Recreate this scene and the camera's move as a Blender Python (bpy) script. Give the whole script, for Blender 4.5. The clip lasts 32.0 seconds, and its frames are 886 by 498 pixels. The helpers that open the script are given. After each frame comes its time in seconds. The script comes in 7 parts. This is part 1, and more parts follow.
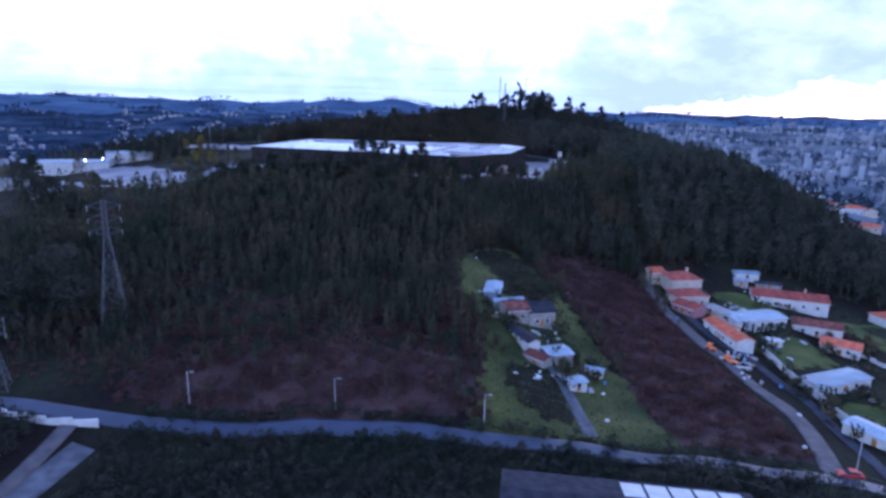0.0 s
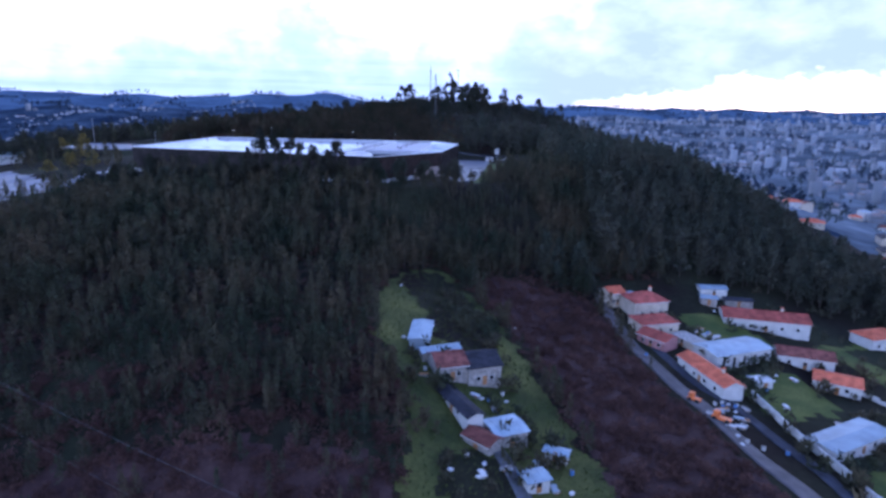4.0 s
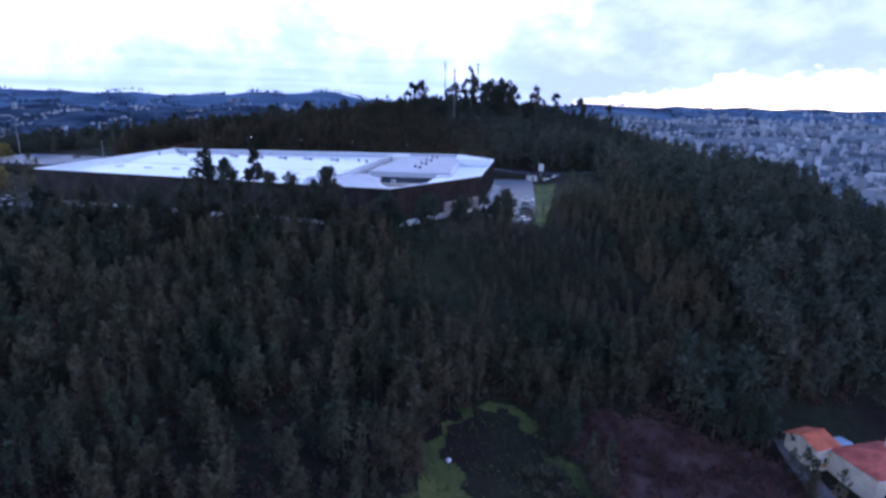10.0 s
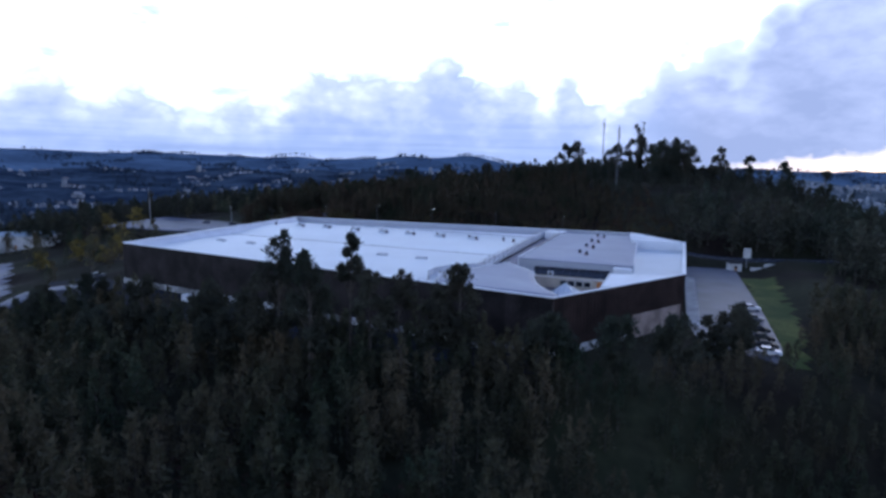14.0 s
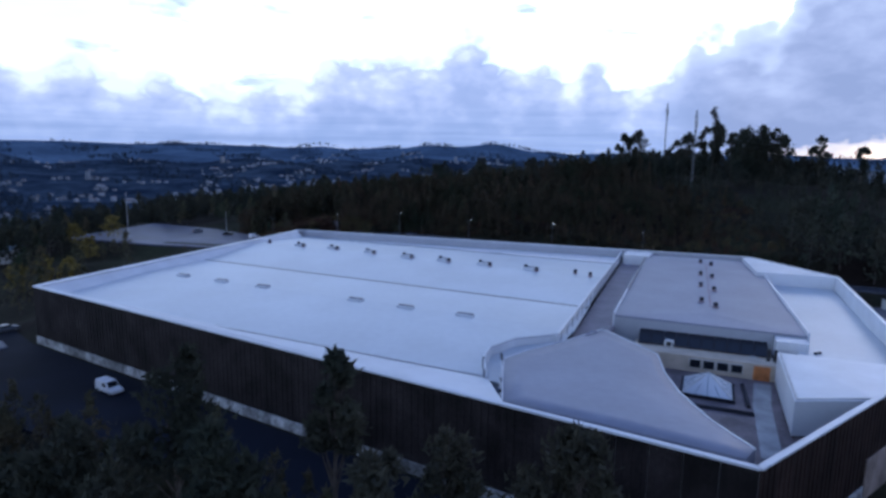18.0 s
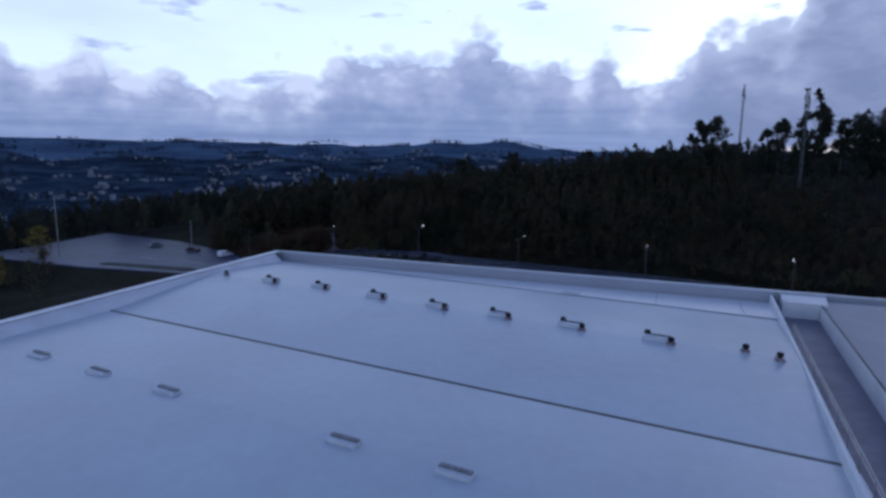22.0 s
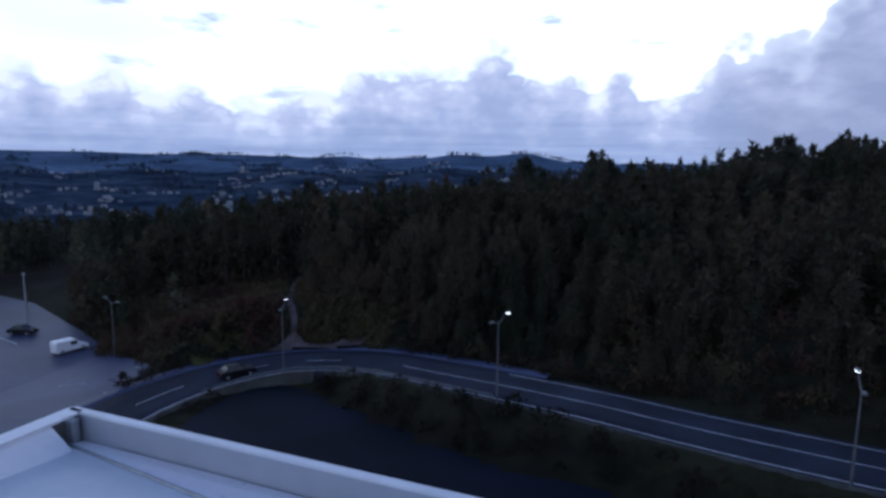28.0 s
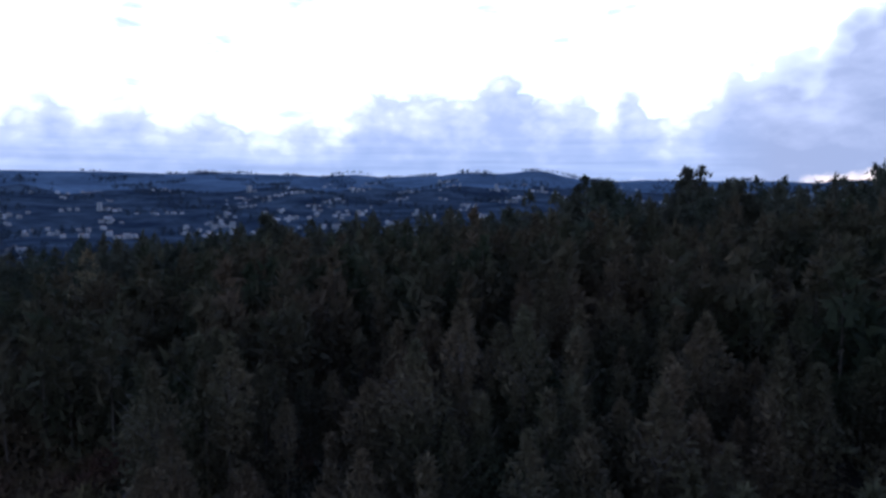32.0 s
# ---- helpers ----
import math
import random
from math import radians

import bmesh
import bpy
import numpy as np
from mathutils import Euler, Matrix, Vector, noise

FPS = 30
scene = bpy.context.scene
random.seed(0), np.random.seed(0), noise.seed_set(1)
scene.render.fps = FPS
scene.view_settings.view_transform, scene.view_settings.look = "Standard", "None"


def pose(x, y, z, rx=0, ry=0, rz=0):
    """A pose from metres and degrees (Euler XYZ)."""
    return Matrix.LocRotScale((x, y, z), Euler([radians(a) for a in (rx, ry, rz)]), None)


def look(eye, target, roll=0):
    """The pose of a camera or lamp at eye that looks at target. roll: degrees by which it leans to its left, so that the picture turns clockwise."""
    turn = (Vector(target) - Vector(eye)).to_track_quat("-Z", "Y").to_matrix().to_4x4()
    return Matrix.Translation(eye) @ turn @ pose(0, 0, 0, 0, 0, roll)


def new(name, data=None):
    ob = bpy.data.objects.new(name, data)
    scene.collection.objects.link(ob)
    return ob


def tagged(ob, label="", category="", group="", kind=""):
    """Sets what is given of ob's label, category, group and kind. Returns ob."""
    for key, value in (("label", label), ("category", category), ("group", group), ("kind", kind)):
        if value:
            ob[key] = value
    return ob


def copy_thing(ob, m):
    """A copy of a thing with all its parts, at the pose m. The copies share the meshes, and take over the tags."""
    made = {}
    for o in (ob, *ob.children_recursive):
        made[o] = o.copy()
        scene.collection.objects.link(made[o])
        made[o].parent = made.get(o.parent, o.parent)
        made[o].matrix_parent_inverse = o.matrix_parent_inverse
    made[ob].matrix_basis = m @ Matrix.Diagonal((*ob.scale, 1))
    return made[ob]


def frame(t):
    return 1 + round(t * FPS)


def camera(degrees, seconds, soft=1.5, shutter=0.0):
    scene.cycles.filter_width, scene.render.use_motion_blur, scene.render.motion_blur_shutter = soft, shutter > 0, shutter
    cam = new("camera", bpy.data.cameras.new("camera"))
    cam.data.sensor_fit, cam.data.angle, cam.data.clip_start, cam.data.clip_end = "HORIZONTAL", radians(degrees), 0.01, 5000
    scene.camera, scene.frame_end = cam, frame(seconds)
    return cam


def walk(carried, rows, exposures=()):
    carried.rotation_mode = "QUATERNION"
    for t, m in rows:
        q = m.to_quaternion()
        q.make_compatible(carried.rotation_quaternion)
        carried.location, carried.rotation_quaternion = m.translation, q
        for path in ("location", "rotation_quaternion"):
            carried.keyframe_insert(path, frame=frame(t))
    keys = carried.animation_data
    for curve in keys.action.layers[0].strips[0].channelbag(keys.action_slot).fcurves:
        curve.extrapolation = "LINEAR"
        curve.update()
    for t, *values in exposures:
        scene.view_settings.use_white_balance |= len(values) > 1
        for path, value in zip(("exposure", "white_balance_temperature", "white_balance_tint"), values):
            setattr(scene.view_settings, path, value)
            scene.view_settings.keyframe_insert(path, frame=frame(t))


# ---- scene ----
cam = camera(74.0, 32.0, soft=3.0)
EXPOSURES = [(0, 0.58, 4930, 22), (6, 0.58, 4980, 22), (9, 0.55, 5060, 22), (10, 0.53, 5150, 19), (11, 0.40, 5250, 13), (12, 0.36, 5450, 12), (13, -0.05, 5500, 12), (14, -0.20, 5420, 11), (16.5, -0.25, 5330, 10), (18, -0.45, 5320, 10), (20, -0.87, 5330, 10), (23, -1.07, 5320, 13), (25.5, -1.05, 5450, 16), (27.5, -0.75, 5600, 10), (29, -0.30, 5600, 10), (30.5, -0.08, 5600, 10), (32, -0.20, 5600, 10)]
PATH = [
    (0, (4.035, 3.464, 87.674), (4.004, 5.412, 87.221), 1.2),
    (0.5, (5.517, 6.707, 87.219), (5.518, 8.654, 86.763), 1.2),
    (1, (6.752, 10.948, 86.78), (6.786, 12.893, 86.315), 1.2),
    (1.5, (7.783, 16.086, 86.696), (7.853, 18.028, 86.222), 1.2),
    (2, (8.434, 21.458, 86.599), (8.535, 23.398, 86.124), 1.2),
    (2.5, (9.311, 27.548, 86.75), (9.438, 29.487, 86.278), 1.1),
    (3, (9.724, 34.014, 86.759), (9.875, 35.953, 86.292), 1.2),
    (3.5, (9.908, 40.023, 87.038), (10.075, 41.96, 86.57), 1.1),
    (5.5, (8.952, 67.052, 87.442), (9.155, 68.987, 86.976), 1.0),
    (6, (8.251, 74.206, 87.287), (8.462, 76.139, 86.82), 1.1),
    (6.5, (7.704, 81.403, 87.213), (7.92, 83.336, 86.749), 1.2),
    (7, (7.096, 89.199, 87.455), (7.315, 91.131, 86.99), 1.1),
    (7.5, (6.184, 96.238, 87.3), (6.409, 98.171, 86.837), 1.2),
    (8, (5.854, 103.877, 87.435), (6.075, 105.809, 86.967), 1.0),
    (8.5, (5.945, 112.205, 87.828), (6.155, 114.138, 87.357), 0.9),
    (9, (5.049, 120.009, 88.752), (5.251, 121.941, 88.275), 0.8),
    (9.5, (4.196, 127.667, 88.688), (4.393, 129.6, 88.213), 0.9),
    (10, (4.057, 134.99, 89.006), (4.239, 136.925, 88.533), 1.0),
    (10.5, (3.504, 143.376, 88.871), (3.674, 145.314, 88.406), 1.0),
    (11, (2.637, 150.265, 88.722), (2.802, 152.203, 88.26), 0.9),
    (11.5, (1.731, 157.582, 88.61), (1.897, 159.534, 88.206), 0.9),
    (12, (1.501, 164.03, 88.655), (1.664, 166.004, 88.375), 0.7),
    (12.5, (0.881, 170.615, 89.028), (1.047, 172.589, 88.753), 0.7),
    (13, (0.683, 177.239, 89.689), (0.847, 179.213, 89.409), 0.8),
    (13.5, (-0.055, 184.995, 89.266), (-0.074, 186.977, 88.992), 0.8),
    (14, (-0.821, 192.026, 89.232), (-1.101, 193.987, 88.956), 1.1),
    (14.5, (-1.807, 199.388, 89.258), (-2.146, 201.338, 88.975), 1.1),
    (16.5, (-7.802, 224.921, 91.063), (-8.14, 226.867, 90.755), 0.9),
    (17, (-9.686, 230.931, 91.724), (-10.029, 232.876, 91.406), 0.8),
    (17.5, (-11.606, 237.648, 92.385), (-11.958, 239.591, 92.065), 0.7),
    (18, (-13.867, 244.758, 92.602), (-14.227, 246.7, 92.287), 0.7),
    (18.5, (-16.345, 251.981, 92.308), (-16.702, 253.925, 92.0), 1.0),
    (19, (-18.962, 258.607, 92.866), (-19.316, 260.552, 92.558), 1.0),
    (19.5, (-21.252, 265.555, 92.546), (-21.597, 267.501, 92.241), 1.1),
    (20, (-23.258, 272.766, 92.233), (-23.605, 274.713, 91.932), 1.1),
    (20.5, (-25.507, 280.268, 91.83), (-25.862, 282.211, 91.517), 0.9),
    (21, (-27.033, 287.215, 91.461), (-27.399, 289.155, 91.142), 0.7),
    (21.5, (-29.441, 294.352, 91.289), (-29.818, 296.29, 90.965), 0.6),
    (22, (-31.766, 302.288, 90.661), (-32.155, 304.223, 90.338), 0.7),
    (22.5, (-34.456, 309.21, 89.916), (-34.849, 311.145, 89.599), 0.7),
    (23, (-37.09, 316.852, 89.066), (-37.49, 318.786, 88.752), 0.7),
    (23.5, (-39.214, 324.205, 88.504), (-39.625, 326.136, 88.19), 0.6),
    (24, (-41.536, 332.145, 87.687), (-41.959, 334.074, 87.374), 0.5),
    (24.5, (-44.031, 340.195, 86.839), (-44.466, 342.123, 86.53), 0.5),
    (25, (-46.321, 347.656, 86.94), (-46.761, 349.583, 86.635), 0.6),
    (25.5, (-48.767, 356.05, 86.557), (-49.216, 357.977, 86.263), 0.4),
    (27.5, (-58.349, 388.011, 85.968), (-58.799, 389.939, 85.683), 0.5),
    (28, (-60.894, 395.397, 85.843), (-61.337, 397.327, 85.563), 0.6),
    (28.5, (-63.373, 402.709, 85.794), (-63.809, 404.641, 85.515), 0.6),
    (29, (-65.742, 410.12, 85.814), (-66.169, 412.054, 85.533), 0.6),
    (29.5, (-67.943, 417.735, 86.095), (-68.368, 419.669, 85.811), 0.4),
    (30, (-69.924, 425.326, 86.523), (-70.35, 427.265, 86.278), 0.2),
    (30.5, (-71.795, 432.896, 87.0), (-72.227, 434.834, 86.758), 0.0),
    (31, (-73.67, 440.347, 87.3), (-74.118, 442.282, 87.061), -0.1),
    (31.5, (-75.545, 447.736, 87.4), (-76.011, 449.667, 87.169), -0.2),
    (32, (-77.418, 455.103, 87.3), (-77.897, 457.032, 87.079), 0.3),
]
walk(cam, [(t, look(eye, target, roll)) for t, eye, target, roll in PATH], EXPOSURES)

# ---- light ----
SUN_ELEV, SUN_AZ = radians(14), radians(35)
world = bpy.data.worlds.new("dusk_sky")
scene.world = world
world.use_nodes = True
wt = world.node_tree
wt.nodes.clear()


def wn(kind, **inputs):
    n = wt.nodes.new(kind)
    for k, v in inputs.items():
        n.inputs[k].default_value = v
    return n


def wlink(a, b):
    wt.links.new(a, b)


def wmath(op, a, b=None, clamp=False):
    n = wt.nodes.new("ShaderNodeMath")
    n.operation, n.use_clamp = op, clamp
    for i, v in enumerate((a, b)):
        if v is None:
            continue
        if isinstance(v, (int, float)):
            n.inputs[i].default_value = v
        else:
            wlink(v, n.inputs[i])
    return n.outputs[0]


def wmix(fac, a, b):
    n = wt.nodes.new("ShaderNodeMix")
    n.data_type = "RGBA"
    for sock, v in ((n.inputs[0], fac), (n.inputs[6], a), (n.inputs[7], b)):
        if isinstance(v, (int, float)):
            sock.default_value = v
        elif isinstance(v, tuple):
            sock.default_value = (*v, 1)
        else:
            wlink(v, sock)
    return n.outputs[2]


def wramp(fac, stops):
    n = wt.nodes.new("ShaderNodeValToRGB")
    e = n.color_ramp.elements
    while len(e) < len(stops):
        e.new(0.5)
    for el, (p, c) in zip(e, stops):
        el.position, el.color = p, (*c, 1)
    wlink(fac, n.inputs[0])
    return n.outputs[0]


def wadd(*terms):
    """Sum of value * weight pairs."""
    out = None
    for v, w in terms:
        t = wmath("MULTIPLY", v, w)
        out = t if out is None else wmath("ADD", out, t)
    return out


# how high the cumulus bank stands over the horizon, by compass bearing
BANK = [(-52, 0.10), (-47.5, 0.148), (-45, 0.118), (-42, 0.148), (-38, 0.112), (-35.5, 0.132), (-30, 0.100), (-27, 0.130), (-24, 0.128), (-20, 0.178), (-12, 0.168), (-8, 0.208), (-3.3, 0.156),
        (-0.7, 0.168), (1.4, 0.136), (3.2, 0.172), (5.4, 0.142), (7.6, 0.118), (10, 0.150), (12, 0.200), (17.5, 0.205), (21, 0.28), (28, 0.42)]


def world_sky():
    """Dusk sky: pale broken cloud over a bank of cumulus that runs along the horizon, clear below the cloud in the north-east."""
    sky = wt.nodes.new("ShaderNodeTexSky")
    sky.sky_type, sky.sun_disc = "NISHITA", False
    sky.sun_elevation, sky.sun_rotation = SUN_ELEV, SUN_AZ
    co = wt.nodes.new("ShaderNodeTexCoord")
    sep = wt.nodes.new("ShaderNodeSeparateXYZ")
    wlink(co.outputs["Generated"], sep.inputs[0])
    x, y, z = sep.outputs
    up = wmath("MAXIMUM", z, 0.0)
    az = wmath("ARCTAN2", x, y)

    def field(kind, across, along, **inputs):
        """A texture over bearing and height."""
        flat = wt.nodes.new("ShaderNodeCombineXYZ")
        wlink(wmath("MULTIPLY", az, across), flat.inputs[0])
        wlink(wmath("MULTIPLY", up, along), flat.inputs[1])
        n = wn(kind, **inputs)
        wlink(flat.outputs[0], n.inputs["Vector"])
        return n.outputs[0] if kind == "ShaderNodeTexNoise" else wmath("SUBTRACT", 0.45, n.outputs[0])

    # cauliflower billows at two sizes, over ragged noise
    big = field("ShaderNodeTexVoronoi", 17, 24, Scale=1.0)
    small = field("ShaderNodeTexVoronoi", 41, 56, Scale=1.0)
    curl = wmath("SUBTRACT", field("ShaderNodeTexNoise", 30, 52, Scale=1.0, Detail=7.0, Roughness=0.58, Distortion=0.3), 0.5)
    puff = wmath("SUBTRACT", field("ShaderNodeTexNoise", 7, 15, Scale=1.0, Detail=6.0, Roughness=0.5), 0.5)
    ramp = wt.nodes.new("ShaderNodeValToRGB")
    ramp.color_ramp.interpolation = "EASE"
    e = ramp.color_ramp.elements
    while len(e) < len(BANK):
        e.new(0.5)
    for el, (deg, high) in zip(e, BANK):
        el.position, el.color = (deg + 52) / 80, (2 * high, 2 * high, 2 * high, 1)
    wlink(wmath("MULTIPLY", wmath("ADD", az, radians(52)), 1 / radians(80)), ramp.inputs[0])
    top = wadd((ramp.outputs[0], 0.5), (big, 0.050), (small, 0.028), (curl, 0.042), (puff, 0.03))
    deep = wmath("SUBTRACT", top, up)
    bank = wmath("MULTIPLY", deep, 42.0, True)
    # cloud tops catch the light, their bases are slate blue with thin level streaks
    body = wadd((deep, 4.2), (big, -0.6), (small, -0.34), (curl, -0.75), (puff, -0.7))
    shade = wramp(body, [(0.0, (1.42, 1.44, 1.62)), (0.22, (0.92, 0.96, 1.22)), (0.55, (0.62, 0.70, 1.0)), (0.9, (0.50, 0.60, 0.90))])
    streak = field("ShaderNodeTexNoise", 2.2, 62, Scale=1.0, Detail=4.0, Roughness=0.55)
    streaks = wramp(streak, [(0.35, (0.34, 0.46, 0.76)), (0.65, (0.74, 0.84, 1.16))])
    low = wmath("SUBTRACT", 1.0, wmath("MULTIPLY", up, 11.0), True)
    bank_col = wmix(wmath("MULTIPLY", low, 0.85), shade, streaks)
    # towards the north-east the cloud base lifts off the horizon and leaves a clear strip
    lifted = wmath("MULTIPLY", wmath("MULTIPLY", wmath("SUBTRACT", az, radians(15)), 3.5, True), 0.058)
    under = wmath("MULTIPLY", wmath("SUBTRACT", lifted, wadd((up, 1.0), (puff, 0.075), (curl, 0.05))), 12.0, True)
    bank = wmath("MULTIPLY", bank, wmath("SUBTRACT", 1.0, under))
    heavy_body = wadd((up, 2.2), (puff, 1.6), (curl, 0.5))
    heavy = wramp(heavy_body, [(0.05, (0.50, 0.56, 0.80)), (0.35, (0.66, 0.71, 0.96)), (0.75, (0.92, 0.97, 1.2)), (1.0, (1.25, 1.3, 1.5))])
    heavy = wmix(wmath("SUBTRACT", 1.0, wmath("MULTIPLY", deep, 14.0, True)), heavy, (1.35, 1.4, 1.6))
    bank_col = wmix(wmath("MULTIPLY", wmath("SUBTRACT", az, radians(9)), 9.0, True), bank_col, heavy)
    bright = wmix(0.1, (1.75, 1.82, 2.0), sky.outputs[0])
    # thin veil and a few torn scraps of grey above the bank
    veil = wramp(field("ShaderNodeTexNoise", 3.0, 9.0, Scale=1.0, Detail=5.0, Roughness=0.5), [(0.45, (0, 0, 0)), (0.75, (1, 1, 1))])
    scrap = wramp(field("ShaderNodeTexNoise", 9.0, 30.0, Scale=1.0, Detail=7.0, Roughness=0.5, Distortion=0.2), [(0.60, (0, 0, 0)), (0.68, (1, 1, 1))])
    clouds = wmix(wmath("MULTIPLY", veil, 0.35), bright, (0.95, 1.02, 1.4))
    clouds = wmix(wmath("MULTIPLY", scrap, 0.75), clouds, (0.72, 0.78, 1.16))
    # the sky darkens and blues towards the zenith
    zen = wmath("MULTIPLY", wmath("SUBTRACT", up, 0.27), 3.0, True)
    full = wmix(bank, clouds, bank_col)
    full = wmix(zen, full, (0.26, 0.38, 0.74))
    bg = wt.nodes.new("ShaderNodeBackground")
    wlink(full, bg.inputs[0])
    bg.inputs[1].default_value = SKY_STRENGTH
    out = wt.nodes.new("ShaderNodeOutputWorld")
    wlink(bg.outputs[0], out.inputs[0])


SKY_STRENGTH = 1.0
world_sky()
sun = new("sun", bpy.data.lights.new("sun", "SUN"))
sun.data.energy, sun.data.angle, sun.data.color = 0.5, radians(30), (1.0, 0.9, 0.82)
sun.matrix_world = look((math.sin(SUN_AZ) * 400, math.cos(SUN_AZ) * 400, 400 * math.tan(SUN_ELEV) + 80), (0, 0, 80))

# ---- materials ----


def material(name, colour, rough=0.8, metal=0.0, vary=0.25, scale=1.5, fine=12.0, bump=0.15, other=None, island=0.0, objvar=0.0, spec=0.5, thin=0.0):
    """A surface with colour that varies at two scales, and relief. other: a second colour that the large patches lean to."""
    m = bpy.data.materials.new(name)
    m.use_nodes = True
    t = m.node_tree
    b = t.nodes["Principled BSDF"]
    b.inputs["Roughness"].default_value, b.inputs["Metallic"].default_value = rough, metal
    b.inputs["Specular IOR Level"].default_value = spec
    co = t.nodes.new("ShaderNodeNewGeometry")
    big, small = t.nodes.new("ShaderNodeTexNoise"), t.nodes.new("ShaderNodeTexNoise")
    for n, s, d in ((big, scale, 5), (small, fine, 4)):
        n.inputs["Scale"].default_value, n.inputs["Detail"].default_value = s, d
        t.links.new(co.outputs["Position"], n.inputs["Vector"])
    ramp = t.nodes.new("ShaderNodeValToRGB")
    dark = tuple(c * (1 - vary) for c in colour)
    lite = other or tuple(min(1, c * (1 + vary)) for c in colour)
    ramp.color_ramp.elements[0].position, ramp.color_ramp.elements[0].color = 0.35, (*dark, 1)
    ramp.color_ramp.elements[1].position, ramp.color_ramp.elements[1].color = 0.68, (*lite, 1)
    t.links.new(big.outputs[0], ramp.inputs[0])
    mix = t.nodes.new("ShaderNodeMix")
    mix.data_type, mix.blend_type = "RGBA", "OVERLAY"
    mix.inputs[0].default_value = min(1, vary * 1.6)
    t.links.new(ramp.outputs[0], mix.inputs[6])
    t.links.new(small.outputs[0], mix.inputs[7])
    last = mix.outputs[2]
    for strength, source in ((island, co.outputs["Random Per Island"]), (objvar, None)):
        if strength:
            if source is None:
                source = t.nodes.new("ShaderNodeObjectInfo").outputs["Random"]
            hsv, rng = t.nodes.new("ShaderNodeHueSaturation"), t.nodes.new("ShaderNodeMapRange")
            rng.inputs["To Min"].default_value, rng.inputs["To Max"].default_value = 1 - strength, 1 + strength
            t.links.new(source, rng.inputs["Value"])
            t.links.new(rng.outputs[0], hsv.inputs["Value"])
            t.links.new(last, hsv.inputs["Color"])
            last = hsv.outputs[0]
    t.links.new(last, b.inputs["Base Color"])
    if bump:
        bn = t.nodes.new("ShaderNodeBump")
        bn.inputs["Strength"].default_value, bn.inputs["Distance"].default_value = bump, 0.05
        t.links.new(small.outputs[0], bn.inputs["Height"])
        t.links.new(bn.outputs[0], b.inputs["Normal"])
    if thin:
        tl, mx = t.nodes.new("ShaderNodeBsdfTranslucent"), t.nodes.new("ShaderNodeMixShader")
        t.links.new(last, tl.inputs["Color"])
        mx.inputs[0].default_value = thin
        t.links.new(b.outputs[0], mx.inputs[1])
        t.links.new(tl.outputs[0], mx.inputs[2])
        t.links.new(mx.outputs[0], t.nodes["Material Output"].inputs["Surface"])
    return m


def glowing(name, colour, power):
    m = bpy.data.materials.new(name)
    m.use_nodes = True
    b = m.node_tree.nodes["Principled BSDF"]
    b.inputs["Base Color"].default_value = (*colour, 1)
    b.inputs["Emission Color"].default_value, b.inputs["Emission Strength"].default_value = (*colour, 1), power
    return m


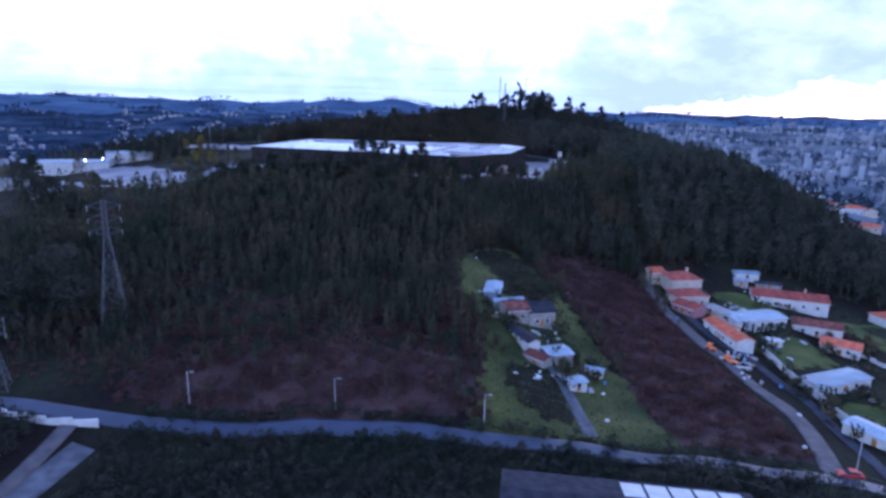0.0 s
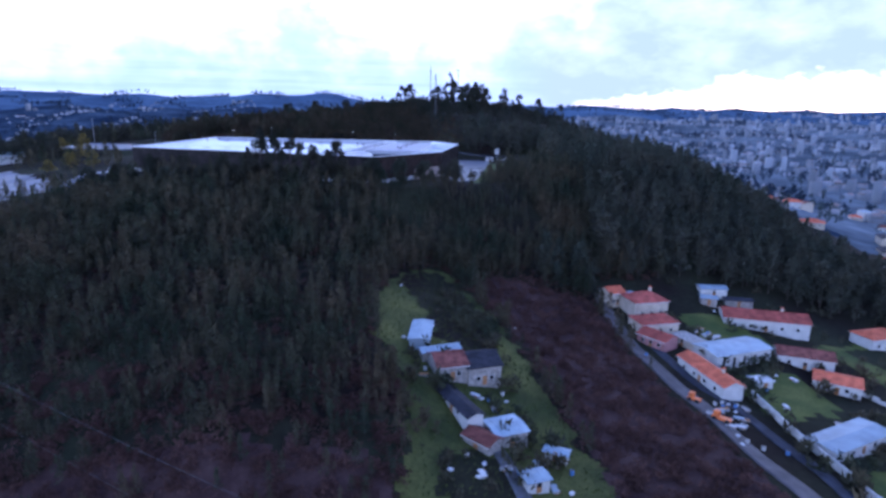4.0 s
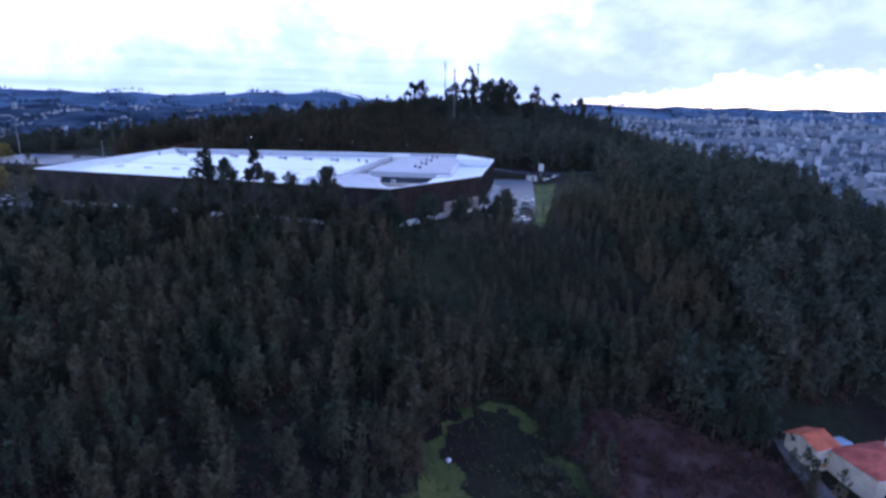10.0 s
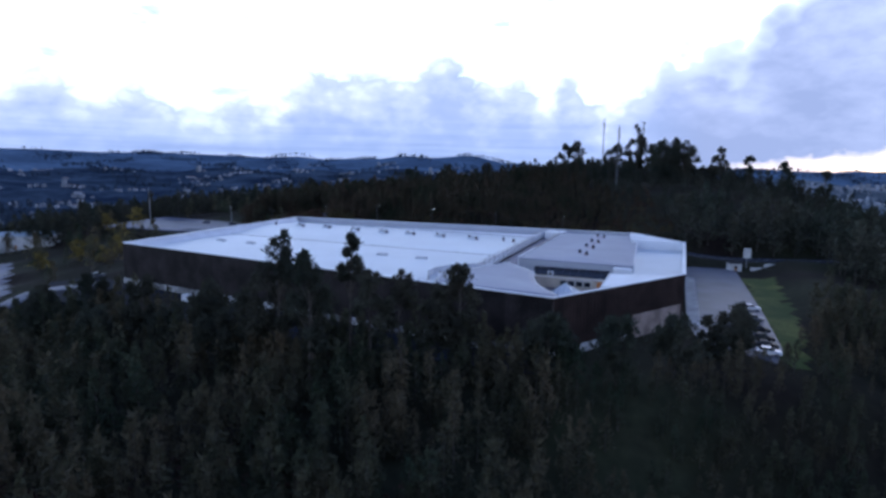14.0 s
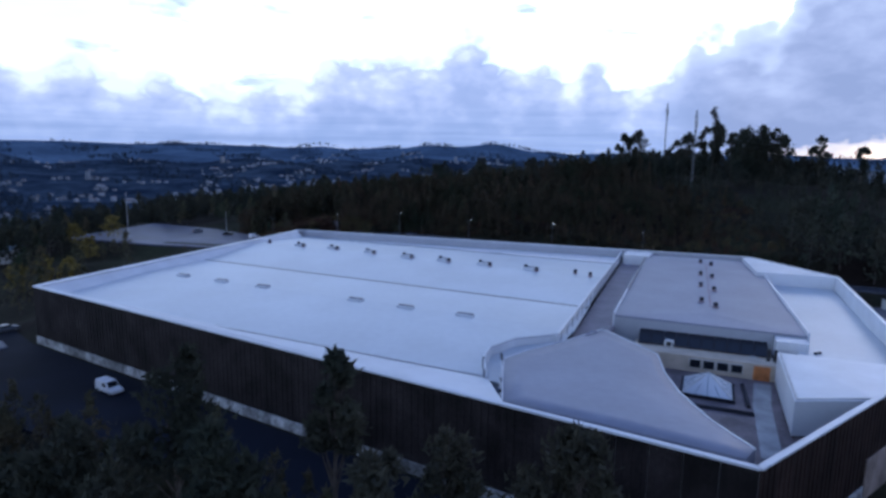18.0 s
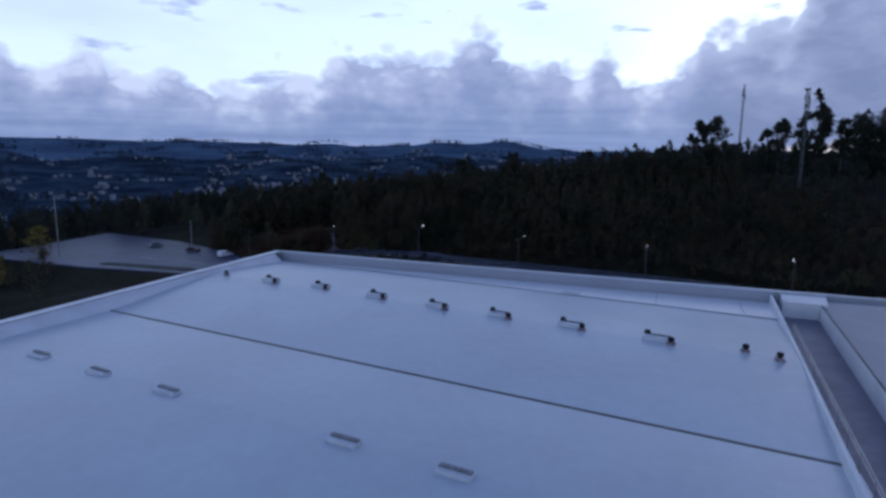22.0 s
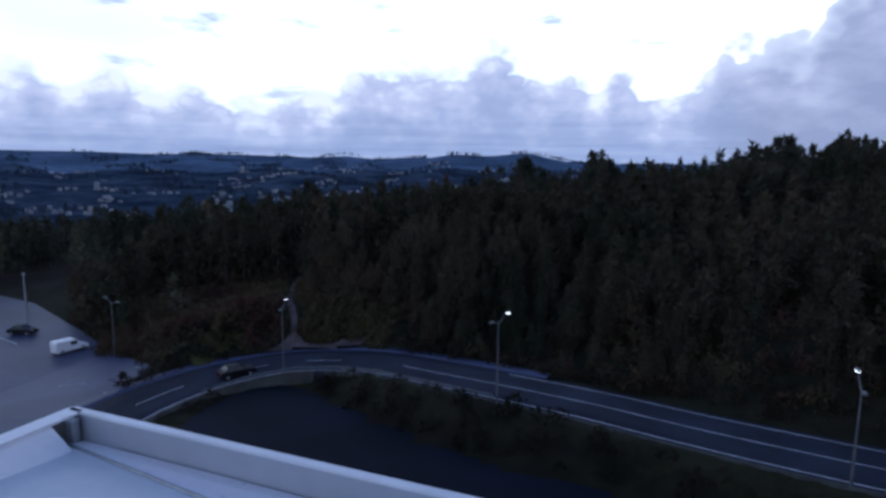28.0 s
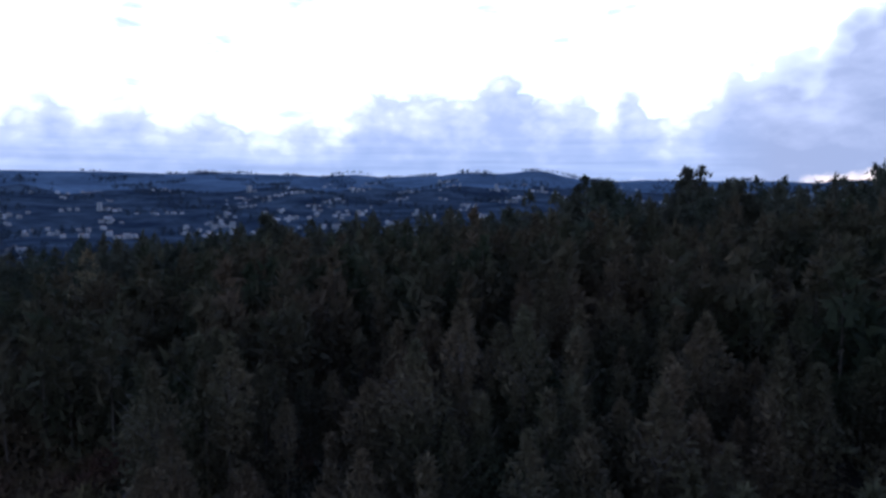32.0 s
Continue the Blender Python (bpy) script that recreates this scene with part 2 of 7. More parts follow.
M = {
    "asphalt": material("asphalt", (0.070, 0.076, 0.108), 0.5, vary=0.25, scale=0.12, fine=6, spec=0.4),
    "paint": material("road_paint", (0.36, 0.37, 0.40), 0.7, vary=0.3, scale=0.8),
    "dirt": material("dirt_track", (0.092, 0.080, 0.079), 0.9, vary=0.3, scale=0.3),
    "concrete": material("concrete", (0.34, 0.34, 0.34), 0.8, vary=0.25, scale=0.4),
    "membrane": material("roof_membrane", (0.475, 0.515, 0.565), 0.35, vary=0.06, scale=0.06, fine=0.8, bump=0.03, spec=0.35),
    "membrane_grey": material("roof_membrane_grey", (0.232, 0.243, 0.310), 0.5, vary=0.08, scale=0.1, fine=1.0, bump=0.03),
    "parapet": material("parapet_sheet", (0.62, 0.64, 0.68), 0.4, vary=0.08, scale=0.2, fine=2.0, bump=0.03),
    "cladding": material("dark_cladding", (0.022, 0.018, 0.018), 0.7, vary=0.5, scale=0.25, fine=3.0, bump=0.1, spec=0.2, objvar=0.25),
    "rust": material("brown_cladding", (0.030, 0.019, 0.016), 0.7, vary=0.4, scale=0.3, fine=3.0, spec=0.2, objvar=0.25),
    "white": material("white_render", (0.52, 0.52, 0.51), 0.8, vary=0.12, scale=0.5),
    "cream": material("cream_render", (0.48, 0.42, 0.34), 0.8, vary=0.15, scale=0.5),
    "stone": material("stone_wall", (0.30, 0.28, 0.26), 0.9, vary=0.35, scale=1.2),
    "tile": material("orange_tiles", (0.47, 0.12, 0.06), 0.8, vary=0.25, scale=0.6, fine=5, objvar=0.12, spec=0.2),
    "tile_red": material("red_tiles", (0.29, 0.075, 0.055), 0.85, vary=0.3, scale=0.5, fine=5, objvar=0.12, spec=0.15),
    "pink": material("faded_pink_render", (0.34, 0.17, 0.17), 0.85, vary=0.2, scale=0.5),
    "tile_old": material("weathered_tiles", (0.15, 0.058, 0.046), 0.9, vary=0.4, scale=0.7, fine=5, objvar=0.2, spec=0.12),
    "slate": material("dark_roof", (0.032, 0.032, 0.040), 0.85, vary=0.35, scale=0.6, spec=0.12),
    "sheet": material("corrugated_sheet", (0.27, 0.33, 0.38), 0.55, vary=0.16, scale=0.3, objvar=0.15, spec=0.3),
    "black": material("black_metal", (0.02, 0.02, 0.022), 0.5, vary=0.2),
    "steel": material("galvanised_steel", (0.32, 0.33, 0.35), 0.45, 0.6, vary=0.15),
    "wood": material("wood", (0.30, 0.15, 0.06), 0.7, vary=0.3, scale=1.0),
    "bark": material("bark", (0.065, 0.054, 0.046), 0.9, vary=0.3, scale=2.0),
    "glass": material("window_glass", (0.015, 0.017, 0.024), 0.12, vary=0.05, bump=0, spec=0.3),
    "rubber": material("tyre_rubber", (0.02, 0.02, 0.02), 0.9, vary=0.1),
    "red": material("red_paint", (0.45, 0.04, 0.03), 0.6, vary=0.2),
    "leaf": material("eucalyptus_leaf", (0.053, 0.078, 0.047), 0.7, vary=0.4, scale=0.06, fine=0.6, bump=0, other=(0.098, 0.078, 0.048), island=0.2, objvar=0.2, spec=0.15, thin=0.35),
    "leaf_dark": material("pine_needles", (0.047, 0.060, 0.045), 0.75, vary=0.3, scale=0.05, fine=0.6, bump=0, other=(0.060, 0.058, 0.043), island=0.2, objvar=0.2, spec=0.12, thin=0.3),
    "leaf_yellow": material("yellowing_leaf", (0.17, 0.13, 0.03), 0.7, vary=0.3, scale=0.3, bump=0, island=0.4, spec=0.2),
    "bracken": material("dead_bracken", (0.092, 0.052, 0.044), 0.9, vary=0.3, scale=0.12, bump=0, island=0.25, spec=0.1, thin=0.3),
    "grass": material("grass_blade", (0.068, 0.086, 0.022), 0.8, vary=0.35, scale=0.15, bump=0, island=0.4, spec=0.2),
    "car_white": material("white_car_paint", (0.7, 0.7, 0.72), 0.3, vary=0.05, bump=0),
    "car_grey": material("grey_car_paint", (0.12, 0.13, 0.15), 0.3, vary=0.05, bump=0),
    "car_dark": material("dark_car_paint", (0.007, 0.008, 0.011), 0.5, vary=0.05, bump=0, spec=0.15),
    "orange": material("orange_plastic", (0.6, 0.16, 0.04), 0.6, vary=0.15),
    "blue": material("blue_paint", (0.10, 0.20, 0.42), 0.5, vary=0.2),
}
M["asphalt_road"] = material("worn_road_asphalt", (0.024, 0.027, 0.041), 0.85, vary=0.25, scale=0.2, fine=5, spec=0.12)
M["old_concrete"] = material("weathered_concrete", (0.105, 0.106, 0.117), 0.9, vary=0.3, scale=0.4, spec=0.2)
M["old_asphalt"] = material("cracked_asphalt", (0.042, 0.044, 0.056), 0.9, vary=0.3, scale=0.3, spec=0.15)
M["earth"] = material("bare_earth", (0.088, 0.069, 0.068), 0.9, vary=0.35, scale=0.4, fine=3, bump=0.3, spec=0.15)
M["lining"] = material("grey_sheet_lining", (0.34, 0.36, 0.41), 0.5, vary=0.06, scale=0.08, fine=0.7, bump=0.02)
M["mossy_wall"] = material("mossy_wall", (0.045, 0.045, 0.040), 0.9, vary=0.4, scale=0.5, fine=3)
M["leaf_brown"] = material("autumn_leaf", (0.050, 0.062, 0.036), 0.75, vary=0.35, scale=0.07, fine=0.6, bump=0, other=(0.090, 0.066, 0.044), island=0.2, objvar=0.25, spec=0.12, thin=0.3)
# town trees lightened and blued in colour to stand for haze
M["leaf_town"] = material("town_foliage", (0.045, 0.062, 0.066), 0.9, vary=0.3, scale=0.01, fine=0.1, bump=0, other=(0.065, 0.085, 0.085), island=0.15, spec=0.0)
# eastern ground made pale and bluish, with haze in its base colour
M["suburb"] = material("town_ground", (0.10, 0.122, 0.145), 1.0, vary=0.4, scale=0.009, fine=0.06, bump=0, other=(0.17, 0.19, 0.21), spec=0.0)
# far leaves take the bluish veil of haze as their own colour
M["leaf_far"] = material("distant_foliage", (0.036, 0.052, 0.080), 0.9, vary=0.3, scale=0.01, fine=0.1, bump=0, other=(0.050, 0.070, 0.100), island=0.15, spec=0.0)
# near-black asphalt; on the yard behind the hall it includes the shade
M["asphalt_dark"] = material("dark_asphalt", (0.009, 0.011, 0.019), 0.85, vary=0.25, scale=0.1, fine=5, spec=0.12)
M["asphalt_lot"] = material("wet_lot_asphalt", (0.042, 0.049, 0.094), 0.5, vary=0.35, scale=0.08, fine=3, spec=0.3)
M["asphalt_lane"] = material("lane_asphalt", (0.045, 0.052, 0.078), 0.6, vary=0.2, scale=0.15, fine=5)
M["steel_dark"] = material("weathered_steel", (0.10, 0.105, 0.115), 0.6, 0.3, vary=0.2)
M["lamp"] = glowing("lamp_glow", (1.0, 0.97, 0.9), 6.0)
M["soil"] = material("undergrowth", (0.022, 0.016, 0.013), 0.95, vary=0.4, scale=0.035, fine=0.6, bump=0.4, other=(0.024, 0.027, 0.014), spec=0.08)
M["grass_turf"] = material("meadow_turf", (0.046, 0.063, 0.018), 0.9, vary=0.4, scale=0.07, fine=1.2, bump=0.3, other=(0.096, 0.098, 0.026), spec=0.15)
M["lawn_turf"] = material("lawn_turf", (0.052, 0.084, 0.018), 0.9, vary=0.35, scale=0.1, fine=1.5, bump=0.3, other=(0.100, 0.112, 0.026), spec=0.15)
M["grass_dull"] = material("dull_verge", (0.018, 0.018, 0.009), 0.9, vary=0.4, scale=0.15, fine=1.5, bump=0.3, spec=0.15)
M["bracken_soil"] = material("bracken_litter", (0.052, 0.028, 0.027), 0.95, vary=0.35, scale=0.1, fine=1.2, bump=0.4, other=(0.076, 0.046, 0.040), spec=0.1)
# haze over valley and skyline is put into these bluish base colours
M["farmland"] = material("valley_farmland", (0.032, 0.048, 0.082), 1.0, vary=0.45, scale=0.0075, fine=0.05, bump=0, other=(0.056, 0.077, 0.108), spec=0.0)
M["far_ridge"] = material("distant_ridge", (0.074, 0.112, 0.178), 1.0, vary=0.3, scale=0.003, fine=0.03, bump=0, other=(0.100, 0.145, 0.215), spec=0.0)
M["slat"] = material("dark_slat", (0.05, 0.05, 0.055), 0.5, vary=0.2)

# ---- helpers for meshes ----


def part(name, bm, mat, parent=None, label=""):
    """Links a bmesh as one mesh object, under a thing or a part."""
    me = bpy.data.meshes.new(name)
    bm.normal_update()
    bm.to_mesh(me)
    bm.free()
    for m in (mat if isinstance(mat, (list, tuple)) else [mat]):
        me.materials.append(M[m])
    ob = new(name, me)
    if parent:
        ob.parent = parent
    if label:
        tagged(ob, label)
    return ob


def arrays(name, verts, faces, mats, parent=None, index=None):
    """A mesh object from numpy arrays: verts (n, 3), faces (m, 3 or 4)."""
    me = bpy.data.meshes.new(name)
    n, k = faces.shape
    me.vertices.add(len(verts))
    me.vertices.foreach_set("co", np.asarray(verts, np.float32).ravel())
    me.loops.add(n * k)
    me.loops.foreach_set("vertex_index", np.asarray(faces, np.int32).ravel())
    me.polygons.add(n)
    me.polygons.foreach_set("loop_start", np.arange(0, n * k, k, dtype=np.int32))
    for m in mats:
        me.materials.append(M[m])
    if index is not None:
        me.polygons.foreach_set("material_index", np.asarray(index, np.int32))
    me.update(calc_edges=True)
    ob = new(name, me)
    if parent:
        ob.parent = parent
    return ob


def thing(name, at, label, category, group="", turn=0.0, kind=""):
    ob = new(name)
    ob.empty_display_size = 0.5
    ob.matrix_world = pose(*at, 0, 0, turn)
    return tagged(ob, label, category, group, kind)


def box(bm, x0, y0, z0, x1, y1, z1, bevel=0.0, top=1.0):
    """A box in bm; top < 1 narrows its upper face."""
    cx, cy = (x0 + x1) / 2, (y0 + y1) / 2
    v = [bm.verts.new(p) for p in ((x0, y0, z0), (x1, y0, z0), (x1, y1, z0), (x0, y1, z0))]
    w = [bm.verts.new((cx + (px - cx) * top, cy + (py - cy) * top, z1)) for px, py in ((x0, y0), (x1, y0), (x1, y1), (x0, y1))]
    fs = [bm.faces.new(v[::-1]), bm.faces.new(w)]
    for i in range(4):
        j = (i + 1) % 4
        fs.append(bm.faces.new((v[i], v[j], w[j], w[i])))
    if bevel:
        es = list({e for f in fs for e in f.edges})
        bmesh.ops.bevel(bm, geom=es, offset=bevel, segments=1, affect="EDGES")
    return fs


def boxed(*a, **k):
    bm = bmesh.new()
    box(bm, *a, **k)
    return bm


def tube(bm, a, b, r0, r1=None, sides=8, caps=True):
    """A tapered tube from a to b."""
    a, b = Vector(a), Vector(b)
    r1 = r0 if r1 is None else r1
    q = (b - a).to_track_quat("Z", "Y")
    rings = []
    for p, r in ((a, r0), (b, r1)):
        rings.append([bm.verts.new(p + q @ Vector((math.cos(i * math.tau / sides) * r, math.sin(i * math.tau / sides) * r, 0))) for i in range(sides)])
    for i in range(sides):
        j = (i + 1) % sides
        bm.faces.new((rings[0][i], rings[0][j], rings[1][j], rings[1][i]))
    if caps:
        bm.faces.new(rings[0][::-1])
        bm.faces.new(rings[1])


def prism(bm, outline, z0, z1):
    """An upright prism on an outline (x, y), counter-clockwise."""
    lo = [bm.verts.new((x, y, z0)) for x, y in outline]
    hi = [bm.verts.new((x, y, z1)) for x, y in outline]
    bm.faces.new(lo[::-1])
    bm.faces.new(hi)
    for i in range(len(outline)):
        j = (i + 1) % len(outline)
        bm.faces.new((lo[i], lo[j], hi[j], hi[i]))


# ---- the lie of the land ----
SPOTS = [(-260, -80, 14), (0, -80, 14), (200, -80, 6), (-95, 112, 27), (-20, 112, 24), (48, 104, 23.5), (85, 98, 22),
         (-14, 130, 27), (45, 120, 25), (22, 150, 28.5), (24, 190, 31.5), (26, 240, 36), (120, 163, 17), (128, 205, 18.5),
         (92, 228, 25), (150, 235, 19), (-80, 160, 33), (-60, 215, 43), (0, 265, 48), (70, 290, 49), (-160, 260, 42)]
SPOTS += [(110, 330, 56), (160, 380, 51), (186, 330, 36), (185, 275, 20), (200, 470, 46), (140, 377, 54), (-92, 458, 60.5), (-67, 454, 64), (-40, 446, 64.5), (0, 440, 65), (-130, 465, 59.5),
          (-170, 480, 58), (60, 555, 82), (92, 520, 80), (40, 620, 82), (0, 520, 76), (-75, 556, 70), (-40, 600, 72), (-185, 650, 54), (150, 520, 70)]
FAR = [(-330, 675, 38), (-350, 300, 22), (235, 335, 10), (300, 480, 18), (300, 150, -4), (260, 700, 28), (0, 800, 60), (-200, 900, 28), (500, 700, -20),
       (-700, 700, 5), (700, 300, -30), (-700, 100, -5), (0, 1300, 0), (900, 1200, -30), (-1000, 1500, 0), (0, -900, 0)]
CTRL = np.array(SPOTS + FAR, float)
PAD = [(-124, 326), (5, 281), (50, 296), (76, 410), (66, 424), (40, 416), (-98, 437), (-114, 440)]


def inside(px, py, outline, soft):
    """1 inside a convex outline, easing to 0 over soft metres outside."""
    d = np.full(np.shape(px), 1e9)
    n = len(outline)
    for i in range(n):
        (ax, ay), (bx, by) = outline[i], outline[(i + 1) % n]
        ex, ey = bx - ax, by - ay
        d = np.minimum(d, (ex * (py - ay) - ey * (px - ax)) / math.hypot(ex, ey))
    k = np.clip(1 + d / soft, 0, 1)
    return k * k * (3 - 2 * k)


def kernel(r):
    return np.sqrt(r * r + 25.0**2)


def solve_land():
    d = np.hypot(CTRL[:, None, 0] - CTRL[None, :, 0], CTRL[:, None, 1] - CTRL[None, :, 1])
    return np.linalg.solve(kernel(d) + 3.0 * np.eye(len(CTRL)), CTRL[:, 2] - 20.0)


LAND_W = solve_land()


def wavy(x, y, s, seed):
    """Cheap rolling noise of about unit size, s metres across."""
    r = np.random.RandomState(seed)
    out = np.zeros(np.shape(x))
    for i in range(7):
        a, p, k = r.uniform(0, 6.28), r.uniform(0, 6.28), r.uniform(0.7, 1.9) * 6.28 / s
        out = out + np.sin((np.cos(a) * x + np.sin(a) * y) * k + p)
    return out / 3.2


def bend(points, step=3.0):
    """A smooth line through points (x, y) or (x, y, z), resampled."""
    p = np.array(points, float)
    q = np.vstack([2 * p[0] - p[1], p, 2 * p[-1] - p[-2]])
    out = []
    for i in range(1, len(q) - 2):
        n = max(2, int(np.linalg.norm(q[i + 1] - q[i]) / step))
        for t in np.linspace(0, 1, n, endpoint=False):
            a, b, c, d = q[i - 1 : i + 3]
            out.append(0.5 * (2 * b + (c - a) * t + (2 * a - 5 * b + 4 * c - d) * t**2 + (3 * b - a - 3 * c + d) * t**3))
    out.append(p[-1])
    return np.array(out)


RING = bend([(-113, 418, 57.5), (-109, 432, 59.3), (-107.0, 440, 59.8), (-106.2, 446.5, 60.1), (-104.3, 451.8, 60.4), (-101.2, 456.4, 60.7), (-95.6, 460.3, 61.2), (-88.8, 461.3, 61.7),
             (-82.4, 460.0, 62.3), (-75.4, 456.8, 62.9), (-68.7, 454.3, 63.2), (-58.9, 450.9, 63.4), (-51.1, 447.7, 63.5), (-40, 443.6, 63.7), (0, 432, 63.6), (45, 424, 60.5), (74, 421, 57.5), (120, 428, 57.0)], 2)
LOT = [(-205, 446), (-112, 438), (-110.6, 446), (-122, 458.6), (-165, 484), (-205, 496)]
YARD = [(-98.4, 433), (36, 412.8), (0, 424), (-57, 441.3), (-70, 444.6), (-80.5, 450), (-91, 455.6), (-94.5, 456.2), (-97.2, 454), (-98.6, 449)]
YARD_WEST = [(-98.4, 433), (-70, 428), (-70, 444.6), (-80.5, 450), (-91, 455.6), (-94.5, 456.2), (-97.2, 454), (-98.6, 449)]
YARD_EAST = [(-72, 428), (36, 412.8), (0, 424), (-57, 441.3), (-72, 445.1)]
FOOT = [(-111.0, 338.6), (4.2, 294.8), (34.0, 326.0), (49.0, 386.5), (38.0, 410.5), (-98.5, 431.3)]


def ground(x, y):
    x, y = np.asarray(x, float), np.asarray(y, float)
    z = 20.0 + sum(w * kernel(np.hypot(x - cx, y - cy)) for w, (cx, cy, _) in zip(LAND_W, CTRL))
    far = np.clip((np.hypot(x, y - 300) - 700) / 500, 0, 1)
    r = np.hypot(x, y - 300)
    rise = np.clip((r - 1500) / 2600, 0, 1)
    plain = -20 + 16 * wavy(x, y, 700, 3) * np.clip(r / 2500, 0, 1) + rise**1.3 * (140 + 10 * wavy(x, y, 1500, 5)) * np.clip(0.97 - x / 18000, 0, 1.2) + 62 * np.exp(-((x + 600) ** 2 / 420**2 + (y - 4000) ** 2 / 500**2))
    z = z * (1 - far) + plain * far
    z = z + 0.5 * wavy(x, y, 35, 8) * (1 - far)
    k = inside(x, y, PAD, 16.0)
    z = z * (1 - k) + 55.6 * k
    k = inside(x, y, LOT, 14.0)
    z = z * (1 - k) + 57.8 * k
    d, zr = np.full(x.shape, 1e9), np.zeros(x.shape)
    for px, py, pz in RING[::2]:
        e = np.hypot(x - px, y - py)
        zr, d = np.where(e < d, pz, zr), np.minimum(d, e)
    k = np.clip(1 - (d - 5.5) / 9, 0, 1)
    k = k * k * (3 - 2 * k)
    z = z * (1 - k) + (zr - 0.15) * k
    k = np.maximum(inside(x, y, YARD_WEST, 3.0), inside(x, y, YARD_EAST, 3.0))
    z = z * (1 - k) + 59.6 * k
    k = inside(x, y, FOOT, 3.0)
    return z * (1 - k) + 55.6 * k


def spaced(lo, hi, core0, core1, step, grow):
    v = list(np.arange(core0, core1 + 0.1, step))
    s, a = step, core0
    while a > lo:
        s *= grow
        a -= s
        v.insert(0, max(a, lo))
    s, a = step, core1
    while a < hi:
        s *= grow
        a += s
        v.append(min(a, hi))
    return np.array(sorted(set(v)))


def build_ground():
    xs, ys = spaced(-4700, 4700, -220, 240, 3.0, 1.12), spaced(-1500, 4900, -20, 700, 3.0, 1.12)
    gx, gy = np.meshgrid(xs, ys)
    v = np.stack([gx, gy, ground(gx, gy)], -1).reshape(-1, 3)
    nx, ny = len(xs), len(ys)
    i = (np.arange(ny - 1)[:, None] * nx + np.arange(nx - 1)[None, :]).ravel()
    # distant faces get the materials that carry haze in their colour
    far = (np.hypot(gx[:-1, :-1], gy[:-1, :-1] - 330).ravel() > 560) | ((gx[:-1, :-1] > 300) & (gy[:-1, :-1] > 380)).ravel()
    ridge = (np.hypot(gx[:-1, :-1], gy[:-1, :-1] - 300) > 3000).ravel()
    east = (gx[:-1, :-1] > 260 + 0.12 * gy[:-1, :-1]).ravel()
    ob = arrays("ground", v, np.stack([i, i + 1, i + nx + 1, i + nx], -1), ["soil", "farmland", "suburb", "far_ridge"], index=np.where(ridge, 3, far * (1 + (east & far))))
    ob.data.polygons.foreach_set("use_smooth", np.ones(len(i), bool))
    return tagged(ob, "dark hilly ground with brown undergrowth and grass", "ground", kind="structure")


build_ground()


def strip(name, line, left, right, lift, mat, parent=None, follow=True, thick=0.12, cross=4):
    """A ribbon along a bent line, from left to right metres off it, lying on the land (or at the line's own height)."""
    line = np.asarray(line)
    d = np.gradient(line[:, :2], axis=0)
    d /= np.linalg.norm(d, axis=1)[:, None]
    nrm = np.stack([-d[:, 1], d[:, 0]], -1)
    rows = []
    for o in np.linspace(left, right, cross + 1):
        xy = line[:, :2] + nrm * o
        z = (ground(xy[:, 0], xy[:, 1]) if follow else line[:, 2]) + lift
        rows.append(np.column_stack([xy, z]))
    n, c = len(line), cross + 1
    for k in (0, -1):
        skirt = rows[k].copy()
        skirt[:, 2] -= thick
        rows.insert(0 if k == 0 else len(rows), skirt)
    v = np.stack(rows, 1).reshape(-1, 3)
    c += 2
    i = (np.arange(n - 1)[:, None] * c + np.arange(c - 1)[None, :]).ravel()
    return arrays(name, v, np.stack([i, i + 1, i + c + 1, i + c], -1), [mat], parent)


def in_poly(x, y, outline):
    """Even-odd test for points against any outline."""
    k = np.zeros(np.shape(x), bool)
    n = len(outline)
    for i in range(n):
        (ax, ay), (bx, by) = outline[i], outline[(i + 1) % n]
        with np.errstate(divide="ignore", invalid="ignore"):
            k ^= ((ay > y) != (by > y)) & (x < (bx - ax) * (y - ay) / (by - ay + 1e-12) + ax)
    return k


def draped(name, outline, step, lift, mat, label, category, ragged=1.0, seed=1):
    """A patch of surface lying on the land inside an outline, with a ragged edge."""
    o = np.array(outline, float)
    xs, ys = np.arange(o[:, 0].min() - 2, o[:, 0].max() + 2, step), np.arange(o[:, 1].min() - 2, o[:, 1].max() + 2, step)
    gx, gy = np.meshgrid(xs, ys)
    cx, cy = gx[:-1, :-1] + step / 2, gy[:-1, :-1] + step / 2
    keep = in_poly(cx + ragged * wavy(cx, cy, 9, seed), cy + ragged * wavy(cx, cy, 7, seed + 1), outline)
    nx = len(xs)
    i = (np.arange(len(ys) - 1)[:, None] * nx + np.arange(nx - 1)[None, :])[keep]
    f = np.stack([i, i + 1, i + nx + 1, i + nx], -1)
    used, inv = np.unique(f, return_inverse=True)
    v = np.stack([gx, gy, ground(gx, gy) + lift], -1).reshape(-1, 3)[used]
    ob = arrays(name, v, inv.reshape(-1, 4), [mat])
    ob.data.polygons.foreach_set("use_smooth", np.ones(len(f), bool))
    return tagged(ob, label, category, kind="structure")

# ---- the hall ----
M["gully"] = material("gully_membrane", (0.185, 0.165, 0.205), 0.6, vary=0.15, scale=0.2, fine=1.0, bump=0.03)
M["cable_red"] = material("faded_red_cable", (0.22, 0.06, 0.07), 0.7, vary=0.3)
M["fan_base"] = material("dusty_pink_base", (0.24, 0.18, 0.20), 0.8, vary=0.25)
M["band"] = material("pale_band_sheet", (0.74, 0.77, 0.80), 0.35, vary=0.14, scale=0.16, fine=1.2, bump=0.03, other=(0.66, 0.64, 0.68))
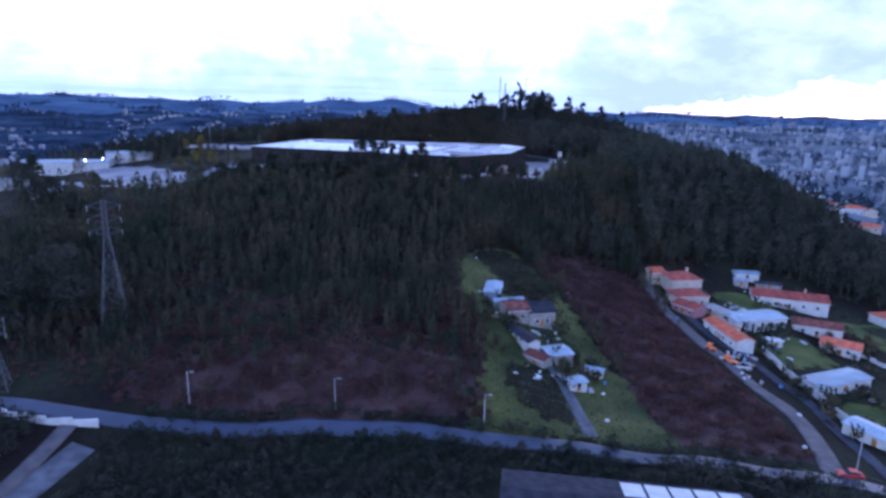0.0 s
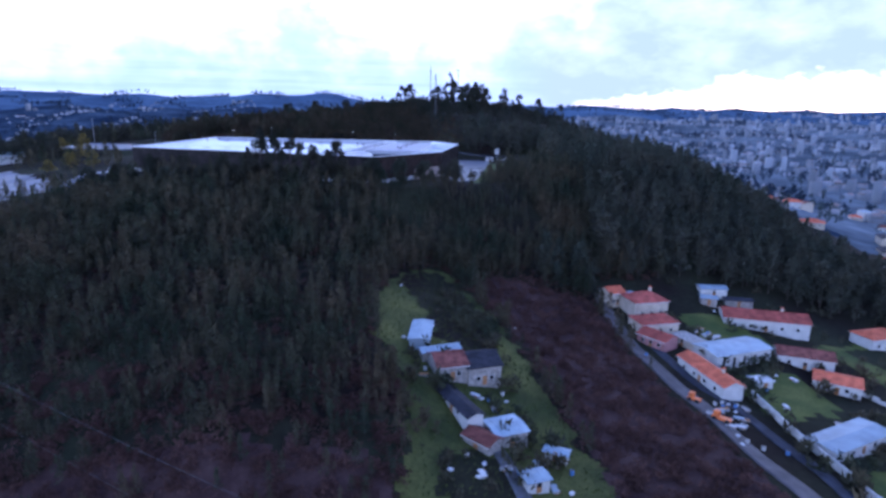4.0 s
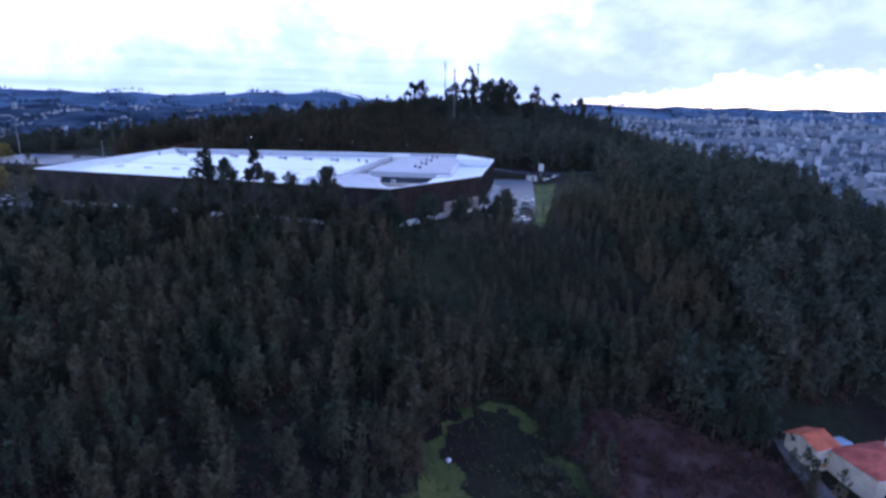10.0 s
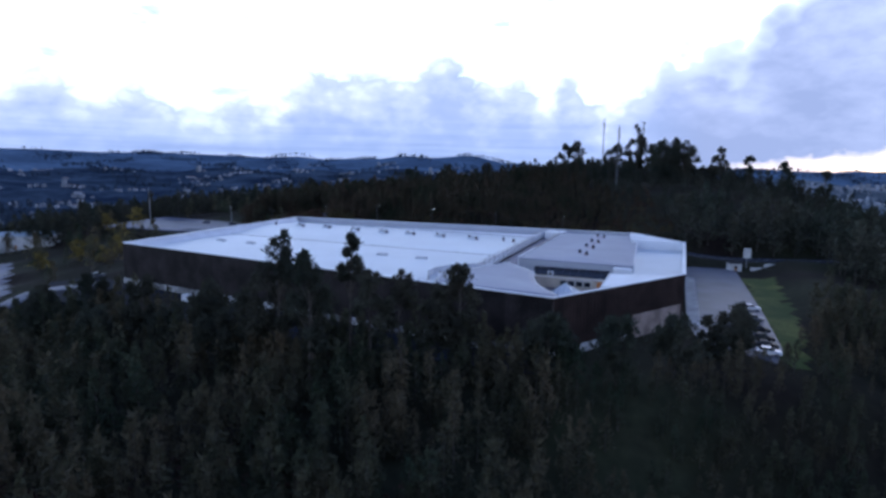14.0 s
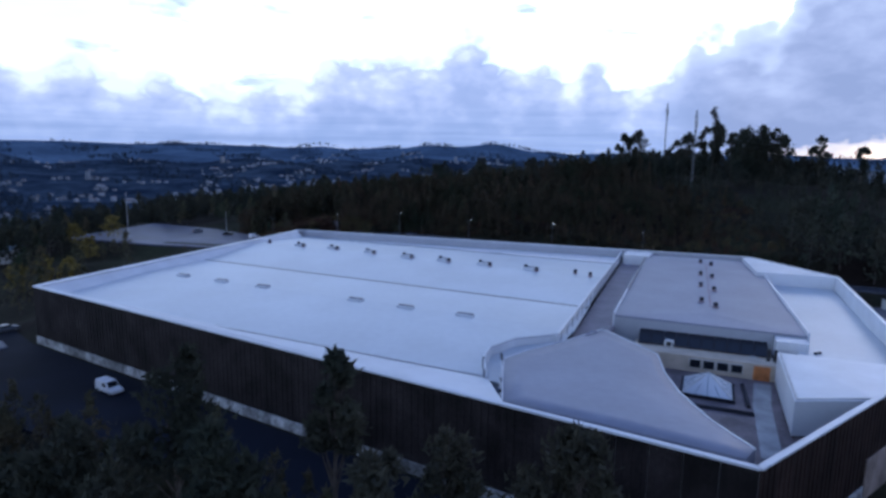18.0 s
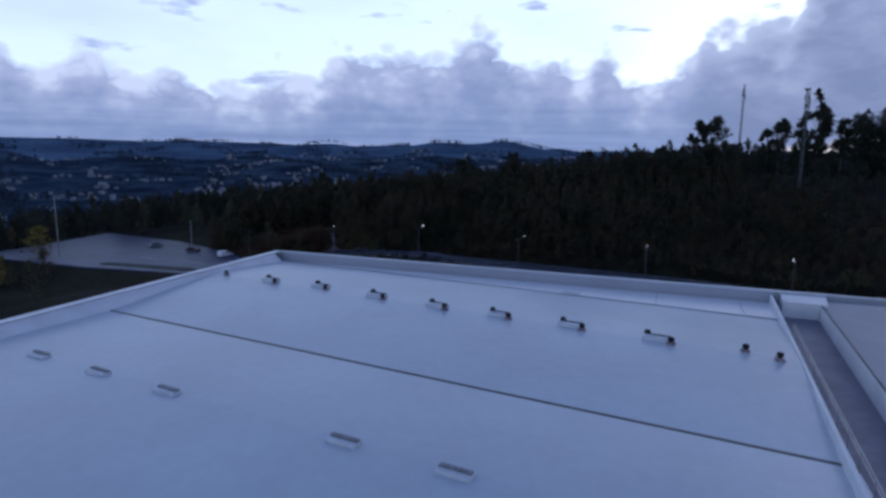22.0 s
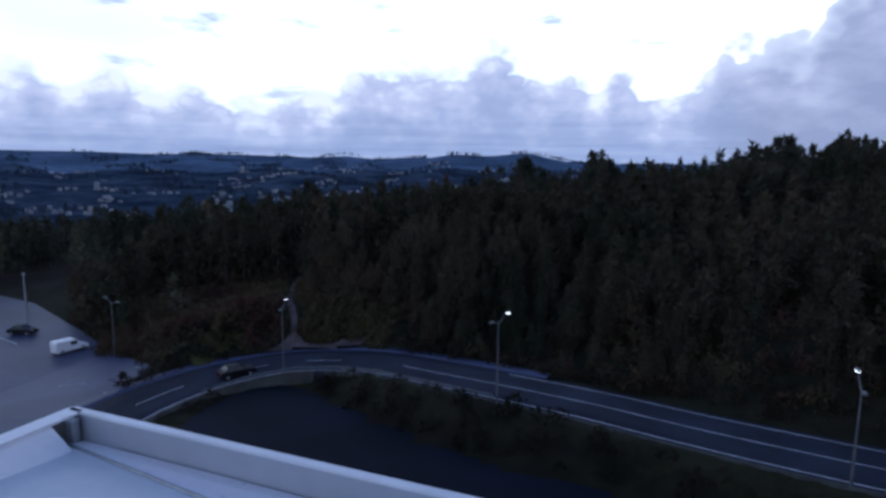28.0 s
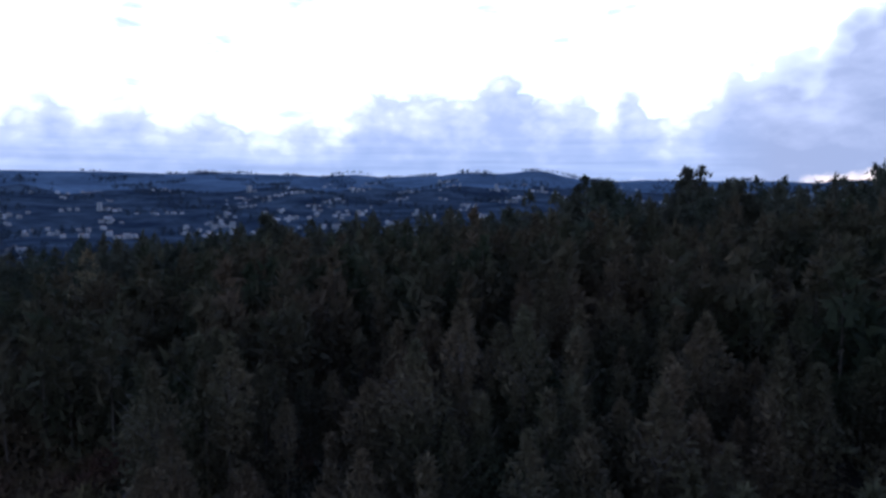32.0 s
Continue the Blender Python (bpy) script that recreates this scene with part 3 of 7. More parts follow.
M["fan_paint"] = material("fan_paint", (0.014, 0.010, 0.013), 0.7, vary=0.3, spec=0.2)
M["wood_orange"] = material("varnished_wood", (0.45, 0.17, 0.05), 0.5, vary=0.25)
M["cream_dark"] = material("dull_beige_render", (0.30, 0.235, 0.20), 0.85, vary=0.35, scale=0.4)
M["plinth"] = material("stained_plinth", (0.29, 0.29, 0.29), 0.85, vary=0.5, scale=0.5, fine=2.0, objvar=0.5)
TOP, BASE = 67.0, 55.0
A, E_, D, D0, C, B = (4.2, 294.8), (34.0, 326.0), (49.0, 386.5), (38.0, 410.5), (-98.5, 431.3), (-111.0, 338.6)
OUT = [B, A, E_, D, D0, C]
hall = thing("warehouse", (0, 0, 0), "large flat-roofed hall with dark slatted cladding and white parapet", "warehouse")


def sheet_of(name, faces, mat, parent, thick=0.25, label=""):
    """A slab of given faces (lists of points), thickened downwards."""
    bm = bmesh.new()
    for pts in faces:
        top = [bm.verts.new(p) for p in pts]
        low = [bm.verts.new((p[0], p[1], p[2] - thick)) for p in pts]
        bm.faces.new(top)
        bm.faces.new(low[::-1])
        for i in range(len(pts)):
            j = (i + 1) % len(pts)
            bm.faces.new((top[i], low[i], low[j], top[j]))
    bmesh.ops.recalc_face_normals(bm, faces=bm.faces)
    return part(name, bm, mat, parent, label)


def off(a, b, d):
    """The way from a to b, and a's and b's points d metres to its left."""
    e = Vector((b[0] - a[0], b[1] - a[1])).normalized()
    n = Vector((-e.y, e.x)) * d
    return (a[0] + n.x, a[1] + n.y), (b[0] + n.x, b[1] + n.y)


def wall_run(name, a, b, z0, z1, mat, parent, thick=0.4, label="", gap=0.0):
    bm = bmesh.new()
    e = Vector((b[0] - a[0], b[1] - a[1])).normalized() * gap
    a, b = (a[0] + e.x, a[1] + e.y), (b[0] - e.x, b[1] - e.y)
    c, d = off(a, b, thick)
    prism(bm, [a, b, d, c], z0, z1)
    bmesh.ops.recalc_face_normals(bm, faces=bm.faces)
    return part(name, bm, mat, parent, label)


def panel_mesh(name, w, h, mat):
    bm = bmesh.new()
    box(bm, 0.02, -0.10, 0, w - 0.02, 0, h)
    for k in (0.2, 0.5, 0.8):
        box(bm, w * k - 0.09, -0.19, 0.05, w * k + 0.09, -0.10, h - 0.05)
    me = bpy.data.meshes.new(name)
    bm.to_mesh(me)
    bm.free()
    me.materials.append(M[mat])
    return me


def clad(a, b, z0, z1, mat, parent, w=3.0):
    """Panels hung side by side along a wall."""
    L = math.hypot(b[0] - a[0], b[1] - a[1])
    n = round(L / w)
    me = panel_mesh("cladding_panel", L / n, z1 - z0, mat)
    turn = math.degrees(math.atan2(b[1] - a[1], b[0] - a[0]))
    for i in range(n):
        ob = new("cladding_panel", me)
        ob.parent = parent
        ob.matrix_local = pose(a[0] + (b[0] - a[0]) * i / n, a[1] + (b[1] - a[1]) * i / n, z0, 0, 0, turn)


for i in range(6):
    p, q = OUT[i], OUT[(i + 1) % 6]
    wall_run("wall", p, q, BASE, TOP - 0.22, "concrete", hall, 0.22, gap=0.01)
    wall_run("coping", *off(p, q, -0.24), TOP - 0.216, TOP, "parapet", hall, 1.5 if i == 5 else 0.62, "white sheet-metal coping", gap=0.03)

# inner slope of the parapet along the front, wide towards the corner
wi = [(-107.2, 339.6, 65.05), (-62.5, 326.8, 65.05), (-21, 315.1, 65.05)]
wo = [(-110.3, 339.0, 66.9), (-55, 318.2, 66.9), (-18.2, 303.9, 66.9)]
sheet_of("parapet_slope", [[wo[0], wo[1], wi[1], wi[0]], [wo[1], wo[2], wi[2], wi[1]]], "parapet", hall, 0.12, "white sloping parapet lining")
sheet_of("parapet_slope", [[(-109.7, 341.5, 66.9), (-107.0, 341.5, 65.1), (-96.0, 428.6, 65.1), (-97.9, 428.6, 66.9)]], "parapet", hall, 0.12)
for p, q in ((wi[0], wi[1]), (wi[1], wi[2])):
    bm = bmesh.new()
    tube(bm, Vector(p) + Vector((0, 0, 0.02)), Vector(q) + Vector((0, 0, 0.02)), 0.09, sides=5)
    part("roof_joint", bm, "slat", hall)
# roof planes, with a gutter between the two ridges
FRONT, RID1, VALLEY, RID2, BACK = (((-107.2, 339.6), (-19.0, 313.9)), ((-105.4, 364.2), (-9.6, 337.6)), ((-103.2, 381.6), (-6.6, 353.7)),
                                   ((-99.6, 406.6), (-2.4, 377.7)), ((-97.2, 429.4), (3.4, 401.6)))
lines = [(FRONT, 65.0), (RID1, 65.38), (VALLEY, 65.02), (RID2, 66.2), (BACK, 65.0)]
for (l0, z0), (l1, z1) in zip(lines, lines[1:]):
    sheet_of("roof_plane", [[(*l0[0], z0), (*l0[1], z0), (*l1[1], z1), (*l1[0], z1)]], "membrane", hall, 0.3)
sheet_of("roof_plane", [[(-19.0, 313.9, 65.0), (-17.5, 309.2, 65.0), (-12.3, 331, 65.2), (-9.6, 337.6, 65.38)]], "membrane", hall, 0.3)
wall_run("gutter", VALLEY[0], VALLEY[1], 64.95, 65.07, "slat", hall, 0.45, "dark gutter line")
# light band at the back, from nothing at the corner to wide
sheet_of("roof_band", [[(-97.2, 429.4, 65.02), (3.4, 401.6, 65.02), (5.6, 414.6, 64.8), (-97.0, 430.6, 64.8)]], "band", hall, 0.25, "pale sloping roof band")
for k in np.linspace(0.15, 0.95, 7):
    p0 = Vector((-97.2, 429.4, 65.03)).lerp(Vector((3.4, 401.6, 65.03)), k)
    p1 = Vector((-97.0, 430.6, 64.81)).lerp(Vector((5.6, 414.6, 64.81)), k)
    bm = bmesh.new()
    tube(bm, p0, p1, 0.05, sides=5)
    part("seam", bm, "membrane_grey", hall)
for k0, k1 in ((0.655, 0.688), (0.30, 0.308)):
    q = [Vector((-97.2, 429.4, 65.036)).lerp(Vector((3.4, 401.6, 65.036)), k) for k in (k0, k1)] + [Vector((-97.0, 430.6, 64.816)).lerp(Vector((5.6, 414.6, 64.816)), k) for k in (k1, k0)]
    sheet_of("stained_sheet", [q], "lining", hall, 0.02, "stained grey sheet in the roof band")
bm = bmesh.new()
tube(bm, (-97.2, 429.4, 65.05), (3.4, 401.6, 65.05), 0.13, sides=6)
part("band_edge", bm, "steel", hall, "dark edging strip")
# inner face behind the back parapet
wall_run("parapet_lining", *off(C, D0, -0.24), 64.7, TOP - 0.23, "lining", hall, -0.12, "grey sheet lining of the parapet", gap=0.6)
sheet_of("parapet_slope", [[(-110.3, 339.0, 66.88), (-109.7, 341.5, 66.88), (-107.0, 341.5, 65.06), (-107.2, 341.2, 65.02)]], "parapet", hall, 0.12)
wall_run("lower_storey", *off((20.6, 312.0), (33.0, 325.0), -0.4), 55.0, 60.4, "cream_dark", hall, 0.14, "dull beige lower storey panels")
bm = bmesh.new()
box(bm, -97.6, 429.6, 65.0, -96.9, 430.3, 66.75, 0.05)
part("corner_post", bm, "steel", hall)

# right flank of the big roof: low wall, gully, railing
R0, R1 = (-12.4, 330.6), (5.9, 414.6)
wall_run("roof_upstand", R0, R1, 64.0, 66.3, "parapet", hall, 0.35, "white upstand with metal coping")
bm = bmesh.new()
prism(bm, [(-11.6, 331), (-3.0, 344), (12.4, 414), (6.4, 414.8)], 63.4, 63.9)
part("gully_floor", bm, "gully", hall, "grey gully between two roofs")
bm = bmesh.new()
prism(bm, [(5.6, 408.5), (12.0, 407.0), (14.2, 413.8), (7.2, 414.6)], 63.9, 66.6)
part("roof_block", bm, "parapet", hall)
for k in range(15):
    x, y = R0[0] + (R1[0] - R0[0]) * k / 19 + 0.6, R0[1] + (R1[1] - R0[1]) * k / 19
    bm = bmesh.new()
    tube(bm, (x, y, 63.9), (x, y, 67.1), 0.06, sides=5)
    part("rail_post", bm, "steel", hall)
for z in (66.65, 67.1):
    bm = bmesh.new()
    tube(bm, (R0[0] + 0.6, R0[1], z), (R0[0] + (R1[0] - R0[0]) * 14 / 19 + 0.6, R0[1] + (R1[1] - R0[1]) * 14 / 19, z), 0.05, sides=5)
    part("rail", bm, "steel", hall)

# grey roof beside it, shallow ridge along its vents
g = [(-2.6, 346.3), (25.5, 340.7), (37.2, 402.6), (36.0, 409.3), (12.6, 413.2)]
sheet_of("grey_roof", [[(*g[0], 66.0), (13.6, 350, 66.35), (25.5, 404, 66.35), (*g[4], 66.05)],
                       [(*g[0], 66.0), (*g[1], 65.8), (13.6, 350, 66.35)],
                       [(13.6, 350, 66.35), (*g[1], 65.8), (*g[2], 66.05), (*g[3], 66.05), (25.5, 404, 66.35)],
                       [(25.5, 404, 66.35), (*g[3], 66.05), (*g[4], 66.05)]], "membrane_grey", hall, 0.35, "grey membrane roof")
wall_run("upper_front", g[0], g[1], 60.4, 65.62, "lining", hall, 0.3, "blue-grey rendered upper wall")
wall_run("roof_edge", g[4], g[0], 63.9, 66.35, "parapet", hall, -0.3)
wall_run("roof_edge", g[2], g[1], 64.0, 66.35, "parapet", hall, 0.3)
bm = bmesh.new()
tube(bm, (24.7, 400, 66.42), (14.6, 354, 66.42), 0.05, sides=5)
part("cable", bm, "cable_red", hall, "red cable along the ridge")

# sunken white roof between the grey roof and the outer wall, and the raised corner pieces
sheet_of("sunken_roof", [[(20.5, 333.6, 64.1), (34.2, 327.4, 64.1), (48.2, 386.2, 64.1), (33.4, 389.2, 64.1), (25.7, 341, 64.1)]], "membrane", hall, 0.3)
sheet_of("corner_roof", [[(33.0, 388.9, 66.95), (48.6, 386.0, 66.95), (37.8, 409.8, 66.95), (35.6, 408.6, 66.95)]], "parapet", hall, 2.9, "raised white roof corner")
sheet_of("corner_roof", [[(19.0, 334.0, 65.0), (14.6, 315.6, 65.0), (23.4, 315.4, 65.9), (33.4, 326.4, 66.1)], [(19.0, 334.0, 65.0), (33.4, 326.4, 66.1), (33.6, 328.4, 65.9)]], "parapet", hall, 4.3, "white sloping roof corner over the courtyard")
bm = bmesh.new()
for p, q in (((19.2, 333.6, 65.06), (15.0, 316.1, 65.06)), ((15.0, 316.1, 65.06), (22.8, 315.9, 65.9))):
    tube(bm, p, q, 0.13, sides=6)
part("roof_kerb", bm, "white", hall)
wall_run("inner_wall", (22.9, 314.8), (5.6, 296.6), 60.5, 66.6, "slate", hall, -0.3, "dark back of the outer wall")
bm = bmesh.new()
for q in range(5):
    tube(bm, (9.5 + 2.6 * q, 300.9 + 2.7 * q, 60.6), (9.5 + 2.6 * q, 300.9 + 2.7 * q, 66.9), 0.09, sides=5)
tube(bm, (9.5, 300.9, 65.6), (19.9, 311.7, 65.6), 0.07, sides=5)
part("steel_frame", bm, "steel", hall)
wall_run("inner_wall", E_, D, 64.1, TOP - 0.24, "parapet", hall, 0.55, gap=0.7)

# the saddle-shaped roof at the front
rim = [(-19.4, 319.7, 66.05), (-16.3, 324.0, 66.05), (-10.4, 330.0, 66.15), (-5.4, 335.1, 66.5), (1.2, 326.6, 65.9), (1.1, 320.5, 65.6), (1.6, 314.0, 65.6), (3.2, 306.0, 65.9),
       (5.2, 299.2, 66.5), (3.6, 296.6, 66.75), (-7.5, 300.9, 66.7), (-18.4, 305.6, 66.3), (-18.9, 312.0, 66.0)]
bm = bmesh.new()
cx, cy = sum(p[0] for p in rim) / 13, sum(p[1] for p in rim) / 13
rings = []
for k in (1.0, 0.8, 0.55, 0.3):
    rings.append([bm.verts.new((cx + (x - cx) * k, cy + (y - cy) * k, 66.2 + (z - 66.2) * k**1.5 + 0.25 * (1 - k))) for x, y, z in rim])
mid = bm.verts.new((cx, cy, 66.4))
for r0, r1 in zip(rings, rings[1:]):
    for i in range(13):
        j = (i + 1) % 13
        bm.faces.new((r0[i], r0[j], r1[j], r1[i]))
for i in range(13):
    bm.faces.new((rings[-1][i], rings[-1][(i + 1) % 13], mid))
skirt = [bm.verts.new((x, y, 61.0)) for x, y, z in rim]
for i in range(13):
    j = (i + 1) % 13
    bm.faces.new((rings[0][j], rings[0][i], skirt[i], skirt[j]))
bmesh.ops.recalc_face_normals(bm, faces=bm.faces)
saddle = part("saddle_roof", bm, "membrane_grey", hall, "grey saddle-shaped membrane roof")
for f in saddle.data.polygons:
    f.use_smooth = f.index < 52
for i in (0, 1, 2, 3, 4, 5, 6, 7, 11, 12):
    bm = bmesh.new()
    p, q = Vector(rim[i]), Vector(rim[(i + 1) % 13])
    tube(bm, p, q, 0.11, sides=6)
    part("rim", bm, "parapet", saddle)
# curved upstand round the back of the saddle roof, with a sunken walk between
bank = [(-21.0, 314.4), (-21.8, 319.4), (-21.4, 323.0), (-18.4, 327.8), (-12.2, 331.3)]
for p, q in zip(bank, bank[1:]):
    wall_run("curved_upstand", p, q, 63.6, 66.35, "parapet", hall, 0.28, "white curved upstand", gap=0.01)
    bm = bmesh.new()
    tube(bm, (*p, 66.38), (*q, 66.38), 0.1, sides=5)
    part("upstand_cap", bm, "lining", hall)
bm = bmesh.new()
prism(bm, [(-20.8, 313.4), (-18.6, 313.4), (-19.2, 320.0), (-15.8, 324.4), (-9.8, 330.6), (-6.0, 335.6), (-10.4, 334.4), (-12.4, 331.0), (-18.2, 327.4), (-21.2, 322.6), (-21.6, 319.4)][::-1], 63.5, 64.3)
bmesh.ops.recalc_face_normals(bm, faces=bm.faces)
part("sunken_walk", bm, "lining", hall, "grey sunken walk beside the saddle roof")
for px, py, top in ((-21.95, 318.6, 66.5), (-21.4, 315.0, 66.3), (-19.5, 318.9, 66.4), (-19.1, 312.2, 66.3), (-18.8, 308.2, 66.5), (-19.9, 322.4, 65.9)):
    bm = bmesh.new()
    tube(bm, (px, py, 63.6), (px, py, top), 0.14, sides=6)
    part("bracket", bm, "black", hall, "dark steel bracket")
for p, q in (((-19.56, 319.6), (-19.1, 312.6)), ((-19.1, 311.8), (-18.66, 306.4))):
    bm = bmesh.new()
    c, d = off(p, q, -0.12)
    prism(bm, [p, q, d, c], 64.3, 66.2)
    bmesh.ops.recalc_face_normals(bm, faces=bm.faces)
    part("side_fascia", bm, "parapet", hall)
bm = bmesh.new()
tube(bm, (-8.2, 331.9, 66.3), (-7.2, 333.0, 66.75), 0.14, sides=6)
tube(bm, (-7.2, 333.0, 66.75), (-6.3, 333.4, 66.35), 0.14, sides=6)
part("rim_notch", bm, "membrane_grey", saddle)
# black slab drawn in place of the shade in the gully's open end
wall_run("gully_drop", (-10.2, 335.2), (-3.4, 340.4), 62.4, 63.96, "black", hall, 1.0, "dark drop at the gully's end")
bm = bmesh.new()
tube(bm, (12.2, 412.0, 66.42), (1.9, 366.0, 66.42), 0.13, sides=5)
part("edge_trim", bm, "slat", hall, "dark trim on the grey roof's edge")
bm = bmesh.new()
tube(bm, (-6.0, 335.2, 66.4), (-4.4, 334.6, 67.2), 0.12, sides=6)
part("flue", bm, "steel", hall)

# courtyard with a glass pyramid
M["terrace"] = material("terrace_slabs", (0.155, 0.128, 0.135), 0.75, vary=0.3, scale=0.35, fine=2.5)
bm = bmesh.new()
prism(bm, [(1.0, 346), (1.0, 312), (4.8, 298.5), (22.5, 315), (15.2, 316.6), (19.2, 334), (20.5, 341.4)], 60.0, 60.4)
part("courtyard_floor", bm, "terrace", hall, "brown courtyard terrace")
for x0, y0, x1, y1 in ((13.4, 325.2, 9.6, 309.8), (16.0, 333.2, 13.4, 325.2)):
    wall_run("path_slab", (x0, y0), (x1, y1), 60.4, 60.46, "concrete", hall, 2.2)
bm = bmesh.new()
for p, q in (((3.4, 333.8), (3.8, 323)), ((14.0, 331.8), (12.4, 323.6)), ((3.8, 323), (12.4, 321.4))):
    tube(bm, (*p, 60.55), (*q, 60.55), 0.28, sides=6)
part("terrace_kerb", bm, "slate", hall, "dark low kerb round the skylight")
F0, F1 = (-0.5, 338.0), (19.2, 334.06)
wall_run("courtyard_front", F0, F1, 60.4, 62.72, "cream", hall, 0.4, "cream courtyard front with small windows")
sheet_of("low_roof", [[(-0.5, 337.96, 62.85), (19.2, 334.02, 62.85), (20.9, 341.6, 62.15), (1.0, 345.6, 62.15)]], "cream", hall, 0.12, "low cream roof over the courtyard front")
c0, c1 = (1.6, 345.4), (20.2, 341.7)
d0, d1 = (0.9, 342.3), (19.5, 338.6)
sheet_of("clerestory", [[(*c0, 64.15), (*d0, 62.75), (*d1, 62.75), (*c1, 64.15)]], "slate", hall, 0.2, "long dark sloping clerestory strip")
for q in range(10):
    f0, f1 = (q + 0.06) / 10, (q + 0.94) / 10
    at = lambda p, r, f, z: (p[0] + (r[0] - p[0]) * f, p[1] + (r[1] - p[1]) * f, z)
    sheet_of("clerestory_pane", [[at(c0, c1, f0, 64.19), at(d0, d1, f0, 62.79), at(d0, d1, f1, 62.79), at(c0, c1, f1, 64.19)]], "glass", hall, 0.03)
wall_run("clerestory_sill", *off(d0, d1, 0.05), 62.1, 62.78, "cream", hall, 0.12)
bm = bmesh.new()
prism(bm, [(20.4, 338.4), (24.6, 337.6), (25.3, 340.5), (21.0, 341.4)], 62.0, 65.4)
part("plant_box", bm, "parapet", hall, "pale blue-white boxed plant room")
for px, py in ((19.0, 337.2), (19.9, 336.9), (25.4, 337.2), (26.1, 337.6)):
    bm = bmesh.new()
    tube(bm, (px, py, 62.2), (px, py, 64.4), 0.3, 0.24, 8)
    part("vent_pipe", bm, "black", hall)
for x, y, r in ((7.6, 342.0, 0.7), (13.0, 340.6, 0.8), (17.6, 339.4, 0.9)):
    bm = bmesh.new()
    tube(bm, (x, y, 62.2), (x, y, 62.6), r, r * 0.7, 10)
    part("roof_curb", bm, "white", hall)


def on_front(k, out=0.0):
    n = Vector((F1[1] - F0[1], F0[0] - F1[0])).normalized() * out
    return F0[0] + (F1[0] - F0[0]) * k + n.x, F0[1] + (F1[1] - F0[1]) * k + n.y


FT = math.degrees(math.atan2(F1[1] - F0[1], F1[0] - F0[0]))
for k in (0.455, 0.55, 0.645, 0.74):
    w = part("window", boxed(-0.85, -0.12, 0, 0.85, 0.02, 1.42, 0.03), "white", hall)
    w.matrix_local = pose(*on_front(k, 0.0), 61.05, 0, 0, FT)
    p = part("pane", boxed(-0.75, -0.16, 0.1, 0.75, -0.10, 1.32), "glass", w)
d = part("door", boxed(-1.1, -0.14, 0, 1.1, 0.02, 2.15, 0.03), "wood_orange", hall, "orange-brown wooden door")
d.matrix_local = pose(*on_front(0.905), 60.4, 0, 0, FT)
for s in (-0.45, 0.45):
    part("door_leaf", boxed(s * 1.15 - 0.48, -0.19, 0.1, s * 1.15 + 0.48, -0.13, 2.05, 0.02), "wood_orange", d)


def pyramid(parent, at, turn, half, high):
    base = part("skylight_base", boxed(-half - 0.35, -half - 0.35, 0, half + 0.35, half + 0.35, 0.45, 0.04), "slate", parent)
    base.matrix_local = pose(*at, 0, 0, turn)
    for i in range(4):
        bm = bmesh.new()
        a, b, t = Vector((-half, -half, 0.46)), Vector((half, -half, 0.46)), Vector((0, 0, high))
        r = Matrix.Rotation(i * math.pi / 2, 3, "Z")
        n = (b - a).cross(t - a).normalized() * 0.08
        v = [bm.verts.new(r @ p) for p in (a, b, t, a - n, b - n, t - n)]
        for f in ((0, 1, 2), (5, 4, 3), (0, 3, 4, 1), (1, 4, 5, 2), (2, 5, 3, 0)):
            bm.faces.new([v[q] for q in f])
        part("pane", bm, "parapet", base, "pale glazed face")
        bm = bmesh.new()
        tube(bm, r @ a, r @ t, 0.09, sides=5)
        part("glazing_bar", bm, "white", base)
        for f in (-0.5, 0.0, 0.5):
            bm = bmesh.new()
            tube(bm, r @ Vector((half * f, -half, 0.5)), r @ (Vector((half * f * 0.1, -half * 0.1, high)) if f == 0 else Vector((half * f * 0.55, -half * 0.55, 0.46 + (high - 0.46) * 0.47))), 0.05, sides=4)
            part("glazing_bar", bm, "sheet", base)


pyramid(hall, (8.5, 328.6, 60.4), -14, 3.1, 2.75)

# plinth along the foot of the walls
for p, q, h in ((B, A, 2.1), (A, E_, 2.2), (E_, D, 1.6), (C, B, 1.2), (D0, C, 1.2)):
    L = math.hypot(q[0] - p[0], q[1] - p[1])
    n = round(L / 6)
    me = None
    turn = math.degrees(math.atan2(q[1] - p[1], q[0] - p[0]))
    for i in range(n):
        if me is None:
            bm = boxed(0.02, -0.32, 0, L / n - 0.02, -0.02, h, 0.03)
            ob = part("plinth_panel", bm, "plinth", hall)
            me = ob.data
        else:
            ob = new("plinth_panel", me)
            ob.parent = hall
        ob.matrix_local = pose(p[0] + (q[0] - p[0]) * i / n, p[1] + (q[1] - p[1]) * i / n, BASE, 0, 0, turn)


# ---- things on the roof ----
def roof_fan(x, y, z, turn):
    t = thing("roof_fan", (x, y, z), "dark red-brown roof fan cowl on a flat membrane roof", "roof fan", "fans on the roof", turn)
    part("base", boxed(-0.46, -0.46, -0.1, 0.46, 0.46, 0.34, 0.03), "fan_base", t, "dusty pinkish base")
    bm = bmesh.new()
    tube(bm, (0, 0, 0.34), (0, 0, 0.66), 0.26, 0.26, 8)
    part("neck", bm, "black", t)
    bm = bmesh.new()
    tube(bm, (0, 0, 0.62), (0, 0, 1.02), 0.44, 0.36, 10)
    part("cowl", bm, "fan_paint", t)
    return t


M["slat_pale"] = material("pale_slat", (0.22, 0.22, 0.23), 0.6, vary=0.2)
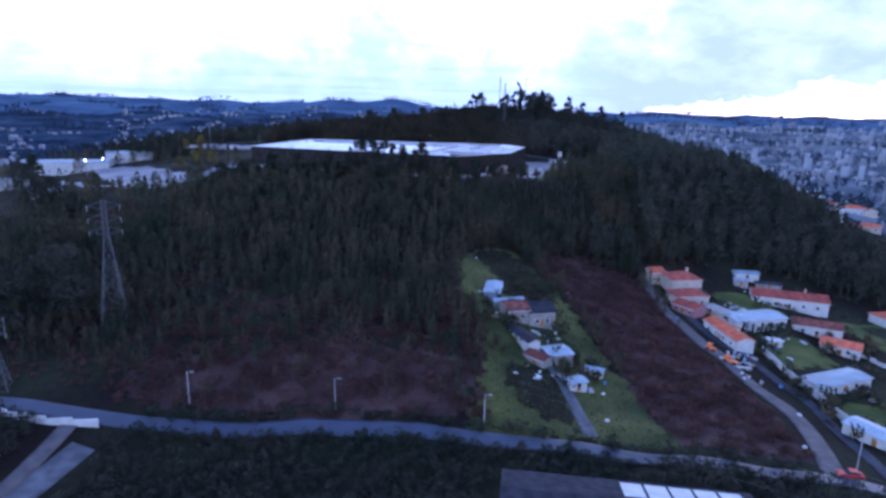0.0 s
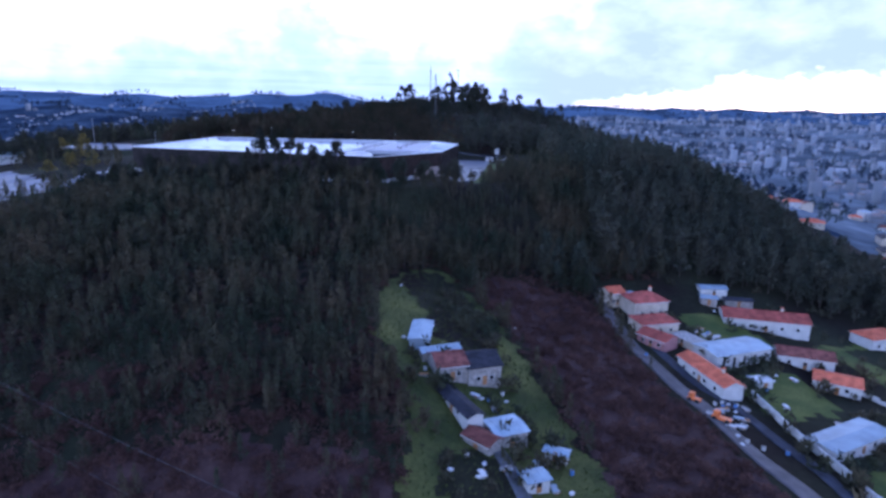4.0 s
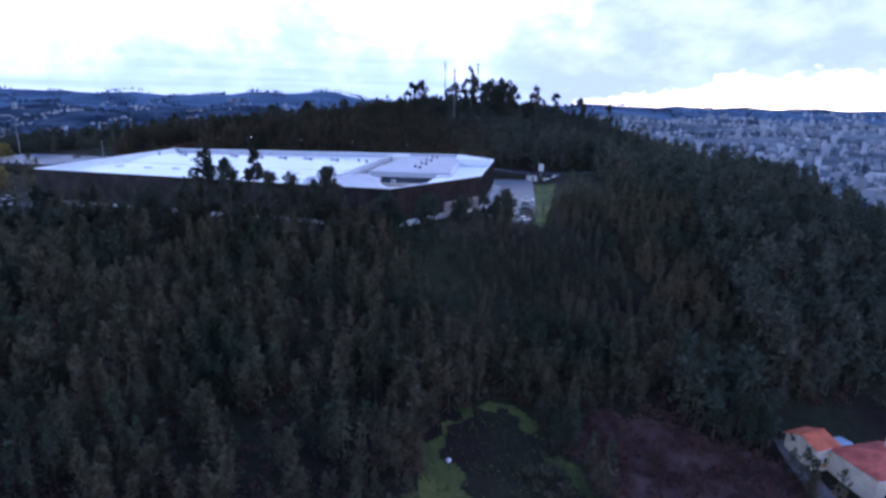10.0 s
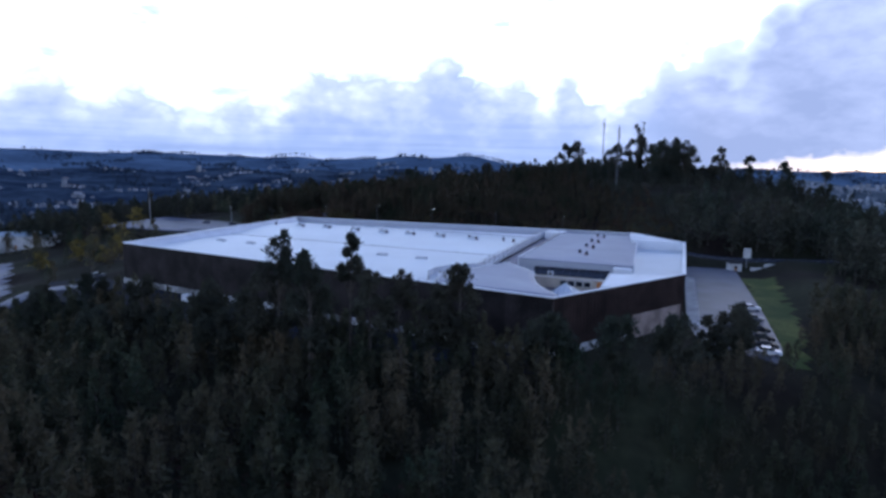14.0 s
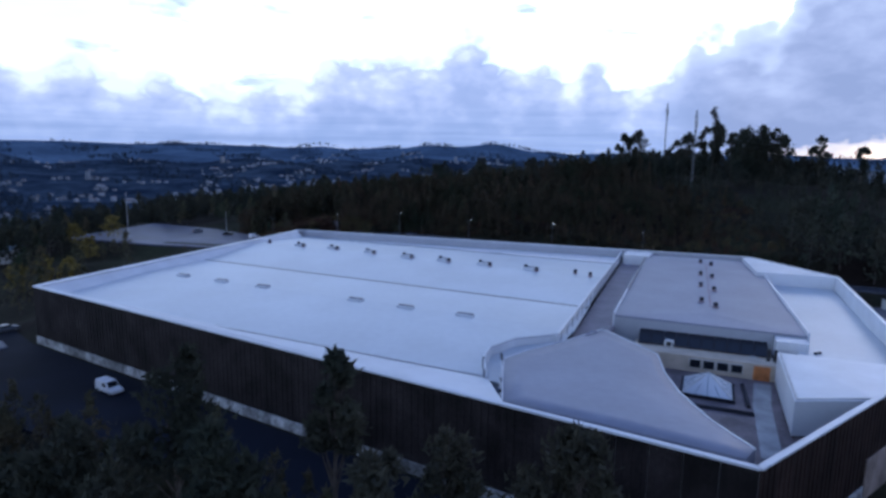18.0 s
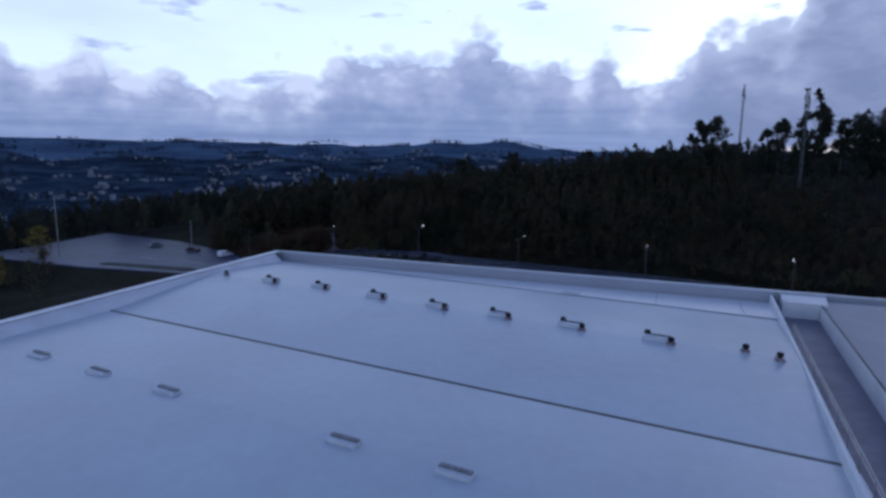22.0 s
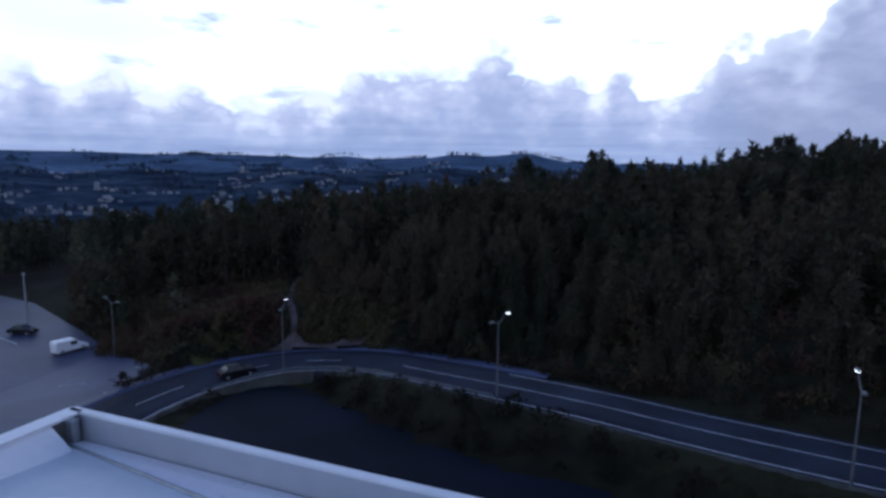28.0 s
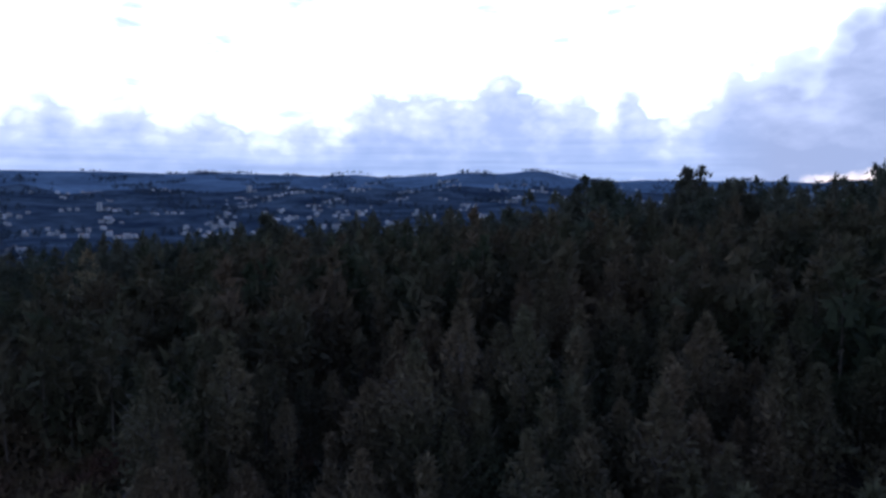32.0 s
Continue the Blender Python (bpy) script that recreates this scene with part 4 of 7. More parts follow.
M["white_box"] = material("white_sheet_box", (0.58, 0.60, 0.63), 0.5, vary=0.06, bump=0)


def skylight(x, y, z, turn, long=3.2, deep=0.05, high=0.28, cover="slat_pale"):
    t = thing("roof_skylight", (x, y, z), "low ribbed skylight box with a pale frame", "skylight", "skylights on the roof", turn)
    part("kerb", boxed(-long / 2, -0.62, -0.1, long / 2, 0.62, high, 0.04), "white_box", t)
    for k in range(6):
        a = -long / 2 + 0.1 + k * (long - 0.2) / 6
        part("slat", boxed(a, deep, high, a + (long - 0.2) / 6 - 0.06, 0.58, high + 0.16, 0.02), cover, t)
    return t


UT = -16.2
first = skylight(-94.0, 360.4, 65.35, UT)
for x, y in ((-83.1, 357.9), (-72.1, 354.9), (-50.0, 348.7), (-39.5, 345.7), (-28.2, 342.6)):
    copy_thing(first, pose(x + 0.3, y - 0.7, 65.35, 0, 0, UT))
v_row = [(-85.2, 402.8), (-74.1, 400.3), (-62.1, 396.2), (-50.7, 392.2), (-40.4, 389.2), (-29.7, 386.2), (-18.4, 382.5)]
small = skylight(v_row[0][0], v_row[0][1], 66.2, UT, 3.6, 0.36, 0.5, "slat")
fan = roof_fan(-96.2, 405.6, 66.15, 0)
for i, (x, y) in enumerate(v_row):
    if i:
        copy_thing(small, pose(x, y, 66.2, 0, 0, UT))
    for s, o in ((-1.1, 1.35), (1.5, -1.45)):
        copy_thing(fan, pose(x + s, y + o, 66.1, 0, 0, 40 * i))
for x, y in ((-8.1, 380.1), (-4.9, 377.6)):
    copy_thing(fan, pose(x, y, 66.15))
for x, y in ((23.7, 401.4), (25.5, 398.6), (20.0, 384.9), (21.7, 382.1), (17.1, 372.0), (18.7, 368.2), (14.0, 357.9), (15.5, 354.1)):
    copy_thing(fan, pose(x, y, 66.2))
ac = thing("air_conditioner", (5.6, 341.6, 62.45), "white air conditioning unit on the low roof", "air conditioner", turn=FT - 8)
part("casing", boxed(-0.7, -0.4, 0, 0.7, 0.4, 1.1, 0.05), "white", ac)
bm = bmesh.new()
tube(bm, (0, -0.4, 0.55), (0, -0.46, 0.55), 0.38, sides=12)
part("grille", bm, "black", ac)
for p, q, mat in ((B, A, "cladding"), (A, E_, "rust"), (E_, D, "cladding"), (D, D0, "cladding"), (D0, C, "cladding"), (C, B, "cladding")):
    clad(p, q, BASE + (2.1 if p == B else 2.2 if p == A else 1.6), TOP - 0.23, mat, hall)

# ---- roads, yards and parking ----
lane = bend([(-300, 122), (-140, 116), (-66, 112.2), (-20, 115.0), (16, 109.2), (47, 102.5), (77, 99.5), (130, 92), (240, 82)], 4)
tagged(strip("road", lane, -2.0, 2.0, 0.22, "asphalt_lane", cross=6), "wet blue-grey asphalt lane at the wood's foot", "road", kind="structure")
ring = RING
tagged(strip("road", ring, -4.1, 4.1, 0.05, "asphalt_road", follow=False, thick=1.2, cross=4), "curving two-lane asphalt road with worn white lines", "road", kind="structure")
for side, first in ((-3.6, 0), (3.4, 33)):
    tagged(strip("road_edge_line", ring[first:], side - 0.09, side + 0.09, 0.06, "paint", follow=False, thick=0.005, cross=1), "white edge line on the asphalt road", "road marking", kind="structure")
tagged(strip("road_centre_line", ring[28:64], -0.07, 0.07, 0.06, "paint", follow=False, thick=0.005, cross=1), "white centre line on the asphalt road", "road marking", kind="structure")
for i in list(range(6, 26, 4)) + list(range(66, len(ring) - 3, 4)):
    tagged(strip("road_dash", ring[i : i + 3], -0.07, 0.07, 0.06, "paint", follow=False, thick=0.005, cross=1), "white dash of the road's centre line", "road marking", "road dashes", kind="structure")
tagged(strip("kerb", ring[24:], -4.35, -4.1, 0.06, "mossy_wall", follow=False, thick=0.5, cross=1), "low concrete kerb beside the road", "kerb", kind="structure")
tagged(strip("retaining_wall", ring[8:24], -4.5, -4.1, 0.2, "mossy_wall", follow=False, thick=2.4, cross=1), "grey retaining wall under the road's bend", "wall", kind="structure")
tagged(strip("road_shoulder", ring[10:36], 4.1, 6.2, 0.02, "asphalt_lot", follow=False, thick=0.6, cross=1), "paler worn shoulder outside the road's bend", "road", kind="structure")
guard = thing("guard_rail", (0, 0, 0), "dull grey guard rail along the road's bend", "guard rail")
nd = np.gradient(ring[:, :2], axis=0)
nd /= np.linalg.norm(nd, axis=1)[:, None]
gpts = [(ring[i, 0] + nd[i, 1] * 4.4, ring[i, 1] - nd[i, 0] * 4.4, ring[i, 2]) for i in range(16, 36)]
for i in range(0, len(gpts), 3):
    bm = bmesh.new()
    tube(bm, (*gpts[i][:2], gpts[i][2] - 1.2), (*gpts[i][:2], gpts[i][2] + 0.85), 0.06, sides=5)
    part("post", bm, "steel_dark", guard)
for a, b in zip(gpts[::3], gpts[3::3]):
    bm = bmesh.new()
    tube(bm, (*a[:2], a[2] + 0.7), (*b[:2], b[2] + 0.7), 0.12, sides=4)
    part("rail", bm, "steel_dark", guard)


def flat(name, outline, z, mat, label, category, thick=0.5):
    bm = bmesh.new()
    prism(bm, outline, z - thick, z)
    bmesh.ops.recalc_face_normals(bm, faces=bm.faces)
    return tagged(part(name, bm, mat), label, category, kind="structure")


# shade on the sunken yard comes from its dark colour
flat("yard", YARD, 60.0, "asphalt_dark", "dark sunken asphalt yard behind the hall", "yard", 0.8)
flat("parking_lot", [(-205, 446), (-160, 440), (-128, 439), (-128, 466.5), (-140, 474), (-165, 488), (-205, 500)], 58.1, "asphalt_lot", "wet grey asphalt car park beside the road", "parking lot", 2.5)
bm = bmesh.new()
ramp = [bm.verts.new(p) for p in ((-128, 466.5, 58.1), (-128, 439, 58.1), (-111.5, 437.5, 59.5), (-109.8, 444.5, 60.02), (-108.4, 453, 60.2), (-112.8, 458.2, 59.7), (-121, 462.8, 58.8))]
bm.faces.new(ramp)
bmesh.ops.triangulate(bm, faces=bm.faces[:])
low = bmesh.ops.extrude_face_region(bm, geom=bm.faces[:])
for v in ramp:
    v.co.z -= 1.5
bmesh.ops.recalc_face_normals(bm, faces=bm.faces)
tagged(part("parking_ramp", bm, "asphalt_lot"), "wet grey asphalt apron between car park and road", "parking lot", kind="structure")
flat("forecourt", [(34, 314), (44, 300), (48.5, 309), (56, 339), (73, 414), (66, 424), (41, 420), (50, 390), (35.5, 324)], 55.9, "asphalt", "blue-grey asphalt forecourt beside the hall", "parking lot", 0.8)
flat("service_yard", [(-130, 334), (-121, 318), (-64, 302), (0.6, 286.4), (6, 288), (4, 293.9), (-111.4, 337.6), (-124, 345)], 55.75, "asphalt_dark", "dark asphalt yard along the hall's front", "yard", 0.8)
flat("pavement", [(35.0, 325.2), (37.6, 323.8), (52.0, 384), (49.6, 386)], 56.05, "concrete", "pale concrete pavement at the hall's foot", "pavement", 0.6)
for k in range(12):
    f = k / 12
    x, y = -196 + 78 * f, 455 + 4 * math.sin(k)
    flat("bay_line", [(x - 12, y), (x - 11.88, y), (x - 9.9, y + 5), (x - 10.02, y + 5)], 58.106, "paint", "white parking bay line on asphalt", "road marking", 0.004)
for x, y, l in ((-140, 455, 9), (-150, 468, 6), (-158, 458, 10)):
    flat("lot_marking", [(x, y), (x + 0.1, y - 0.25), (x + l, y - 0.4 * l), (x + l, y - 0.4 * l + 0.3)], 58.107, "paint", "worn white line on the asphalt", "road marking", 0.004)
flat("kerb", [(-160, 444.2), (-130.6, 442.0), (-129.2, 444), (-132, 446), (-160, 447.4)], 58.25, "mossy_wall", "raised kerbed island beside the car park", "kerb", 0.4)
DIRT = [(-100.8, 463.6), (-99.6, 466.2), (-98.9, 467.8), (-97.6, 467.9), (-96.3, 466.9), (-93.2, 467.4), (-90.0, 468.2), (-88.2, 469.2), (-88.6, 467.2), (-90.4, 466.3), (-97.5, 464.9)]
BEND_VERGE = [(-126, 468.0), (-118, 466.6), (-108.7, 464.8), (-103.4, 466.6), (-104.6, 462.0), (-107.6, 458.2), (-113.0, 459.2)]
draped("dirt_patch", DIRT, 0.16, 0.42, "earth", "bare brown earth beside the road", "bare earth", 0.25)
path = bend([(-98.4, 467.2), (-99.6, 470), (-102, 473.4), (-104.4, 477.8), (-107.2, 483.6), (-110.6, 491.4), (-113.5, 500)], 1.5)
tagged(strip("footpath", path, -0.5, 0.5, 0.25, "earth"), "pale dirt footpath climbing into the wood", "path", kind="structure")
draped("west_yard", [(-255, 412), (-205, 350), (-168, 306), (-145, 299), (-138, 316), (-150, 340), (-160, 350), (-200, 392)], 2.0, 0.2, "asphalt_lot", "wet blue-grey asphalt yards on the western slope", "yard", 1.0, 6)
tagged(strip("access_road", bend([(-116, 336), (-124, 324), (-136, 313), (-160, 311), (-190, 322), (-230, 350), (-262, 380)], 3), -2.8, 2.8, 0.25, "asphalt"), "pale grey access road winding down to the yards", "road", kind="structure")
for nm, pts, a, b, lab in (("track", [(81, 232), (79, 212), (78.5, 196), (80.5, 176), (82, 157), (83.5, 143), (84.5, 128), (80, 112), (76, 101.5)], -2.2, 2.0, "pale dirt track along the bracken field"),
                           ("lane", [(85.5, 205), (85.3, 190), (87, 175), (91.5, 160), (93, 145), (92.5, 131), (90, 115), (88, 101)], -1.5, 1.5, "narrow dark asphalt lane past the houses"),
                           ("driveway", [(33, 110.2), (32.2, 126), (30.0, 140), (28.6, 146)], -1.4, 1.4, "straight concrete driveway through the meadow")):
    tagged(strip(nm, bend(pts, 3), a, b, 0.2, {"track": "dirt", "lane": "old_asphalt", "driveway": "old_concrete"}[nm]), lab, "road", kind="structure")
tagged(strip("side_road", bend([(-72, 109.2), (-72.2, 99), (-74, 88), (-84, 70)], 3), -1.6, 1.6, 0.2, "dirt"), "pale dirt road leading off the lane", "road", kind="structure")
tagged(strip("side_road", bend([(-66, 104), (-68.5, 94), (-72, 80)], 3), -2.8, 2.4, 0.15, "old_concrete"), "grey concrete apron off the lane", "road", kind="structure")


# ---- lamps, posts and pylons ----
def street_lamp(at, high, turn, twin=True, group="street lamps on the road", lit=True, reach=1.25):
    t = thing("street_lamp", at, "grey steel street lamp with lit white head", "street lamp", group, turn)
    bm = bmesh.new()
    tube(bm, (0, 0, -0.6), (0, 0, high - 0.5), 0.11, 0.06)
    part("pole", bm, "steel_dark", t)
    for s, up in ((1, 0.45), (-1, 0.0))[: 2 if twin else 1]:
        out = reach if s == 1 else 1.25
        bm = bmesh.new()
        tube(bm, (0, 0, high - 0.7), (s * (out - 0.25), 0, high - 0.35 + up), 0.05, 0.04, 6)
        part("arm", bm, "steel_dark", t)
        h = part("lamp_head", boxed(min(s * (out - 0.35), s * (out + 0.3)), -0.16, high - 0.40 + up, max(s * (out - 0.35), s * (out + 0.3)), 0.16, high - 0.24 + up, 0.04), "steel_dark", t)
        if s == 1 and lit:
            part("lens", boxed(out - 0.3, -0.14, high - 0.47 + up, out + 0.28, 0.14, high - 0.405 + up, 0.02), "lamp", h, "lit white lens")
    return t


for x, y, z, h, tn, far in ((-67.8, 449.3, 62.9, 8.9, 66, 1.7), (-41.3, 439.8, 63.3, 8.0, 74, 2.8), (-94.2, 456.6, 61.0, 8.6, 108, 2.9), (-13.6, 432.0, 63.4, 8.0, 76, 1.3), (13.0, 425.7, 62.4, 8.4, 80, 1.3)):
    street_lamp((x, y, z), h, tn, reach=far)
street_lamp((-124.2, 463.5, 58.3), 8.6, 170, lit=False)
for pts in ([(-113.6, 457.0), (-116.6, 458.6)], [(-113.6, 457.0), (-111.0, 453.2)], [(-118.5, 452.6), (-121.5, 451.4)], [(-113.0, 449.6), (-111.2, 448.6)]):
    tagged(strip("lot_marking", [(*p, 58.1 + 1.75 * min(1, max(0, (p[0] + 128) / 16.5)) + 0.03) for p in pts], -0.1, 0.1, 0.02, "paint", follow=False, thick=0.02, cross=1), "white line at the car park's mouth", "road marking", kind="structure")
for x, y in ((-52.4, 119.6), (-20.4, 119.2), (11.5, 113.6), (82, 104.5)):
    t = thing("lamp_post", (x, y, float(ground(x, y))), "slim pale concrete lamp post beside the lane", "lamp post", "lamp posts on the lane", 80)
    bm = bmesh.new()
    tube(bm, (0, 0, -0.5), (0, 0, 7.4), 0.13, 0.09)
    part("pole", bm, "concrete", t)
    bm = bmesh.new()
    tube(bm, (0, 0, 7.2), (0, -0.9, 7.55), 0.04, sides=6)
    part("arm", bm, "steel", t)
    h = part("lamp_head", boxed(-0.15, -1.5, 7.45, 0.15, -0.8, 7.62, 0.04), "steel", t)
for x, y, z, h in ((-181, 452, 58.1, 18), (-151, 474, 58.1, 9)):
    t = thing("tall_post", (x, y, z), "tall bare grey post beside the car park", "post")
    bm = bmesh.new()
    tube(bm, (0, 0, -0.5), (0, 0, h), 0.2, 0.1)
    part("pole", bm, "steel", t)
    part("cap", boxed(-0.3, -0.15, h, 0.3, 0.15, h + 0.25, 0.03), "steel", t)


def pylon(x, y, h, wide, turn):
    """A lattice tower with three arms."""
    z = float(ground(x, y))
    t = thing("power_pylon", (x, y, z - 0.3), "grey steel lattice power pylon with three arms", "pylon", turn=turn)

    def at(i, k):
        s = wide * (1 - 0.82 * min(k / 0.75, 1)) / 2
        return Vector((s * (1, -1, -1, 1)[i], s * (1, 1, -1, -1)[i], h * k))

    for i in range(4):
        bm = bmesh.new()
        tube(bm, at(i, 0), at(i, 0.75), 0.13, 0.1, 4)
        tube(bm, at(i, 0.75), at(i, 1.0), 0.1, 0.06, 4)
        part("leg", bm, "steel_dark", t)
    lv = [0, 0.14, 0.27, 0.39, 0.5, 0.6, 0.68, 0.75, 0.82, 0.89, 0.95, 1.0]
    for a, b in zip(lv, lv[1:]):
        bm = bmesh.new()
        for i in range(4):
            j = (i + 1) % 4
            tube(bm, at(i, a), at(j, b), 0.055, sides=3, caps=False)
            tube(bm, at(j, a), at(i, b), 0.055, sides=3, caps=False)
            tube(bm, at(i, b), at(j, b), 0.055, sides=3, caps=False)
        part("bracing", bm, "steel_dark", t)
    for k in (0.76, 0.86, 0.96):
        for s in (-1, 1):
            bm = bmesh.new()
            tip = Vector((s * wide * 0.62, 0, h * k))
            for i in ((0, 3) if s > 0 else (1, 2)):
                tube(bm, at(i, k - 0.03), tip, 0.06, sides=3)
                tube(bm, at(i, k + 0.03), tip, 0.06, sides=3)
            a = part("arm", bm, "steel_dark", t)
            bm = bmesh.new()
            tube(bm, tip, tip - Vector((0, 0, 1.2)), 0.1, sides=6)
            part("insulator", bm, "steel", a, "pale insulator string")
    return t


pylon(-85.6, 150.8, 33.0, 6.0, 25)
pylon(-93.0, 118.0, 17.0, 4.5, 25)
wire_ends = [((-85.6, 150.8, 56), (60, 60, 48)), ((-87.5, 149.0, 53), (58, 57, 45)), ((-83.5, 152.0, 53), (62, 63, 45))]
for k, (a, b) in enumerate(wire_ends):
    a, b = Vector(a), Vector(b)
    w = thing("power_line", a, "thin dark sagging power cable", "cable", "power cables")
    w.matrix_world = Matrix()
    pts = np.array([a.lerp(b, q) - Vector((0, 0, 16 * q * (1 - q))) for q in np.linspace(0, 1, 17)])
    v = np.concatenate([pts + o for o in np.array([(0.016, 0, -0.01), (-0.016, 0, -0.01), (0, 0, 0.018)])])
    i = np.arange(16)
    arrays("cable", v, np.concatenate([np.stack([i + 17 * c, i + 1 + 17 * c, i + 1 + 17 * d, i + 17 * d], -1) for c, d in ((0, 1), (1, 2), (2, 0))]), ["steel_dark"], w)


def mast(x, y, h, turn, wide=0.5):
    z = float(ground(x, y))
    t = thing("radio_mast", (x, y, z - 0.5), "tall thin steel radio mast on the hill", "radio mast", "masts on the hill", turn)
    for i in range(3):
        a = i * 2.094
        bm = bmesh.new()
        tube(bm, (wide * math.cos(a), wide * math.sin(a), 0), (wide * 0.8 * math.cos(a), wide * 0.8 * math.sin(a), h), 0.12, 0.1, 4)
        part("leg", bm, "steel_dark", t)
    for k in range(int(h / 3)):
        bm = bmesh.new()
        for i in range(3):
            a, b = i * 2.094, (i + 1) * 2.094
            tube(bm, (wide * math.cos(a), wide * math.sin(a), k * 3), (wide * 0.9 * math.cos(b), wide * 0.9 * math.sin(b), k * 3 + 3), 0.06, sides=3, caps=False)
        part("bracing", bm, "steel_dark", t)
    for k in range(4):
        bm = boxed(-0.2, wide, h - 4 - k * 1.2, 0.2, wide + 0.3, h - 2.2 - k * 0.6, 0.05)
        bmesh.ops.rotate(bm, verts=bm.verts, cent=(0, 0, 0), matrix=Matrix.Rotation(k * 1.57, 3, "Z"))
        part("antenna", bm, "white", t)
    return t


mast(46.9, 598.0, 40.0, 0)
mast(45.6, 519.0, 34.5, 30)
t_mast = mast(71.4, 593.8, 38.5, 60)
part("platform", boxed(-2.3, -0.7, 38.2, 2.3, 0.7, 38.8, 0.1), "steel_dark", t_mast, "wide antenna platform")

# ---- vehicles ----


def car(at, turn, paint, label, van=False, group="parked cars"):
    """A car along +x: lower body, cabin with windows, wheels, lamps."""
    L, W, H = (4.6, 1.85, 1.95) if van else (4.25, 1.75, 1.48)
    t = thing("van" if van else "car", at, label, "van" if van else "car", group, turn)
    bm = bmesh.new()
    prof = [(-L / 2, 0.32), (L / 2, 0.32), (L / 2, 0.72), (L / 2 - 0.12, 0.86), (L / 2 - 1.05, 0.98)]
    prof += [(L / 2 - 1.75, H - 0.06), (-L / 2 + 0.15, H), (-L / 2, H - 0.3), (-L / 2, 0.6)] if van else [(-L / 2 + 0.5, 1.0), (-L / 2 + 0.03, 0.92)]
    for s in (-1, 1):
        vs = [bm.verts.new((x, s * W / 2 * (0.9 if z > 1.2 else 1), z)) for x, z in prof]
        bm.faces.new(vs if s < 0 else vs[::-1])
    bm.verts.ensure_lookup_table()
    n = len(prof)
    for i in range(n):
        j = (i + 1) % n
        bm.faces.new((bm.verts[j], bm.verts[i], bm.verts[n + i], bm.verts[n + j]))
    bmesh.ops.recalc_face_normals(bm, faces=bm.faces)
    bmesh.ops.bevel(bm, geom=list(bm.edges), offset=0.05, segments=1, affect="EDGES")
    part("body", bm, paint, t)
    if not van:
        bm = bmesh.new()
        lo = [(-L / 2 + 0.45, W / 2 - 0.06), (L / 2 - 1.1, W / 2 - 0.06)]
        v0 = [bm.verts.new((x, y, 0.97)) for x, y in ((lo[0][0], -lo[0][1]), (lo[1][0], -lo[1][1]), (lo[1][0], lo[1][1]), (lo[0][0], lo[0][1]))]
        v1 = [bm.verts.new((x, y, H - 0.04)) for x, y in ((-L / 2 + 0.95, -0.62), (L / 2 - 1.9, -0.62), (L / 2 - 1.9, 0.62), (-L / 2 + 0.95, 0.62))]
        bm.faces.new(v1)
        for i in range(4):
            j = (i + 1) % 4
            bm.faces.new((v0[i], v0[j], v1[j], v1[i]))
        part("glasshouse", bm, "glass", t)
        part("roof", boxed(-L / 2 + 0.92, -0.66, H - 0.05, L / 2 - 1.85, 0.66, H + 0.02, 0.02), paint, t)
    else:
        bm = bmesh.new()
        a, b = Vector((L / 2 - 1.12, 0, 1.06)), Vector((L / 2 - 1.68, 0, H - 0.18))
        vs = [bm.verts.new((p.x + 0.03, s * w, p.z + 0.02)) for p, s, w in ((a, -1, 0.76), (a, 1, 0.76), (b, 1, 0.7), (b, -1, 0.7))]
        bm.faces.new(vs)
        bmesh.ops.solidify(bm, geom=list(bm.faces), thickness=0.03)
        part("windscreen", bm, "glass", t)
        for s in (-1, 1):
            part("side_window", boxed(L / 2 - 2.6, s * 0.9 - 0.02, 1.15, L / 2 - 1.7, s * 0.9 + 0.02, 1.65), "glass", t)
    for x in (-L / 2 + 0.78, L / 2 - 0.82):
        for s in (-1, 1):
            bm = bmesh.new()
            tube(bm, (x, s * (W / 2 - 0.2), 0.32), (x, s * (W / 2 + 0.02), 0.32), 0.32, sides=12)
            w = part("wheel", bm, "rubber", t)
            bm = bmesh.new()
            tube(bm, (x, s * (W / 2 + 0.015), 0.32), (x, s * (W / 2 + 0.035), 0.32), 0.19, sides=10)
            part("rim", bm, "steel", w)
    for s in (-1, 1):
        part("headlight", boxed(L / 2 - 0.06, s * 0.62 - 0.17, 0.62, L / 2 + 0.02, s * 0.62 + 0.17, 0.76, 0.02), "white", t)
        part("tail_light", boxed(-L / 2 - 0.02, s * 0.66 - 0.1, 0.66, -L / 2 + 0.06, s * 0.66 + 0.1, 0.86, 0.02), "red", t)
    return t


car((-80.2, 320.4, 55.75), -20, "car_white", "white panel van parked on the yard beside the hall", True, "parked vans")
car((-133.4, 465.0, 58.1), 75, "car_white", "white panel van parked on the wet car park", True, "parked vans")
car((-148.0, 470.4, 58.1), 10, "car_dark", "dark car parked on the wet car park")
car((-99.8, 455.6, 60.74), 52, "car_dark", "dark car with headlights standing on the curving road")
for (x, y), p, w in zip(((54.2, 342.2), (51.0, 331.3), (48.6, 321.5), (46.9, 314.6), (45.6, 309.6), (44.4, 305.0)), ("car_white", "car_grey", "car_dark", "car_dark", "car_dark", "car_white"),
                        ("white", "grey", "dark", "dark", "dark", "white")):
    car((x, y, 55.9), -14, p, w + " car parked on the asphalt forecourt", group="cars on the forecourt")
car((78.6, 101.4, float(ground(78.6, 101.4)) + 0.25), 170, "red", "red car standing on the lane")
car((-166, 476, 58.1), 60, "car_grey", "grey car parked on the far car park")
car((-123, 343, 55.75), 70, "car_grey", "grey car parked at the hall's corner")

